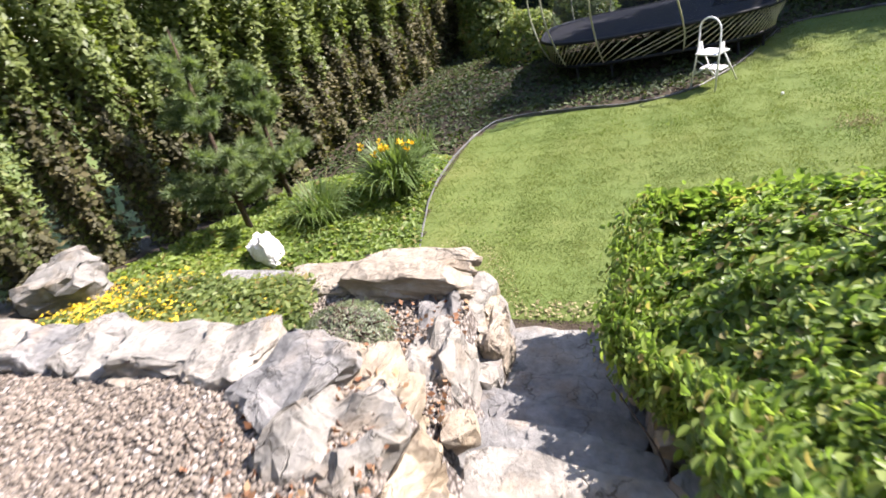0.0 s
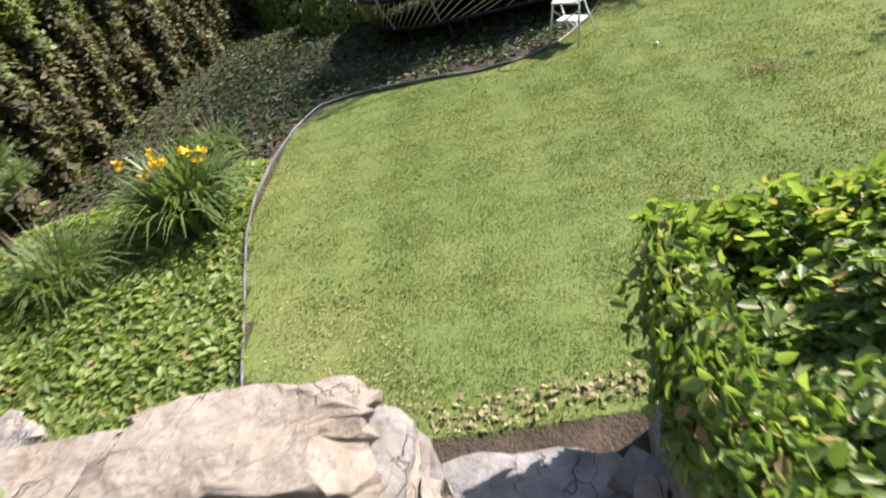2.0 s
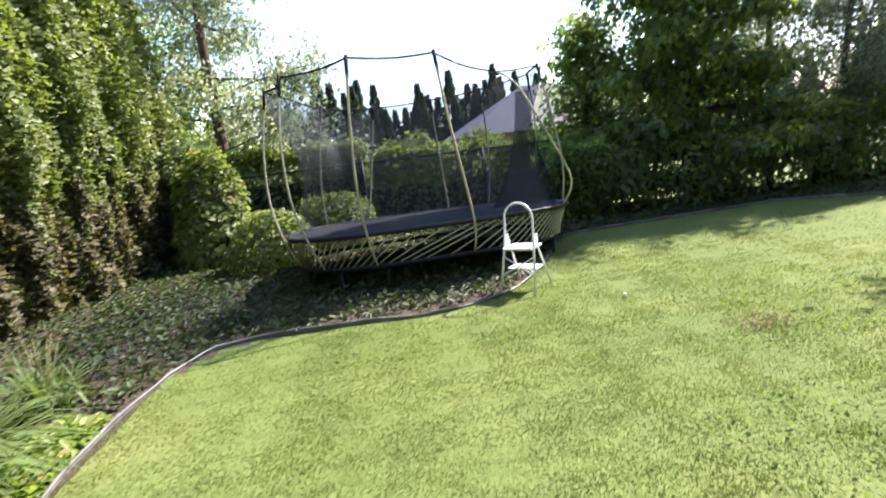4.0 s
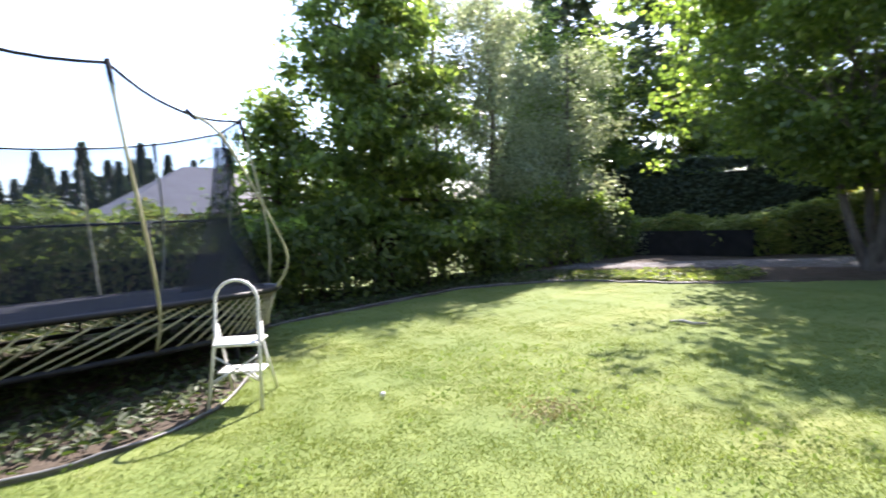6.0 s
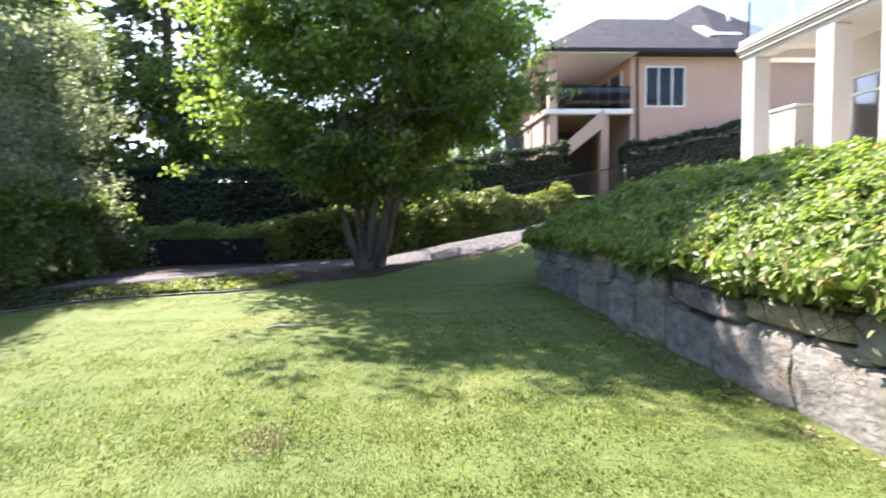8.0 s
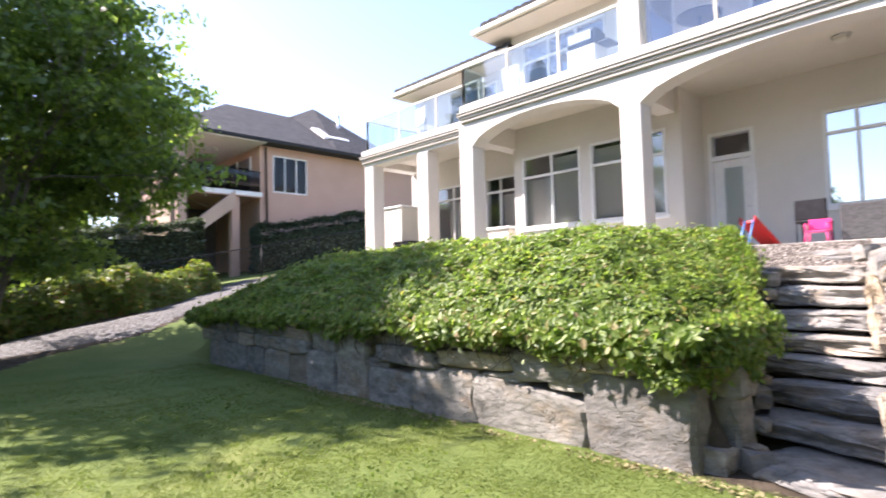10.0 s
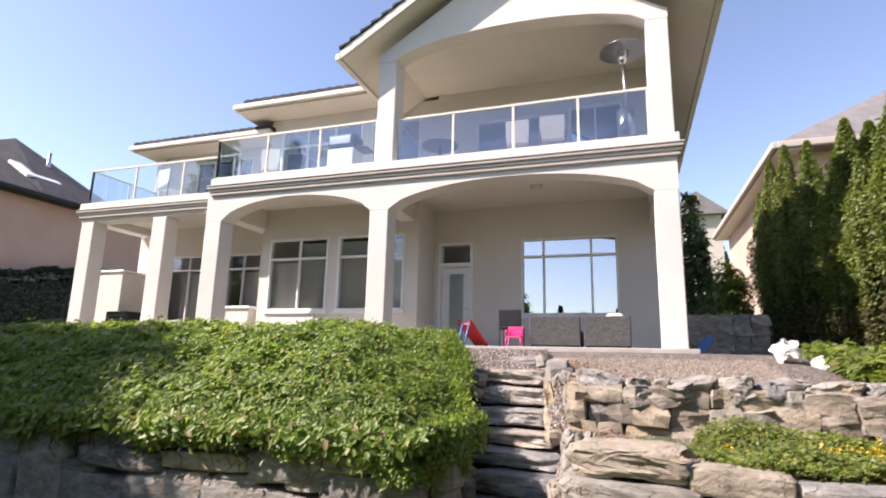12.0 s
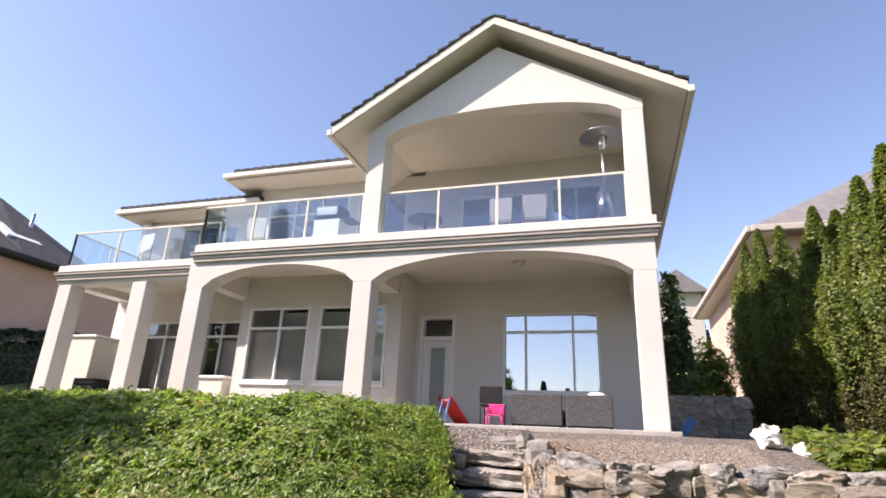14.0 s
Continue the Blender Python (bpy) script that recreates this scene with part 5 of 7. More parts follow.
def rock_garden():
    rnd = random.Random(14)
    w = thing("rock_garden_wall", "lower rock garden wall with a broad layered boulder", "stone wall")
    part("core", bx(-4.6, -1.55, 2.55, 2.9, -0.3, 0.74), M["soil"], w)
    stone(w, "rock_tan", 0, -1.79, 2.92, 0.86, 0.84, 0.40, 0.24, 0, -4, 0, "boulder", True)
    block(w, "rock_pale", 2, -2.28, -1.26, 0.50, 0.72, 3.20, 0.6, -2)
    block(w, "rock_pale", 3, -2.15, -1.22, 0.22, 0.49, 3.26, 0.6, 1)
    block(w, "rock", 4, -2.6, -1.25, -0.1, 0.22, 3.30, 0.6, 0)
    stone(w, "rock_pale", 1, -1.42, 2.58, 0.56, 0.26, 0.54, 0.52, 8, 4, -6, "stone", True)
    stone(w, "rock_pale", 3, -1.28, 2.12, 0.66, 0.28, 0.50, 0.52, 10, 8, -8, "stone", True)
    stone(w, "rock_tan", 1, -1.20, 2.72, 0.36, 0.20, 0.40, 0.50, 6, 0, 4, "stone", True)
    stone(w, "rock_tan", 2, -1.36, 3.0, 0.36, 0.24, 0.36, 0.56, 5, 0, 0, "stone", True)
    block(w, "rock_tan", 0, -2.95, -2.24, 0.66, 0.86, 3.14, 0.40, -2)
    block(w, "rock", 1, -2.95, -2.34, 0.42, 0.66, 3.18, 0.45, 3)
    block(w, "rock", 5, -3.75, -3.0, 0.60, 0.80, 3.14, 0.40, 2)
    for k in range(14):
        x = -2.5 - 0.17 * k
        stone(w, rnd.choice(("rock", "rock_tan", "rock_pale")), k, x, 3.03 + rnd.uniform(-0.04, 0.04), rnd.choice((0.12, 0.3, 0.5)), rnd.uniform(0.3, 0.6), 0.5, rnd.uniform(0.16, 0.28), rnd.uniform(-6, 6), 0, rnd.uniform(-5, 5))
    u = thing("upper_rock_wall", "low upper wall of pale rough stones edging gravel", "stone wall")
    part("core", bx(-4.6, -1.45, 1.05, 1.3, 0.5, 1.38), M["soil"], u)
    # coursed face towards the lawn
    for z0, hh, w0, w1 in ((0.80, 0.24, 0.25, 0.5), (1.02, 0.22, 0.2, 0.42), (1.22, 0.2, 0.2, 0.45)):
        x = -1.15
        while x > -4.7:
            ww = rnd.uniform(w0, w1)
            stone(u, rnd.choice(("rock_tan", "rock_tan", "rock_tan", "rock_pale", "rock")), rnd.randrange(9), x - ww / 2, 1.42 + rnd.uniform(-0.04, 0.04), z0 + hh / 2, ww, 0.42, hh * rnd.uniform(0.9, 1.15), rnd.uniform(-6, 6), rnd.uniform(-5, 5), rnd.uniform(-6, 6))
            x -= ww * 0.97
    # capping rocks, tilted, as the walker passes them
    caps = [(-1.52, 1.42, 0.46, 0.42, 0.34, -20), (-2.0, 1.55, 0.38, 0.36, 0.24, 8), (-2.42, 1.56, 0.46, 0.34, 0.26, 15), (-2.86, 1.53, 0.36, 0.36, 0.30, -10), (-3.3, 1.5, 0.42, 0.32, 0.28, 20), (-3.75, 1.5, 0.44, 0.34, 0.26, 0), (-4.25, 1.45, 0.5, 0.36, 0.28, 10), (-4.8, 1.4, 0.5, 0.36, 0.26, -8)]
    for k, (x, y, sx, sy, sz, rz) in enumerate(caps):
        stone(u, ("rock", "rock", "rock_pale", "rock")[k % 4], k, x, y - 0.1, 1.39, sx, sy, sz * 0.82, rz, rnd.uniform(-14, 14), rnd.uniform(-14, 14), "cap_stone", True)
    stone(u, "rock_pale", 3, -1.20, 1.05, 1.22, 0.40, 0.46, 0.58, -14, 0, 8, "cap_stone", True)
    stone(u, "rock_tan", 2, -0.98, 0.98, 1.05, 0.22, 0.42, 0.60, -14, 0, 4, "stone", True)
    for k in range(3):
        y = 0.6 - 0.24 * k
        stone(u, rnd.choice(("rock", "rock_tan", "rock_pale")), k, stair_mid(y) - 0.62, y, 1.42 + 0.05 * k, 0.3, 0.3, 0.34, rnd.uniform(-15, 15), 0, 0)
    # lone rocks of the beds
    for lab, mat, x, y, s, seed in (("white quartz rock among bed plants", "quartz", -4.35, 4.25, (0.27, 0.24, 0.40), 0), ("large pale rock beside the cedars", "rock_pale", -5.45, 2.75, (0.7, 0.5, 0.42), 1), ("small grey rock in the bed", "rock", -3.75, 3.7, (0.36, 0.3, 0.24), 2), ("white rock beside the gravel", "quartz", -3.93, -0.95, (0.44, 0.26, 0.28), 3), ("small white rock beside the gravel", "quartz", -4.32, -0.75, (0.24, 0.2, 0.18), 4)):
        me = stone_mesh("garden_rock", 900 + seed, 6, 0.2, M[mat])
        ob = new("garden_rock", me)
        g = float(height(np.array([x]), np.array([y]))[0])
        ob.matrix_world = pose(x, y, g + s[2] * 0.4, 6, -8, 30 * seed) @ Matrix.Diagonal((*s, 1))
        tagged(ob, lab, "rock")


wall_stones()
stairs()
rock_garden()


# ---- lawn edging, blades, bed plants ----
def edging():
    run = [Vector((*p, 0)) for p in LAWN[2:21]]
    pts = []
    for i in range(len(run) - 1):
        a, b, c, d = run[max(i - 1, 0)], run[i], run[i + 1], run[min(i + 2, len(run) - 1)]
        for k in range(6):
            t = k / 6
            p = 0.5 * ((2 * b) + (c - a) * t + (2 * a - 5 * b + 4 * c - d) * t * t + (3 * b - a - 3 * c + d) * t ** 3)
            pts.append((p.x, p.y, 0.024 + 0.008 * math.sin(i * 2.1 + k)))
    bm = tb(pts, 0.012, 8)
    for a, b in zip(pts, pts[1:]):
        vs = [bm.verts.new((q[0], q[1], q[2] + dz)) for q in (a, b) for dz in (-0.12, 0.0)]
        bm.faces.new((vs[0], vs[2], vs[3], vs[1]))
    ob = part("lawn_edging", bm, M["edging"], None)
    tagged(ob, "black plastic lawn edging along the curved bed", "edging", kind="structure")


def in_lawn(rng, n, x0, x1, y0, y1):
    x, y = rng.uniform(x0, x1, n), rng.uniform(y0, y1, n)
    k = inside(LAWN, x, y)
    return x[k], y[k]


def grass():
    rng = np.random.default_rng(77)
    xs, ys = [], []
    for n, a in ((900000, (-3.1, 9.0, 3.4, 12.5)), (60000, (9.0, 18, -1, 11.0))):
        x, y = in_lawn(rng, n, *a)
        near = rng.uniform(0, 1, len(x)) < np.clip(1.3 - np.hypot(x - 0.3, y - 5.8) / 6.0, 0.16, 1)
        xs.append(x[near])
        ys.append(y[near])
    x, y = np.concatenate(xs), np.concatenate(ys)
    n = len(x)
    p0 = np.stack([x, y, np.zeros(n)], 1)
    tuft = lumps(p0, 5.0) * 0.5 + lumps(p0, 13.0, 4.0) * 0.5
    keep = rng.uniform(-1.2, 1, n) < 0.35 * tuft + 0.85
    x, y, tuft = x[keep], y[keep], tuft[keep]
    n = len(x)
    p0 = np.stack([x, y, np.zeros(n)], 1)
    p0[:, 2] = height(x, y) + 0.018 * lumps(p0, 1.1) + 0.008 * lumps(p0, 4.3, 3.0) - 0.004
    a = rng.uniform(0, 2 * math.pi, n)
    w = rng.uniform(0.0028, 0.0058, n) * (1 + 0.2 * smooth_step(8.0, 10.0, y)) * (1 + 0.3 * smooth_step(3.5, 9.5, x))
    hh = rng.uniform(0.010, 0.022, n) * (1 + 0.55 * tuft)
    s = np.stack([np.cos(a), np.sin(a), np.zeros(n)], 1) * w[:, None]
    lean = np.stack([rng.normal(0, 0.02, n), rng.normal(0, 0.02, n), hh], 1)
    v = np.stack([p0 - s, p0 + s, p0 + lean], 1).reshape(-1, 3)
    ob = array_mesh("lawn_grass", v, np.arange(3 * n).reshape(n, 3), M["blade"])
    tagged(ob, "short mown green lawn grass with pale dry patches", "grass", kind="stuff")
    # low clover leaves
    x, y = in_lawn(rng, 11000, -3, 6.5, 3.4, 9)
    p0 = np.stack([x, y, np.zeros(len(x))], 1)
    k = lumps(p0, 1.4, 8.0) + 0.5 * lumps(p0, 4.0) > 0.25
    p0 = p0[k]
    p0[:, 2] = 0.02 + rng.uniform(0, 0.02, len(p0))
    ob = leaves("clover", p0, np.tile([0, 0, 0.25], (len(p0), 1)), 0.026, M["clover_leaf"], None, "", rng, 0.9, 0, 0.05, 0.5)
    tagged(ob, "patches of low clover in the lawn", "grass", kind="stuff")


def cover(name, poly, n, leaf, size, label, seed, tall=0.12, spread=0.7, category="ground cover"):
    rng = np.random.default_rng(seed)
    px, py = np.array(poly).T
    x, y = rng.uniform(px.min(), px.max(), n * 3), rng.uniform(py.min(), py.max(), n * 3)
    k = inside(poly, x, y)
    x, y = x[k][:n], y[k][:n]
    p = np.stack([x, y, np.zeros(len(x))], 1)
    mound = np.clip(0.5 + 0.6 * lumps(p, 2.2, seed) + 0.4 * lumps(p, 5.7, seed), 0, 1.4)
    p[:, 2] = height(x, y) + tall * mound * rng.uniform(0.3, 1.0, len(x))
    ob = leaves(name, p, np.tile([0, 0, 1.0], (len(p), 1)), size, leaf, None, "", rng, 0.55, 0, 0.1, spread * 0.55, size > 0.07, True)
    return tagged(ob, label, category, kind="stuff")


def blades_plant(name, x, y, n, length, mat, label, seed, flowers=0, width=0.018):
    """A fountain of arching strap leaves, with flowers on stalks."""
    rng = np.random.default_rng(seed)
    g = float(height(np.array([x]), np.array([y]))[0])
    t = thing(name, label, "plant", at=(x, y, g))
    V, F = [], []
    for k in range(n):
        a, L = rng.uniform(0, 2 * math.pi), length * rng.uniform(0.6, 1.15)
        out = rng.uniform(0.25, 0.95)
        b = rng.normal(0, 0.09, 2)
        w = width * rng.uniform(0.6, 1.2)
        sx, sy = -math.sin(a) * w, math.cos(a) * w
        base = len(V)
        for i in range(5):
            f = i / 4
            r, z = L * out * f ** 1.3 * 0.85, L * (f * 1.05 - out * 0.75 * f ** 2.6)
            ww = (1, 1.1, 0.9, 0.6, 0.08)[i]
            cx, cy = b[0] + r * math.cos(a), b[1] + r * math.sin(a)
            V += [(cx - sx * ww, cy - sy * ww, z), (cx + sx * ww, cy + sy * ww, z)]
        F += [(base + 2 * i, base + 2 * i + 1, base + 2 * i + 3, base + 2 * i + 2) for i in range(4)]
    array_mesh("strap_leaves", np.array(V), np.array(F), mat, t, smooth=True)
    if not flowers:
        for k in range(9):
            a, r = rng.uniform(0, 2 * math.pi), length * rng.uniform(0.15, 0.4)
            part("stalk", tb([(0.03 * math.cos(a), 0.03 * math.sin(a), 0), (r * 0.5 * math.cos(a), r * 0.5 * math.sin(a), length * 0.6), (r * math.cos(a), r * math.sin(a), length * rng.uniform(0.9, 1.1))], [0.003, 0.003, 0.002], 4), M["thatch"], t, "thin dry stalk")
    for k in range(flowers):
        a, r = rng.uniform(0, 2 * math.pi), rng.uniform(0.1, 0.42)
        z = length * rng.uniform(0.62, 0.85)
        cx, cy = r * math.cos(a), r * math.sin(a)
        fl = part("flower", tb([(cx * 0.2, cy * 0.2, 0), (cx * 0.7, cy * 0.7, z * 0.6), (cx, cy, z)], [0.004, 0.004, 0.003], 4), M["day_leaf"], t, "yellow lily on a thin stalk")
        q = np.tile([cx, cy, z], (9, 1)) + rng.normal(0, 0.008, (9, 3))
        o = rng.normal(0, 1, (9, 3))
        o[:, 2] = np.abs(o[:, 2]) + 0.3
        leaves("petals", q, o, 0.065, M["petal"], fl, "", rng, 0.5, 0, 0.15, 0.15)
    return t


def needle_pine(x, y, tall, seed):
    rng = np.random.default_rng(seed)
    g = float(height(np.array([x]), np.array([y]))[0])
    t = thing("young_pine", "young soft-needled pine in the planting bed", "conifer", at=(x, y, g))
    part("trunk", tb([(0, 0, -0.1), (0.04, 0, tall * 0.5), (0.1, 0.05, tall)], [0.045, 0.03, 0.008], 7), M["bark_brown"], t, smooth=True)
    P, O = [], []
    for k in range(30):
        z = tall * rng.uniform(0.12, 0.98)
        a = rng.uniform(0, 2 * math.pi)
        L = 0.75 * (1.12 - z / tall) * rng.uniform(0.6, 1.1)
        d = np.array([math.cos(a), math.sin(a), 0.45])
        p0 = np.array([0.04, 0, z])
        part("bough", tb([p0, p0 + d * L * 0.6, p0 + d * L + np.array([0, 0, 0.1 * L])], [0.012, 0.008, 0.003], 4), M["bark_brown"], t)
        m = int(1300 * L + 260)
        f = rng.uniform(0.2, 1.0, m)
        P.append(p0 + d * (L * f)[:, None])
        O.append(d * 0.7 + rng.normal(0, 0.6, (m, 3)))
    leaves("needles", np.concatenate(P), np.concatenate(O), 0.12, M["pine_leaf"], t, "", rng, 0.075, 0, 0.02, 0.3)


def pebbles():
    rng = np.random.default_rng(3)
    n = 26000
    x = rng.uniform(-3.6, -0.6, n)
    y = np.where(rng.uniform(0, 1, n) < 0.72, rng.uniform(-0.9, 1.3, n), rng.uniform(1.6, 2.8, n))
    k = (x < stair_mid(y) - 0.5) & ~((y > 1.6) & (x < -2.7))
    x, y = x[k], y[k]
    n = len(x)
    P = np.array([(1, 0, 0), (-1, 0, 0), (0, 1, 0), (0, -1, 0), (0, 0, 0.7), (0, 0, -0.7)])
    s = rng.uniform(0.007, 0.021, n)
    c = np.stack([x, y, np.zeros(n)], 1)
    c[:, 2] = height(x, y) + 0.018 * lumps(c, 1.1) + 0.004
    a = rng.uniform(0, math.pi, n)
    R = np.stack([np.stack([np.cos(a), -np.sin(a), 0 * a], 1), np.stack([np.sin(a), np.cos(a), 0 * a], 1), np.stack([0 * a, 0 * a, 1 + 0 * a], 1)], 1)
    q = P[None] * rng.uniform(0.6, 1.35, (n, 6, 1)) * s[:, None, None]
    v = np.einsum("nij,nkj->nki", R, q) + c[:, None]
    F = np.array([(0, 2, 4), (2, 1, 4), (1, 3, 4), (3, 0, 4), (2, 0, 5), (1, 2, 5), (3, 1, 5), (0, 3, 5)])
    f = (F[None] + 6 * np.arange(n)[:, None, None]).reshape(-1, 3)
    ob = array_mesh("pebbles", v.reshape(-1, 3), f, M["pebble"])
    tagged(ob, "grey and tan pebble gravel on the terraces", "gravel", kind="stuff")
    m = 1700
    x, y = rng.uniform(-2.3, -0.8, m), rng.uniform(-0.3, 2.9, m)
    k = (x < stair_mid(y) - 0.4) & (x > stair_mid(y) - 1.0 - 0.5 * rng.uniform(0, 1, m) ** 3)
    p = np.stack([x[k], y[k], height(x[k], y[k]) + 0.02], 1)
    ob = leaves("dry_leaf_litter", p, np.zeros((len(p), 3)), 0.04, M["litter"], None, "", rng, 0.6, 0, 0.15, 1.0)
    tagged(ob, "rust-brown dry leaves scattered along the stones", "leaf litter", kind="stuff")


edging()
grass()
pebbles()
BED = [(-2.5, 3.35), (-2.45, 4.0), (-2.8, 5.1), (-3.0, 5.9), (-3.08, 6.8), (-3.05, 7.2), (-4.2, 7.0), (-5.6, 6.3), (-5.7, 3.2)]
cover("bed_ground_cover", BED, 26000, M["bed_leaf"], 0.075, "bright green ground cover in the bed", 21, 0.12)
# leaf colour here also carries the shade of trampoline and trees
cover("shade_ground_cover", [(-2.95, 8.1), (-2.6, 8.7), (-0.5, 8.72), (0.3, 9.0), (1.0, 9.9), (1.5, 11.1), (2.1, 12.0), (6.1, 12.6), (7.4, 12.1), (8.6, 11.0), (9.0, 9.6), (9.8, 9.6), (10.4, 11.5), (8, 14.6), (-5.2, 14.8), (-5.6, 9.0), (-5.5, 6.3), (-4.2, 6.9), (-3.1, 7.1)], 23000, M["shaded_ivy_leaf"], 0.08, "low ivy and weeds, darkened for shade under the trampoline and trees", 22, 0.09)
cover("yellow_bed", [(-5.4, 1.75), (-2.45, 1.75), (-2.3, 2.3), (-2.6, 2.9), (-5.2, 2.95)], 16000, M["bush_leaf"], 0.055, "low green mat of flowering plants", 23, 0.2)
cover("yellow_flowers", [(-5.2, 1.75), (-2.9, 1.75), (-2.5, 2.2), (-2.7, 2.8), (-5.2, 2.9)], 2300, M["petal"], 0.030, "many small yellow flowers over green mat", 24, 0.26, 0.9, "flowers")
cover("stone_foot_plants", [(-5.0, 3.3), (-2.6, 3.3), (-2.6, 3.65), (-5.0, 3.9)], 4000, M["bush_leaf"], 0.09, "leafy plants at the foot of the rock wall", 25, 0.28)
cover("boundary_plants", [(-5.8, -2.5), (-4.4, -2.0), (-4.2, 0.8), (-5.0, 1.7), (-6.0, 1.7)], 9000, M["bush_leaf"], 0.13, "broad-leaved green plants below the cedars", 26, 0.45)
cover("lawn_edge_plants", [(8.5, 11.4), (8.9, 10.0), (9.4, 8.8), (10.2, 8.3), (10.6, 8.9), (10.2, 10.2), (9.6, 12.2)], 4000, M["bush_leaf"], 0.08, "low plants along the lawn's edge", 27, 0.16)
cover("dry_patch", [(-2.4, 4.0), (-1.7, 3.75), (-1.2, 3.6), (-1.5, 4.3), (-1.9, 4.75), (-2.5, 4.8)], 900, M["thatch"], 0.02, "worn dry thatch at the lawn corner", 28, 0.03, 0.9, "leaf litter")
cover("wall_foot_litter", [(-1.3, 3.5), (0.2, 3.58), (3.0, 3.62), (6.0, 3.6), (6.0, 3.72), (3.0, 3.78), (0.2, 3.75), (-1.3, 3.72)], 1500, M["thatch"], 0.04, "dry litter along the foot of the wall", 29, 0.03, 0.9, "leaf litter")
blades_plant("day_lily", -3.42, 6.05, 800, 0.95, M["day_leaf"], "yellow-flowering day lily clump with arching leaves", 1, 13)
blades_plant("grass_clump", -4.2, 5.25, 420, 0.75, M["day_leaf"], "grey-green ornamental grass clump", 2, 0, 0.010)
blades_plant("grass_clump", -3.7, 7.5, 160, 0.55, M["day_leaf"], "tall grassy weeds in the shaded bed", 3, 0, 0.012)
shrub("silver_plant", -2.0, 2.3, 0.38, 0.32, 0.12, 2400, M["silver_leaf"], 0.030, "low silvery feathery tuft in gravel", "plant", 61, lump=7.0, width=0.3)
needle_pine(-4.95, 4.75, 2.5, 6)
needle_pine(-5.15, 5.9, 2.0, 7)


# ---- trampoline and step stool ----
def trampoline():
    cx, cy = -0.27, 11.5
    t = thing("trampoline", "large black oval trampoline with safety net and pale bowed rods", "trampoline", at=(cx, cy, 0))
    turn, e = radians(5), 0.66

    def at_angle(a, r, z):
        """A point of the rounded outline; the whole frame leans away over the falling ground."""
        c, s = math.cos(a), math.sin(a)
        x, y = 2.05 * r * math.copysign(abs(c) ** e, c), 1.52 * r * math.copysign(abs(s) ** e, s)
        x, y = x * math.cos(turn) - y * math.sin(turn), x * math.sin(turn) + y * math.cos(turn)
        return Vector((x, y, z - 0.05 * (y + 1.5)))

    def ring(r, z, n=64):
        return [at_angle(2 * math.pi * k / n, r, z) for k in range(n)]

    def loop(pts, r, sides=7):
        return tb(pts + [pts[0], pts[1]], r, sides)

    bm = bmesh.new()
    a, b = [bm.verts.new(p) for p in ring(1, 0.735)], [bm.verts.new(p) for p in ring(1, 0.72)]
    bm.faces.new(a)
    bm.faces.new(b[::-1])
    for k in range(64):
        bm.faces.new((a[k], b[k], b[(k + 1) % 64], a[(k + 1) % 64]))
    mat = part("mat", bm, M["black_cloth"], t, "black woven jumping mat")
    part("mat_rim", loop(ring(1, 0.725), 0.03), M["black"], mat, "padded black edge")
    part("frame", loop(ring(0.93, 0.30), 0.032, 9), M["black"], t, "black steel tube frame")
    top, low = ring(0.99, 0.71, 92), ring(0.935, 0.31, 92)
    for k in range(92):
        part("rod", tb([low[k], top[(k + 4) % 92]], 0.0105, 5), M["rod"], t)
    for k in range(5):
        p, q = at_angle(2 * math.pi * (k + 0.18) / 5, 0.9, 0), at_angle(2 * math.pi * (k + 0.52) / 5, 0.9, 0)
        mid = (p + q) / 2
        part("leg", tb([(p.x, p.y, 0.30), (p.x, p.y, -0.02), (mid.x, mid.y, -0.06), (q.x, q.y, -0.02), (q.x, q.y, 0.28)], 0.026, 8), M["black"], t, "bent steel leg")
    # posts of the net, round from the near side, with the doorway drawn in at one of them
    heads = [Vector((x - cx, y - cy, z)) for x, y, z in ((-1.95, 10.3, 2.75), (-1.09, 9.65, 2.79), (-0.10, 9.65, 2.75), (0.75, 10.6, 2.60), (1.62, 11.4, 2.71), (1.72, 12.3, 2.70), (1.08, 13.2, 2.63), (0.20, 13.5, 2.57), (-0.85, 13.4, 2.53), (-1.75, 13.0, 2.57), (-2.33, 11.3, 2.73))]
    m, rows = 5, 7
    grid = [[] for _ in range(rows)]
    hem = []
    for k, h in enumerate(heads):
        nxt = heads[(k + 1) % 11]
        for j in range(m):
            p = h.lerp(nxt, j / m)
            p = p - Vector((p.x, p.y, 0)) * 0.03 * math.sin(math.pi * j / m) - Vector((0, 0, 0.025 * math.sin(math.pi * j / m)))
            hem.append(p)
            foot = at_angle(math.atan2(p.y / 1.6, p.x / 2.05), 0.93, 0.74)
            for i in range(rows):
                f = i / (rows - 1)
                q = foot.lerp(p, f)
                grid[i].append(q - Vector((q.x, q.y, 0)) * 0.13 * math.sin(math.pi * min(1, f * 1.15)) ** 1.5)
    bm = bmesh.new()
    vs = [[bm.verts.new(p) for p in row] for row in grid]
    n = len(hem)
    for A, B in zip(vs, vs[1:]):
        for k in range(n):
            bm.faces.new((A[k], A[(k + 1) % n], B[(k + 1) % n], B[k]))
    net = part("safety_net", bm, M["net"], t, "fine grey see-through safety net", smooth=True)
    part("net_hem", loop(hem, 0.013, 5), M["black_cloth"], net)
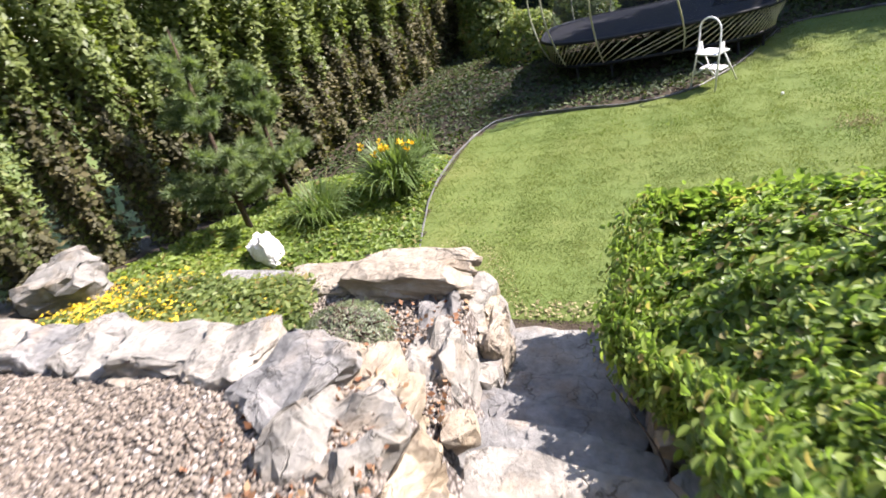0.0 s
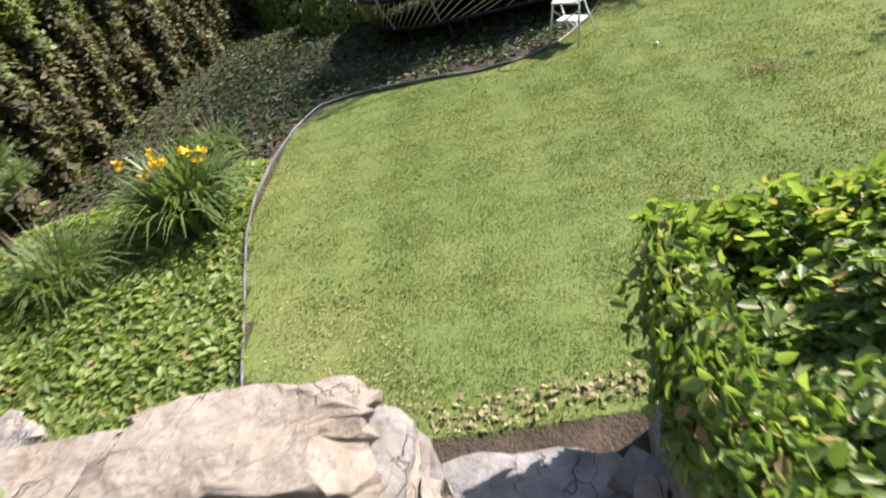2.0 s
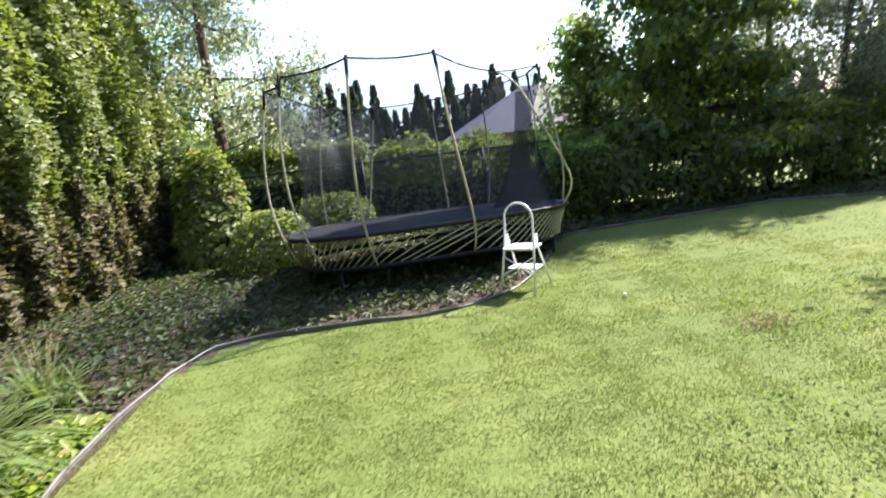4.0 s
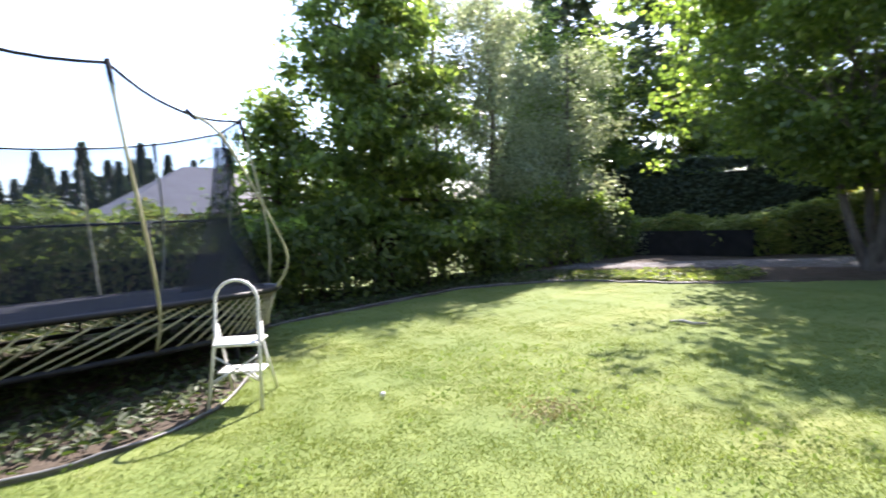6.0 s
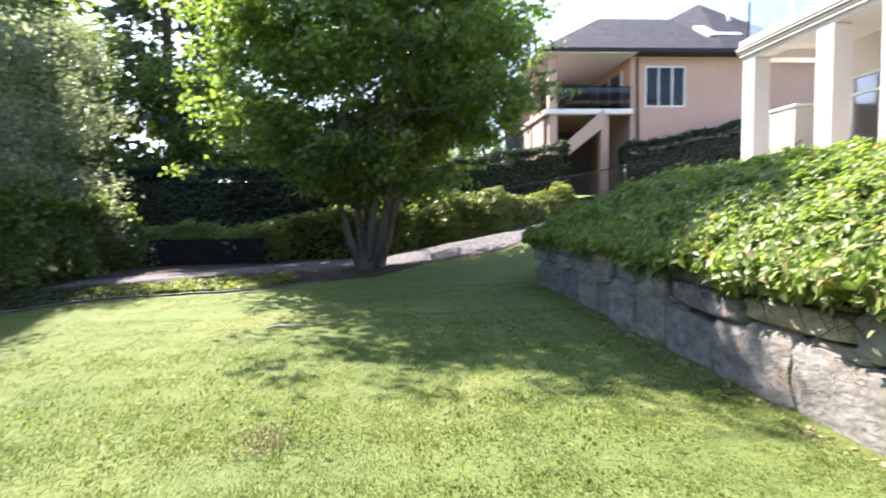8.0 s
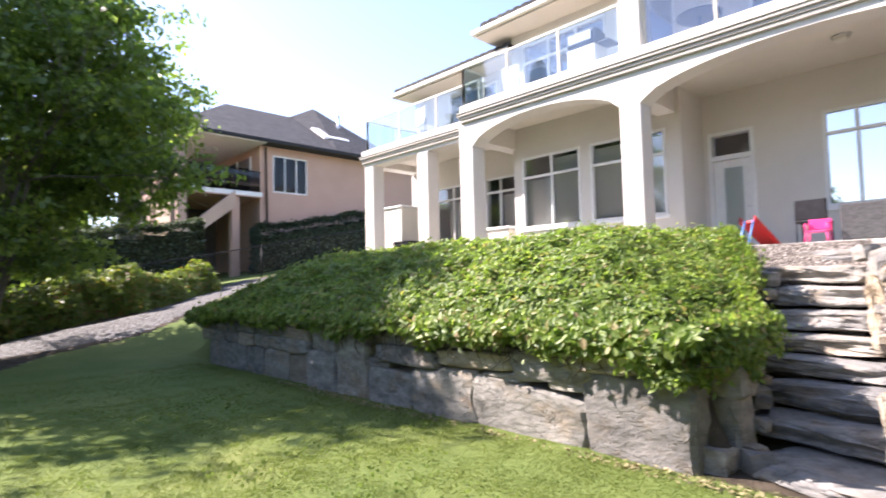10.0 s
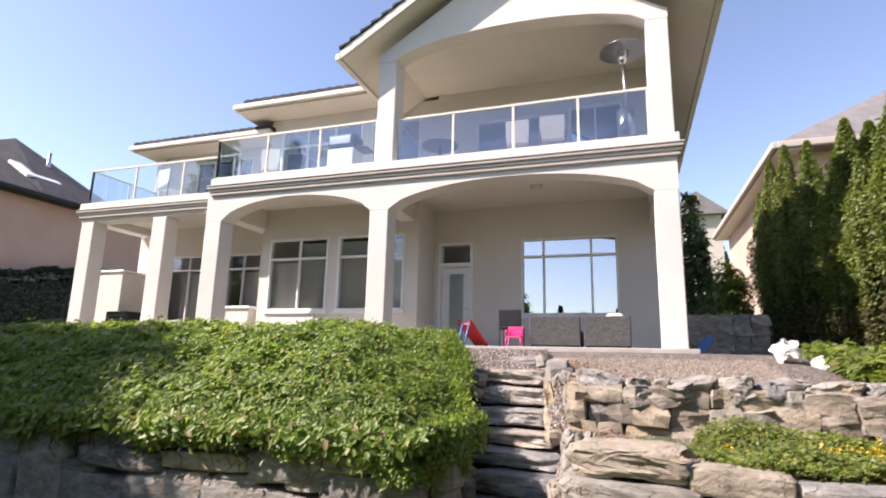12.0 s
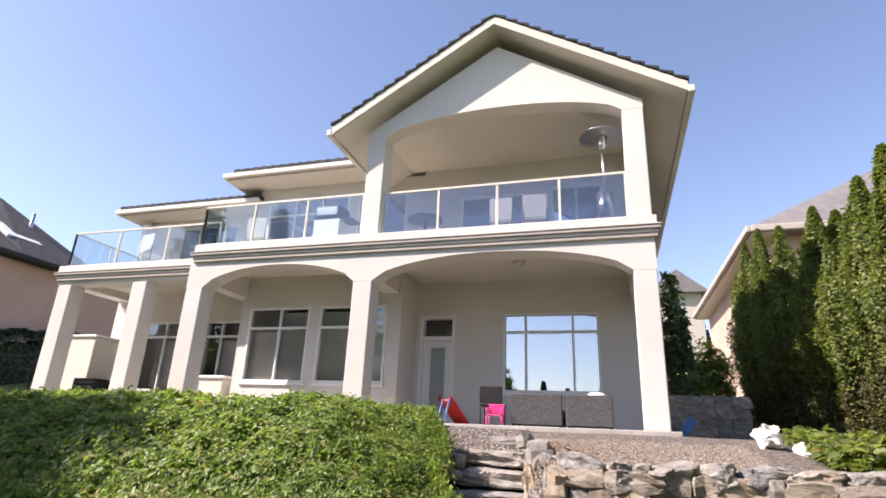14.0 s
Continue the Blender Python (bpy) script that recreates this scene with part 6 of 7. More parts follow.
    for k, h in enumerate(heads):
        d = Vector((h.x, h.y, 0)).normalized()
        p = at_angle(math.atan2(h.y / 1.6, h.x / 2.05), 0.95, 0.32)
        if k == 3:
            p = p + Vector((0.25, 0.1, 0.4))
        flat = Vector((h.x - p.x, h.y - p.y, 0))
        pts = [p, p + d * 0.16 + Vector((0, 0, 0.35)), p + flat * 0.4 + d * 0.24 + Vector((0, 0, 0.95)), p + flat * 0.8 + d * 0.16 + Vector((0, 0, 1.7)), h]
        rod = part("net_rod", tb(bowed(pts), 0.015, 7), M["rod"], t, "pale bowed net rod")
        part("rod_sleeve", tb([h + Vector((0, 0, 0.03)), h.lerp(pts[3], 0.32)], [0.024, 0.018], 7), M["black_cloth"], rod)
    # the gathered doorway of the net
    bm = bmesh.new()
    rows_d = []
    for i in range(9):
        f = i / 8
        y, z, half = 11.2 - cy - 0.25 * f, 2.35 - 1.62 * f, 0.10 + 0.42 * f ** 2.2
        rows_d.append([bm.verts.new((1.30 - cx - 0.12 * f + half * (2 * j / 10 - 1), y + 0.06 * math.sin(j * 2.4), z)) for j in range(11)])
    for A, B in zip(rows_d, rows_d[1:]):
        for j in range(10):
            bm.faces.new((A[j], A[j + 1], B[j + 1], B[j]))
    part("door_flap", bm, M["net_fold"], net, "gathered dark folds of the net's doorway", smooth=True)


def step_stool():
    t = thing("step_stool", "white folding metal step stool with a hoop handle", "step stool", at=(0.53, 8.97, 0.0))
    t.rotation_euler = (0, 0, radians(-38))
    t.scale = (0.92, 1.1, 0.92)
    W = M["white_paint"]
    hoop = [(-0.22, -0.17, 0.0), (-0.185, -0.03, 0.62), (-0.18, 0.0, 0.86)]
    hoop += [(-0.18 * math.cos(math.pi * k / 10), 0.0, 0.90 + 0.18 * math.sin(math.pi * k / 10)) for k in range(11)]
    hoop += [(0.18, 0.0, 0.86), (0.185, -0.03, 0.62), (0.22, -0.17, 0.0)]
    part("hoop_frame", tb(hoop, 0.014, 9), W, t)
    for s in (-1, 1):
        part("rear_leg", tb([(s * 0.17, 0.02, 0.66), (s * 0.205, 0.32, 0.0)], 0.012, 8), W, t)
        part("hinge_plate", bx(s * 0.19 - 0.008, s * 0.19 + 0.008, -0.03, 0.06, 0.54, 0.70, 0.004), W, t)
    part("top_step", bx(-0.19, 0.19, -0.10, 0.18, 0.525, 0.555, 0.01), W, t)
    part("low_step", bx(-0.19, 0.19, -0.02, 0.17, 0.27, 0.295, 0.01), W, t)
    for a, b in (((-0.20, -0.10, 0.22), (0.19, -0.06, 0.44)), ((0.20, -0.10, 0.22), (-0.19, -0.06, 0.44)), ((-0.2, -0.1, 0.24), (0.0, 0.05, 0.32)), ((0.2, -0.1, 0.24), (0.0, 0.05, 0.32))):
        part("brace", tb([a, b], 0.008, 6), W, t)


trampoline()
step_stool()
# ---- neighbours, fences and the distance ----
def neighbour_house():
    h = thing("neighbour_house", "pink stucco house with dark roof and covered balcony", "house")
    P, X = M["stucco_pink"], 24.0
    g = 2.2

    def holed(y0, y1, z0, z1, holes):
        bm = bmesh.new()
        at = y0
        for a, b, lo, hi in sorted(holes):
            box(bm, X, X + 0.25, at, a, z0, z1)
            box(bm, X, X + 0.25, a, b, z0, lo)
            box(bm, X, X + 0.25, a, b, hi, z1)
            at = b
        box(bm, X, X + 0.25, at, y1, z0, z1)
        return bm

    part("wall", holed(-20, -4.7, g, 8.6, [(-7.35, -5.4, 6.15, 8.05)]), P, h)
    part("end_wall", bx(X + 0.26, X + 5.5, -4.95, -4.7, g, 8.6), P, h)
    # recessed back wall: its darkness is painted, in place of pink stucco
    part("balcony_wall", bx(X + 5.5, X + 5.7, -4.7, 0.2, g, 8.6), M["painted_dim"], h)
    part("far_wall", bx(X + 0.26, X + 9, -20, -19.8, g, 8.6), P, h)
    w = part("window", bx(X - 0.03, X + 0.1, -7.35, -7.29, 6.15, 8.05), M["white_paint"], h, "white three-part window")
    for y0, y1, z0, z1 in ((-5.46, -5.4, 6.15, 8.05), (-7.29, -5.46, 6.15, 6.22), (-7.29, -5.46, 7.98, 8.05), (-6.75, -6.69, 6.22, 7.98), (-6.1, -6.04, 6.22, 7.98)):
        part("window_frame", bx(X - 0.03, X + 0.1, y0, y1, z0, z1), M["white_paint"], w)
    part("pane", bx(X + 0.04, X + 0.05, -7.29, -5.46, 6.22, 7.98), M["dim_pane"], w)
    # dark panel behind the window, painting the dimness of an interior
    part("dim_backing", bx(X + 1.2, X + 1.3, -9, -5, 5.5, 8.5), M["painted_dim"], h)
    part("downpipe", tb([(X - 0.08, -5.0, 8.4), (X - 0.1, -5.05, 4.0)], 0.05, 8), M["bark_brown"], h)
    part("balcony_floor", bx(X - 0.3, X + 5.6, -4.69, -0.5, 5.75, 6.0), P, h)
    for x, y, z0, z1 in ((X, -0.95, g, 8.5), (X, -3.4, g - 0.5, 5.74), (X + 2.6, -0.8, g, 8.5), (X + 5.0, -0.8, g, 8.5)):
        part("post", bx(x - 0.2, x + 0.2, y - 0.2, y + 0.2, z0, z1, 0.02), P, h)
    d = part("sliding_door", bx(X + 0.9, X + 1.0, -4.70, -4.62, 6.0, 8.05), M["white_paint"], h, "white framed balcony door")
    for xa, xb in ((X + 1.0, X + 2.5), (X + 2.6, X + 4.1)):
        part("pane", bx(xa, xb, -4.68, -4.66, 6.05, 8.0), M["sky_pane"], d)
        part("door_frame", bx(xb, xb + 0.1, -4.70, -4.62, 6.0, 8.05), M["white_paint"], d)
    part("balcony_edge", bx(X - 0.34, X - 0.30, -4.69, -0.5, 5.80, 6.02, 0.01), M["white_paint"], h, "pale balcony edge")
    part("low_wall", bx(X + 0.3, X + 5.4, -0.95, -0.6, g, 5.74), M["stucco_tan"], h)
    part("balcony_guard", bx(X - 0.26, X - 0.23, -4.6, -1.2, 6.05, 7.0), M["dim_pane"], h, "dark tinted balcony guard")
    part("guard_rail", tb([(X - 0.245, -4.65, 7.03), (X - 0.245, -1.15, 7.03)], 0.03, 8), M["black"], h)
    part("stair_side", prism([(0, 0)] * 0 or [(0.0, 5.2), (2.6, 3.2), (2.6, 3.8), (0.0, 6.0)], X - 0.4, X - 0.2), M["stucco_tan"], h).matrix_world = Matrix(((0, 1, 0, 0), (1, 0, 0, -3.3), (0, 0, 1, 0), (0, 0, 0, 1)))
    bm = bmesh.new()
    x0, x1, y0, y1, ze, zr = X - 0.8, X + 9.6, -13.4, -0.2, 8.62, 11.72
    v = [bm.verts.new(c) for c in ((x0, y0, ze), (x1, y0, ze), (x1, y1, ze), (x0, y1, ze), (x0 + 5.2, y0 + 4.4, zr), (x0 + 5.2, y1 - 4.6, zr), (x0, y0, ze - 0.14), (x1, y0, ze - 0.14), (x1, y1, ze - 0.14), (x0, y1, ze - 0.14))]
    for q in ((3, 0, 4, 5), (0, 1, 4), (1, 2, 5, 4), (2, 3, 5), (6, 9, 8, 7), (0, 3, 9, 6), (1, 0, 6, 7), (2, 1, 7, 8), (3, 2, 8, 9)):
        bm.faces.new([v[i] for i in q])
    roof = part("roof", bm, M["shingle"], h, "charcoal shingle hipped roof")
    bm = bmesh.new()
    v = [bm.verts.new(c) for c in ((x0 + 5.2, -8.8, zr + 0.03), (28.9, -10.7, 12.75), (x0 - 0.02, -13.4, ze + 0.03), (x0 - 0.02, -8.8, ze + 0.03), (x1, -13.4, ze + 0.03), (x1, -8.8, ze + 0.6))]
    for q in ((3, 2, 1), (3, 1, 0), (2, 4, 1), (0, 1, 5), (1, 4, 5)):
        bm.faces.new([v[i] for i in q])
    part("upper_roof", bm, M["shingle"], roof, "higher charcoal shingle hip")
    part("low_roof", bx(x0, x1, -20.8, -13.42, ze - 0.14, ze + 0.02), M["shingle"], roof)
    part("soffit", bx(x0 + 0.03, X + 5.5, -4.69, y1 - 0.03, ze - 0.2, ze - 0.145), M["white_paint"], roof)
    part("gutter", bx(x0 - 0.1, x0 - 0.002, y0, y1 + 0.1, ze - 0.16, ze + 0.02, 0.02), M["black"], roof)
    part("skylight", bx(0, 1.7, -0.85, 0.85, 0, 0.16, 0.02), M["white_paint"], roof, "pale roof skylight").matrix_world = Matrix.Translation((24.75, -9.75, 9.62)) @ Matrix.Rotation(radians(-31), 4, "Y")
    part("vent_pipe", tb([(26.5, -11.0, 10.2), (26.5, -11.0, 11.75)], 0.09, 10), M["steel"], roof, "steel vent pipe")


def right_house():
    h = thing("salmon_house", "salmon stucco neighbouring house with dark roof", "house")
    P = M["stucco_tan"]
    part("wall", bx(-18, -7.1, -24, -11.4, 1.5, 8.5), P, h)
    part("bay_wall", bx(-17, -10.8, -11.39, -8.6, 1.5, 9.4), P, h)
    bm = bmesh.new()
    x0, x1, y0, y1, ze, zr = -19.0, -6.5, -24.6, -10.8, 8.62, 12.4
    v = [bm.verts.new(c) for c in ((x0, y0, ze), (x1, y0, ze), (x1, y1, ze), (x0, y1, ze), (-12.6, y0 + 5, zr), (-12.6, y1 - 4, zr), (x0, y0, ze - 0.2), (x1, y0, ze - 0.2), (x1, y1, ze - 0.2), (x0, y1, ze - 0.2))]
    for q in ((3, 0, 4, 5), (0, 1, 4), (1, 2, 5, 4), (2, 3, 5), (6, 9, 8, 7), (0, 3, 9, 6), (1, 0, 6, 7), (2, 1, 7, 8), (3, 2, 8, 9)):
        bm.faces.new([v[i] for i in q])
    roof = part("roof", bm, M["roof_grey"], h, "grey shingle hipped roof")
    part("gutter", bx(x1, x1 + 0.14, y0, y1 + 0.1, ze - 0.2, ze + 0.02, 0.03), M["cornice"], roof)
    part("gutter", bx(x0, x1, y1, y1 + 0.14, ze - 0.2, ze + 0.02, 0.03), M["cornice"], roof)
    part("soffit", bx(x1 - 0.7, x1 - 0.02, y0, y1, ze - 0.26, ze - 0.205), M["soffit"], roof)
    g = part("gable_roof", prism([(-14.3, 12.9), (-10.2, 9.9), (-10.2, 9.65), (-14.3, 12.65), (-18.4, 9.65), (-18.4, 9.9)], -12.5, -7.9), M["roof_grey"], h, "front gable roof")
    part("rake_board", prism([(-14.3, 12.8), (-10.2, 9.8), (-10.2, 9.5), (-14.3, 12.5)], -7.898, -7.85), M["cornice"], g)
    t = thing("side_wall_stones", "shaded rough stone wall between the houses", "stone wall")
    part("core", bx(-4.7, -2.95, -5.9, -5.55, 1.4, 2.6), M["soil"], t)
    rnd = random.Random(33)
    for j in range(5):
        for k in range(5):
            stone(t, "rock", rnd.randrange(9), -3.15 - 0.34 * k, -5.5 + rnd.uniform(-0.05, 0.05), 1.75 + 0.22 * j, 0.36, 0.32, 0.24, rnd.uniform(-6, 6))


def back_roof_house():
    h = thing("far_house", "grey-roofed house beyond the back fence", "house")
    part("wall", bx(3.6, 12.0, 28.5, 36, -3, 2.1), M["stucco_tan"], h)
    bm = bmesh.new()
    v = [bm.verts.new(c) for c in ((3.0, 27.9, 2.05), (12.6, 27.9, 2.05), (12.6, 36.6, 2.05), (3.0, 36.6, 2.05), (7.0, 32.2, 4.4), (8.8, 32.2, 4.4))]
    for q in ((0, 1, 5, 4), (1, 2, 5), (2, 3, 4, 5), (3, 0, 4), (3, 2, 1, 0)):
        bm.faces.new([v[i] for i in q])
    part("roof", bm, M["roof_grey"], h, "grey shingle hipped roof")
    w = part("window", bx(6.4, 7.6, 28.44, 28.52, 0.1, 1.4, 0.02), M["white_paint"], h)
    part("pane", bx(6.5, 7.5, 28.42, 28.43, 0.2, 1.3), M["window_pane"], w)
    f = thing("hill_house", "small grey house on the far wooded hillside", "house")
    part("wall", bx(-14.0, -8.0, -78, -70, 12, 21.5), M["cornice"], f)
    part("roof", prism([(-15, 21.2), (-7, 21.2), (-11, 24.4)], -79, -69), M["roof_grey"], f)
    w = part("window", bx(-11.6, -9.4, -69.98, -69.9, 18.4, 20.2), M["white_paint"], f)
    part("pane", bx(-11.4, -9.6, -69.88, -69.86, 18.6, 20.0), M["window_pane"], w)


def fence(name, run, tall, label, mesh):
    """A chain-link fence: posts, top rail and a see-through mesh."""
    t = thing(name, label, "fence")
    pts = []
    for (x0, y0), (x1, y1) in zip(run, run[1:]):
        n = max(1, int(math.hypot(x1 - x0, y1 - y0) / 2.4))
        pts += [(x0 + (x1 - x0) * k / n, y0 + (y1 - y0) * k / n) for k in range(n)]
    pts.append(run[-1])
    P = [Vector((x, y, float(height(np.array([x]), np.array([y]))[0]))) for x, y in pts]
    for p in P:
        part("post", tb([p - Vector((0, 0, 0.2)), p + Vector((0, 0, tall + 0.04))], 0.03, 8), M["black"], t)
    part("top_rail", tb([p + Vector((0, 0, tall)) for p in P], 0.022, 7), M["black"], t)
    bm = bmesh.new()
    for a, b in zip(P, P[1:]):
        vs = [bm.verts.new(q) for q in (a + Vector((0, 0, 0.03)), b + Vector((0, 0, 0.03)), b + Vector((0, 0, tall)), a + Vector((0, 0, tall)))]
        bm.faces.new(vs)
    part("mesh", bm, mesh, t, "dark wire mesh")


def fir(seed, tall, n):
    rng = np.random.default_rng(seed)
    t = thing("fir", "dark fir on the wooded ridge", "conifer", "far firs")
    part("trunk", tb([(0, 0, -0.5), (0, 0, tall)], [0.22, 0.03], 6), M["bark_brown"], t)
    z = rng.uniform(0.08, 1, n)
    tier = np.floor(z * 13) / 13
    r = tall * 0.24 * (1.01 - z) ** 1.1 * rng.uniform(0.2, 1.0, n) ** 0.5 * (0.75 + 0.5 * (z * 13 % 1 < 0.55))
    a = rng.uniform(0, 2 * math.pi, n)
    p = np.stack([r * np.cos(a), r * np.sin(a), z * tall - r * 0.25], 1)
    leaves("crown", p, np.stack([np.cos(a), np.sin(a), np.full(n, -0.1)], 1), tall * 0.026, M["fir_leaf"], t, "", rng, 0.5, 0.2, 0.1, 0.4)
    return t


neighbour_house()
right_house()
back_roof_house()
fence("back_fence", [(-6.4, 14.9), (16.8, 14.9)], 1.62, "black chain-link fence along the back boundary", M["fence_net"])
tagged(part("fence_screen", bx(14.7, 14.73, 10.1, 15.2, -0.25, 0.72), M["screen"]), "black fabric screen along the side fence", "fence", kind="structure")
fence("side_fence", [(17.3, 5.6), (18.9, 3.0), (19.6, -8.0)], 1.3, "grey chain-link fence along the slope", M["fence_net"])
hedge_block("undergrowth", 2.4, 8.6, 13.3, 14.5, 1.3, 16000, M["dark_leaf"], 0.14, "dark leafy undergrowth along the fence", 181, wild=3.2, solid=False)
hedge_block("undergrowth", 8.6, 14.5, 13.4, 14.6, 1.5, 16000, M["dark_leaf"], 0.14, "dark leafy undergrowth along the fence", 182, wild=3.2, solid=False)
hedge_block("creeper_hedge", 16.0, 17.2, 6.3, 9.8, 1.25, 9000, M["bush_leaf"], 0.13, "low green creeper over the side fence", 183, wild=2.0)
hedge_block("creeper_hedge", 14.9, 16.4, 9.9, 15.0, 0.95, 10000, M["bush_leaf"], 0.13, "low green creeper over the side fence", 184, wild=2.0)
shrub("mock_orange", -2.9, 12.9, 0.8, 0.7, 0.95, 3600, M["bush_leaf"], 0.10, "bright green leafy shrub beside the trampoline", "shrub", 201)
shrub("mock_orange", -1.9, 14.0, 0.9, 0.7, 1.2, 3600, M["bush_leaf"], 0.10, "green leafy shrub behind the trampoline", "shrub", 202)
shrub("creeper_mound", -4.2, 14.2, 0.9, 0.8, 2.0, 5200, M["bush_leaf"], 0.13, "creeper-covered mound at the garden corner", "shrub", 203)
shrub("lilac", 0.2, 17.6, 2.2, 1.3, 2.35, 8500, M["bush_leaf"], 0.16, "yellow-green rounded shrub beyond the fence", "shrub", 204)
shrub("lilac", 3.0, 18.4, 1.7, 1.4, 1.8, 6500, M["bush_leaf"], 0.16, "green rounded shrub beyond the fence", "shrub", 205)
shrub("juniper", -3.75, -9.5, 0.5, 0.6, 5.0, 6000, M["pine_leaf"], 0.16, "tall grey-green juniper between the houses", "conifer", 206)
shrub("golden_shrub", -5.2, -13.5, 0.8, 1.0, 3.2, 5000, M["vine_leaf"], 0.18, "bright yellow-green shrub between the houses", "shrub", 207)
firs = [fir(300, 11.5, 6500), fir(301, 13.0, 7000)]
rng_f = np.random.default_rng(55)
spots = [(-20 + 0.46 * k + rng_f.normal(0, 0.5), 60 + rng_f.uniform(0, 12)) for k in range(150)] + [(60 + rng_f.uniform(0, 25), 30 - 3.5 * k + rng_f.normal(0, 1.0)) for k in range(20)] + [(-34 + 2.1 * k + rng_f.normal(0, 1.0), -84 - rng_f.uniform(0, 22)) for k in range(26)] + [(22, 21), (26, 17)]
for i, (x, y) in enumerate(spots):
    z = float(height(np.array([x]), np.array([y]))[0])
    s = rng_f.uniform(0.66, 0.94) * (2.0 if i >= len(spots) - 2 else 1.0)
    m = pose(x, y, z - 0.3, 0, 0, rng_f.uniform(0, 360))
    if i < 2:
        firs[i].matrix_world = m
    else:
        c = copy_thing(firs[i % 2], m)
        c.scale = (s, s, s * rng_f.uniform(0.9, 1.15))


# ---- things on the patio and the deck ----
def sofa(x0, x1, y0, y1, label, g):
    t = thing("wicker_sofa", label, "sofa", g, at=((x0 + x1) / 2, (y0 + y1) / 2, PATIO))
    w, d = (x1 - x0) / 2, (y1 - y0) / 2
    part("back", bx(-w, w, d - 0.12, d, 0.05, 0.64, 0.02), M["wicker"], t)
    part("seat", bx(-w, w, -d, d - 0.125, 0.05, 0.36, 0.02), M["wicker"], t)
    for s in (-1, 1):
        for e in (-1, 1):
            part("leg", bx(s * (w - 0.05) - 0.025, s * (w - 0.05) + 0.025, e * (d - 0.05) - 0.025, e * (d - 0.05) + 0.025, 0, 0.05), M["black"], t)
    return t


sofa(-0.92, 0.09, -3.95, -3.15, "charcoal wicker sofa seen from behind on the patio", "wicker set")
sofa(-1.87, -1.0, -3.95, -3.15, "charcoal wicker sofa seen from behind on the patio", "wicker set")
cush = tagged(part("cushion", bx(-1.75, -1.4, -3.6, -3.2, PATIO + 0.36, PATIO + 0.70, 0.08), M["white_paint"], smooth=True), "white cushion lying on the wicker sofa", "cushion")


def patio_toys():
    t = thing("toy_slide", "small red plastic children's slide", "toy slide", at=(1.35, -3.4, PATIO))
    bm = prism([(-0.30, 0.0), (0.25, 0.50), (0.27, 0.46), (-0.26, -0.0)], -0.16, 0.16)
    part("chute", bm, M["red"], t).rotation_euler = (0, 0, radians(60))
    for s in (-0.17, 0.17):
        part("rim", prism([(-0.30, 0.0), (-0.30, 0.06), (0.25, 0.58), (0.27, 0.46)], s - 0.012, s + 0.012), M["red"], t).rotation_euler = (0, 0, radians(60))
    part("ladder", tb([(0.16, 0.22, 0.5), (0.22, 0.42, 0.0)], 0.02, 8), M["blue"], t, "blue ladder leg")
    part("ladder", tb([(0.0, 0.3, 0.5), (0.06, 0.46, 0.0)], 0.02, 8), M["blue"], t, "blue ladder leg")
    c = thing("child_chair", "small pink plastic children's chair", "chair", at=(0.36, -2.95, PATIO))
    part("seat", bx(-0.16, 0.16, -0.15, 0.15, 0.19, 0.215, 0.01), M["pink"], c)
    for a in (-0.14, 0.14):
        for b in (-0.13, 0.13):
            part("leg", tb([(a * 1.15, b * 1.15, 0), (a, b, 0.2)], 0.014, 7), M["pink"], c)
    for a in (-0.15, 0.15):
        part("arm", tb([(a, 0.14, 0.2), (a, 0.14, 0.33), (a, -0.12, 0.34), (a, -0.15, 0.2)], 0.013, 7), M["pink"], c)
    part("backrest", bx(-0.16, 0.16, -0.17, -0.145, 0.24, 0.42, 0.01), M["pink"], c)
    k = thing("dark_chair", "black high-backed patio chair", "chair", at=(0.56, -3.7, PATIO))
    part("seat", bx(-0.24, 0.24, -0.22, 0.24, 0.40, 0.44, 0.01), M["black_cloth"], k)
    part("backrest", bx(-0.24, 0.24, 0.2, 0.24, 0.45, 0.80, 0.012), M["black_cloth"], k)
    for a in (-0.22, 0.22):
        for b in (-0.2, 0.22):
            part("leg", tb([(a, b, 0), (a, b, 0.4)], 0.014, 7), M["black"], k)
    b = thing("blue_board", "blue plastic sled leaning against the corner pier", "sled", at=(-3.0, -2.9, 1.86))
    bb = part("shell", bx(-0.08, 0.08, -0.02, 0.02, 0.0, 0.40, 0.015), M["blue"], b)
    bb.rotation_euler = (radians(12), radians(-38), 0)


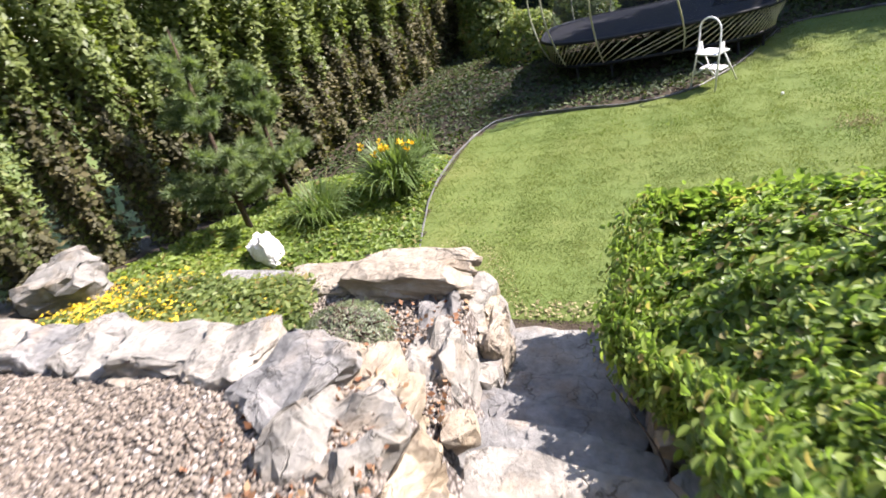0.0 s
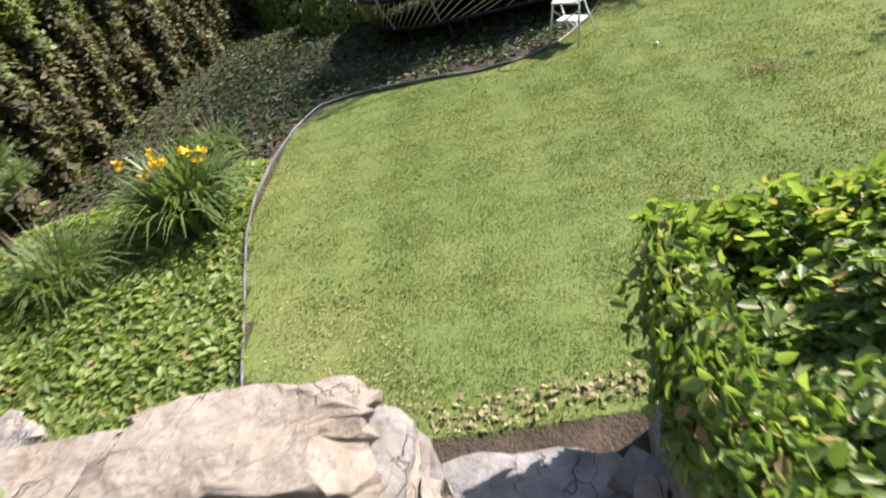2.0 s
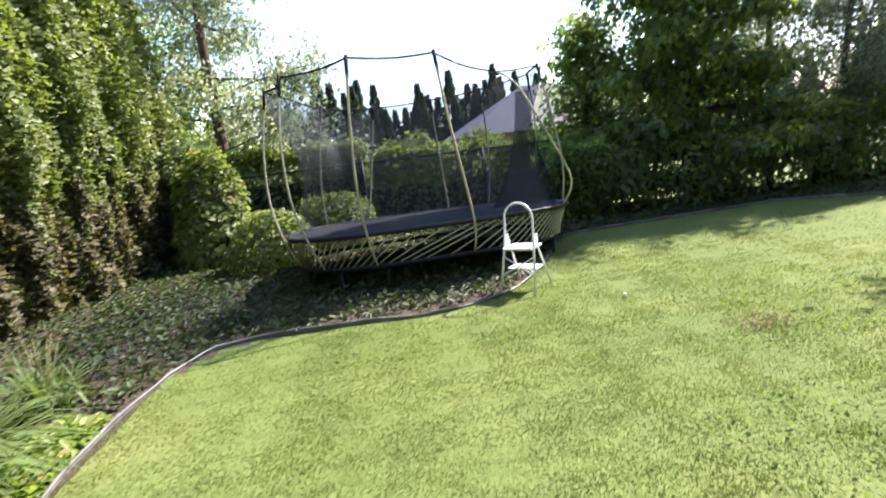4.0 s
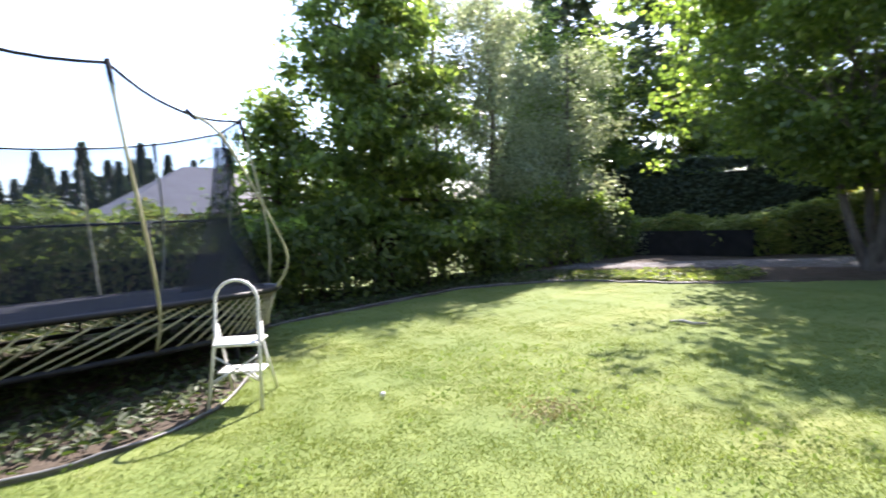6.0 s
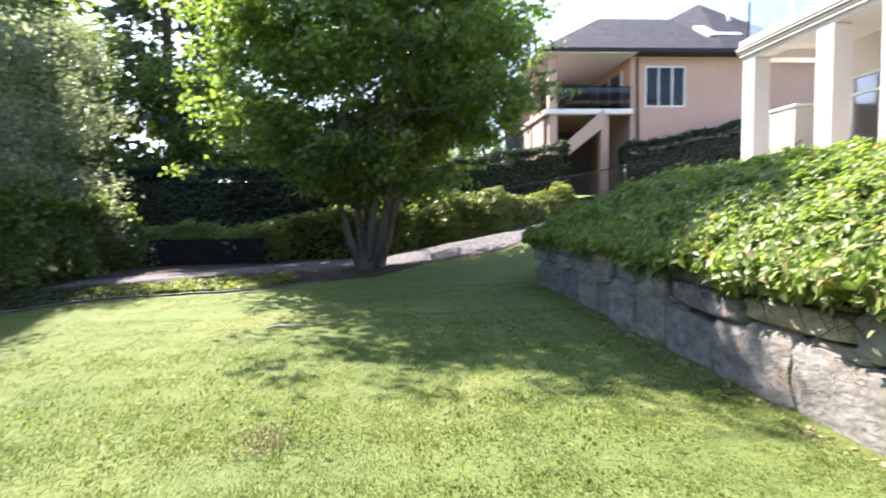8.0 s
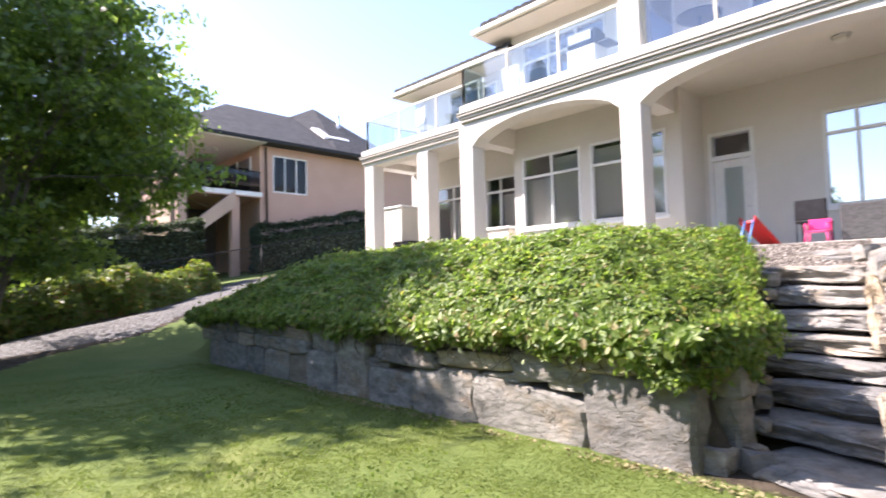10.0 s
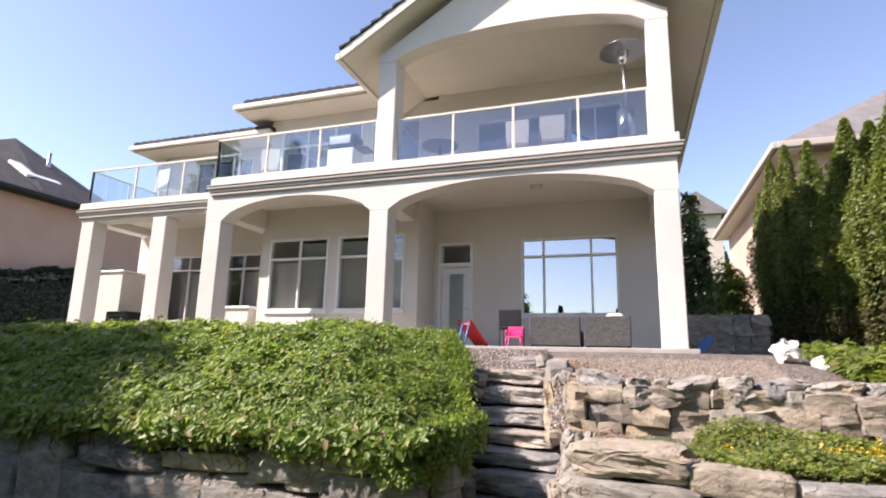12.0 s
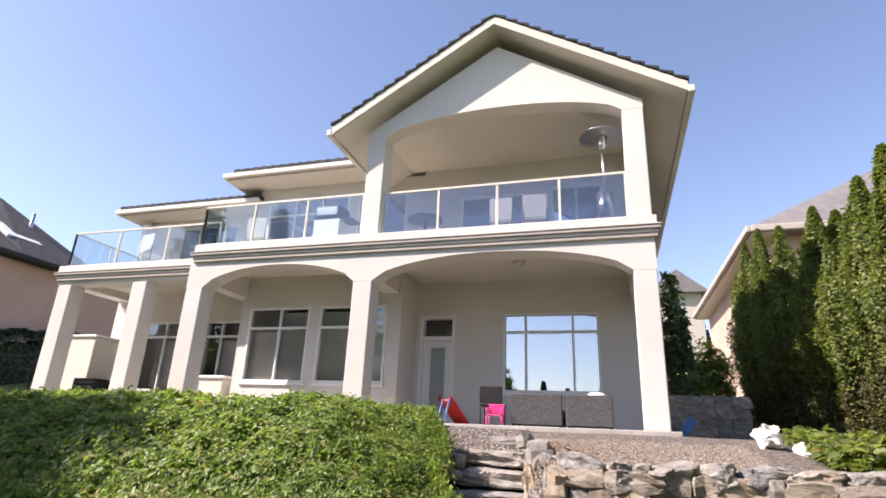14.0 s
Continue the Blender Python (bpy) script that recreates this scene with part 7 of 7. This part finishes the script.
def left_patio():
    s = thing("white_shed", "white storage cabinet with a closed door", "shed", at=(13.2, -4.9, PATIO))
    part("body", bx(-0.9, 0.9, -0.8, 0.8, 0.0, 2.05, 0.02), M["cream_paint"], s)
    part("lid", bx(-0.95, 0.95, -0.85, 0.85, 2.05, 2.12, 0.02), M["white_paint"], s)
    d = part("door", bx(0.05, 0.85, 0.803, 0.83, 0.08, 1.98, 0.01), M["white_paint"], s)
    part("handle", tb([(0.14, 0.85, 0.95), (0.14, 0.85, 1.15)], 0.012, 7), M["black"], d)
    a = thing("heat_pump", "dark slatted heat pump unit on the patio", "heat pump", at=(11.9, -4.0, PATIO))
    part("body", bx(-0.38, 0.38, -0.3, 0.3, 0.04, 0.86, 0.03), M["black"], a)
    for k in range(6):
        part("slat", bx(-0.35, 0.35, 0.303, 0.315, 0.12 + 0.12 * k, 0.18 + 0.12 * k), M["wicker"], a)
    b = thing("hot_tub_box", "beige covered box with a dark lid edge", "storage box", at=(8.2, -4.4, PATIO))
    part("body", bx(-0.55, 0.55, -0.4, 0.4, 0.0, 0.92, 0.03), M["cream_paint"], b)
    part("lid", bx(-0.6, 0.6, -0.45, 0.45, 0.922, 1.0, 0.03), M["white_paint"], b)
    w = thing("leaning_window", "white framed pane leaning against a column", "window", at=(10.1, -3.9, PATIO))
    bm = bmesh.new()
    for p in ((-0.5, -0.44, 0, 0.62), (0.44, 0.5, 0, 0.62), (-0.44, 0.44, 0, 0.06), (-0.44, 0.44, 0.56, 0.62)):
        box(bm, p[0], p[1], -0.03, 0.03, p[2], p[3], 0.006)
    part("frame", bm, M["white_paint"], w)
    part("pane", bx(-0.44, 0.44, -0.005, 0.005, 0.06, 0.56), M["sky_pane"], w)


def heater():
    t = thing("patio_heater", "tall stainless steel mushroom patio heater", "heater", at=(-1.95, -2.98, 5.85))
    S = M["steel"]
    part("base", tb([(0, 0, 0), (0, 0, 0.04)], 0.2, 20), S, t)
    part("tank_cover", tb([(0, 0, 0.04), (0, 0, 0.86), (0, 0, 0.88)], [0.18, 0.18, 0.05], 20), S, t)
    part("pole", tb([(0, 0, 0.86), (0, 0, 1.95)], 0.032, 12), S, t)
    part("burner", tb([(0, 0, 1.9), (0, 0, 2.0), (0, 0, 2.2), (0, 0, 2.22)], [0.06, 0.10, 0.12, 0.03], 16), S, t)
    part("reflector", tb([(0, 0, 2.20), (0, 0, 2.25), (0, 0, 2.32)], [0.48, 0.42, 0.08], 28), S, t, "round steel reflector")


def deck_things():
    g = thing("barbecue", "stainless barbecue with dark hood on the deck", "barbecue", at=(4.6, -3.2, 5.85))
    part("cabinet", bx(-0.35, 0.35, -0.25, 0.25, 0.08, 0.75, 0.015), M["white_paint"], g)
    part("hood", bx(-0.38, 0.38, -0.27, 0.27, 0.76, 1.14, 0.10), M["black"], g)
    part("front", bx(-0.28, 0.28, 0.272, 0.285, 0.85, 1.05, 0.01), M["steel"], g)
    for s in (-1, 1):
        part("side_shelf", bx(min(s * 0.39, s * 0.68), max(s * 0.39, s * 0.68), -0.22, 0.22, 0.72, 0.76, 0.01), M["black"], g)
    for a in (-0.3, 0.3):
        for b in (-0.2, 0.2):
            part("leg", tb([(a, b, 0), (a, b, 0.1)], 0.025, 7), M["black"], g)
    proto = thing("deck_chair", "light sling deck chair behind the railing", "chair", "deck chairs", at=(0.3, -3.3, 5.85))
    part("seat", bx(-0.26, 0.26, -0.25, 0.25, 0.40, 0.43, 0.01), M["cream_paint"], proto)
    bk = part("backrest", bx(-0.26, 0.26, 0.22, 0.25, 0.44, 0.98, 0.012), M["cream_paint"], proto)
    for a in (-0.25, 0.25):
        for b in (-0.22, 0.24):
            part("leg", tb([(a, b, 0), (a, b, 0.62 if b > 0 else 0.41)], 0.014, 7), M["black"], proto)
    for x, y, r in ((-0.45, -3.25, 4), (10.6, -3.8, -10), (6.7, -3.3, 8)):
        copy_thing(proto, pose(x, y, 5.85, 0, 0, r))
    u = thing("deck_table", "dark round deck table", "table", at=(2.2, -3.4, 5.85))
    part("tabletop", tb([(0, 0, 0.70), (0, 0, 0.73)], 0.42, 24), M["black"], u)
    part("pedestal", tb([(0, 0, 0), (0, 0, 0.03), (0, 0, 0.06), (0, 0, 0.70)], [0.25, 0.25, 0.03, 0.03], 14), M["black"], u)


patio_toys()
left_patio()
heater()
deck_things()


# ---- small things of the lawn ----
def lawn_bits():
    rng = np.random.default_rng(91)
    s = part("fallen_stick", tb([(5.30, 7.80, 0.03), (5.36, 7.68, 0.04), (5.33, 7.52, 0.03), (5.42, 7.40, 0.035)], [0.012, 0.022, 0.018, 0.01], 7), M["concrete"])
    tagged(s, "pale weathered stick lying on the lawn", "stick")
    n = 320
    p = np.stack([1.95 + rng.normal(0, 0.16, n), 7.02 + rng.normal(0, 0.12, n), 0.02 + rng.uniform(0, 0.02, n)], 1)
    ob = leaves("bare_patch", p, np.zeros((n, 3)), 0.035, M["thatch"], None, "", rng, 0.3, 0, 0.1, 1.0)
    tagged(ob, "small bare patch of dry thatch in the lawn", "leaf litter", kind="stuff")
    bm = bmesh.new()
    bmesh.ops.create_icosphere(bm, subdivisions=2, radius=0.022, matrix=Matrix.Translation((1.35, 8.2, 0.035)))
    tagged(part("white_ball", bm, M["white_paint"], smooth=True), "small white ball lying in the grass", "ball")


lawn_bits()
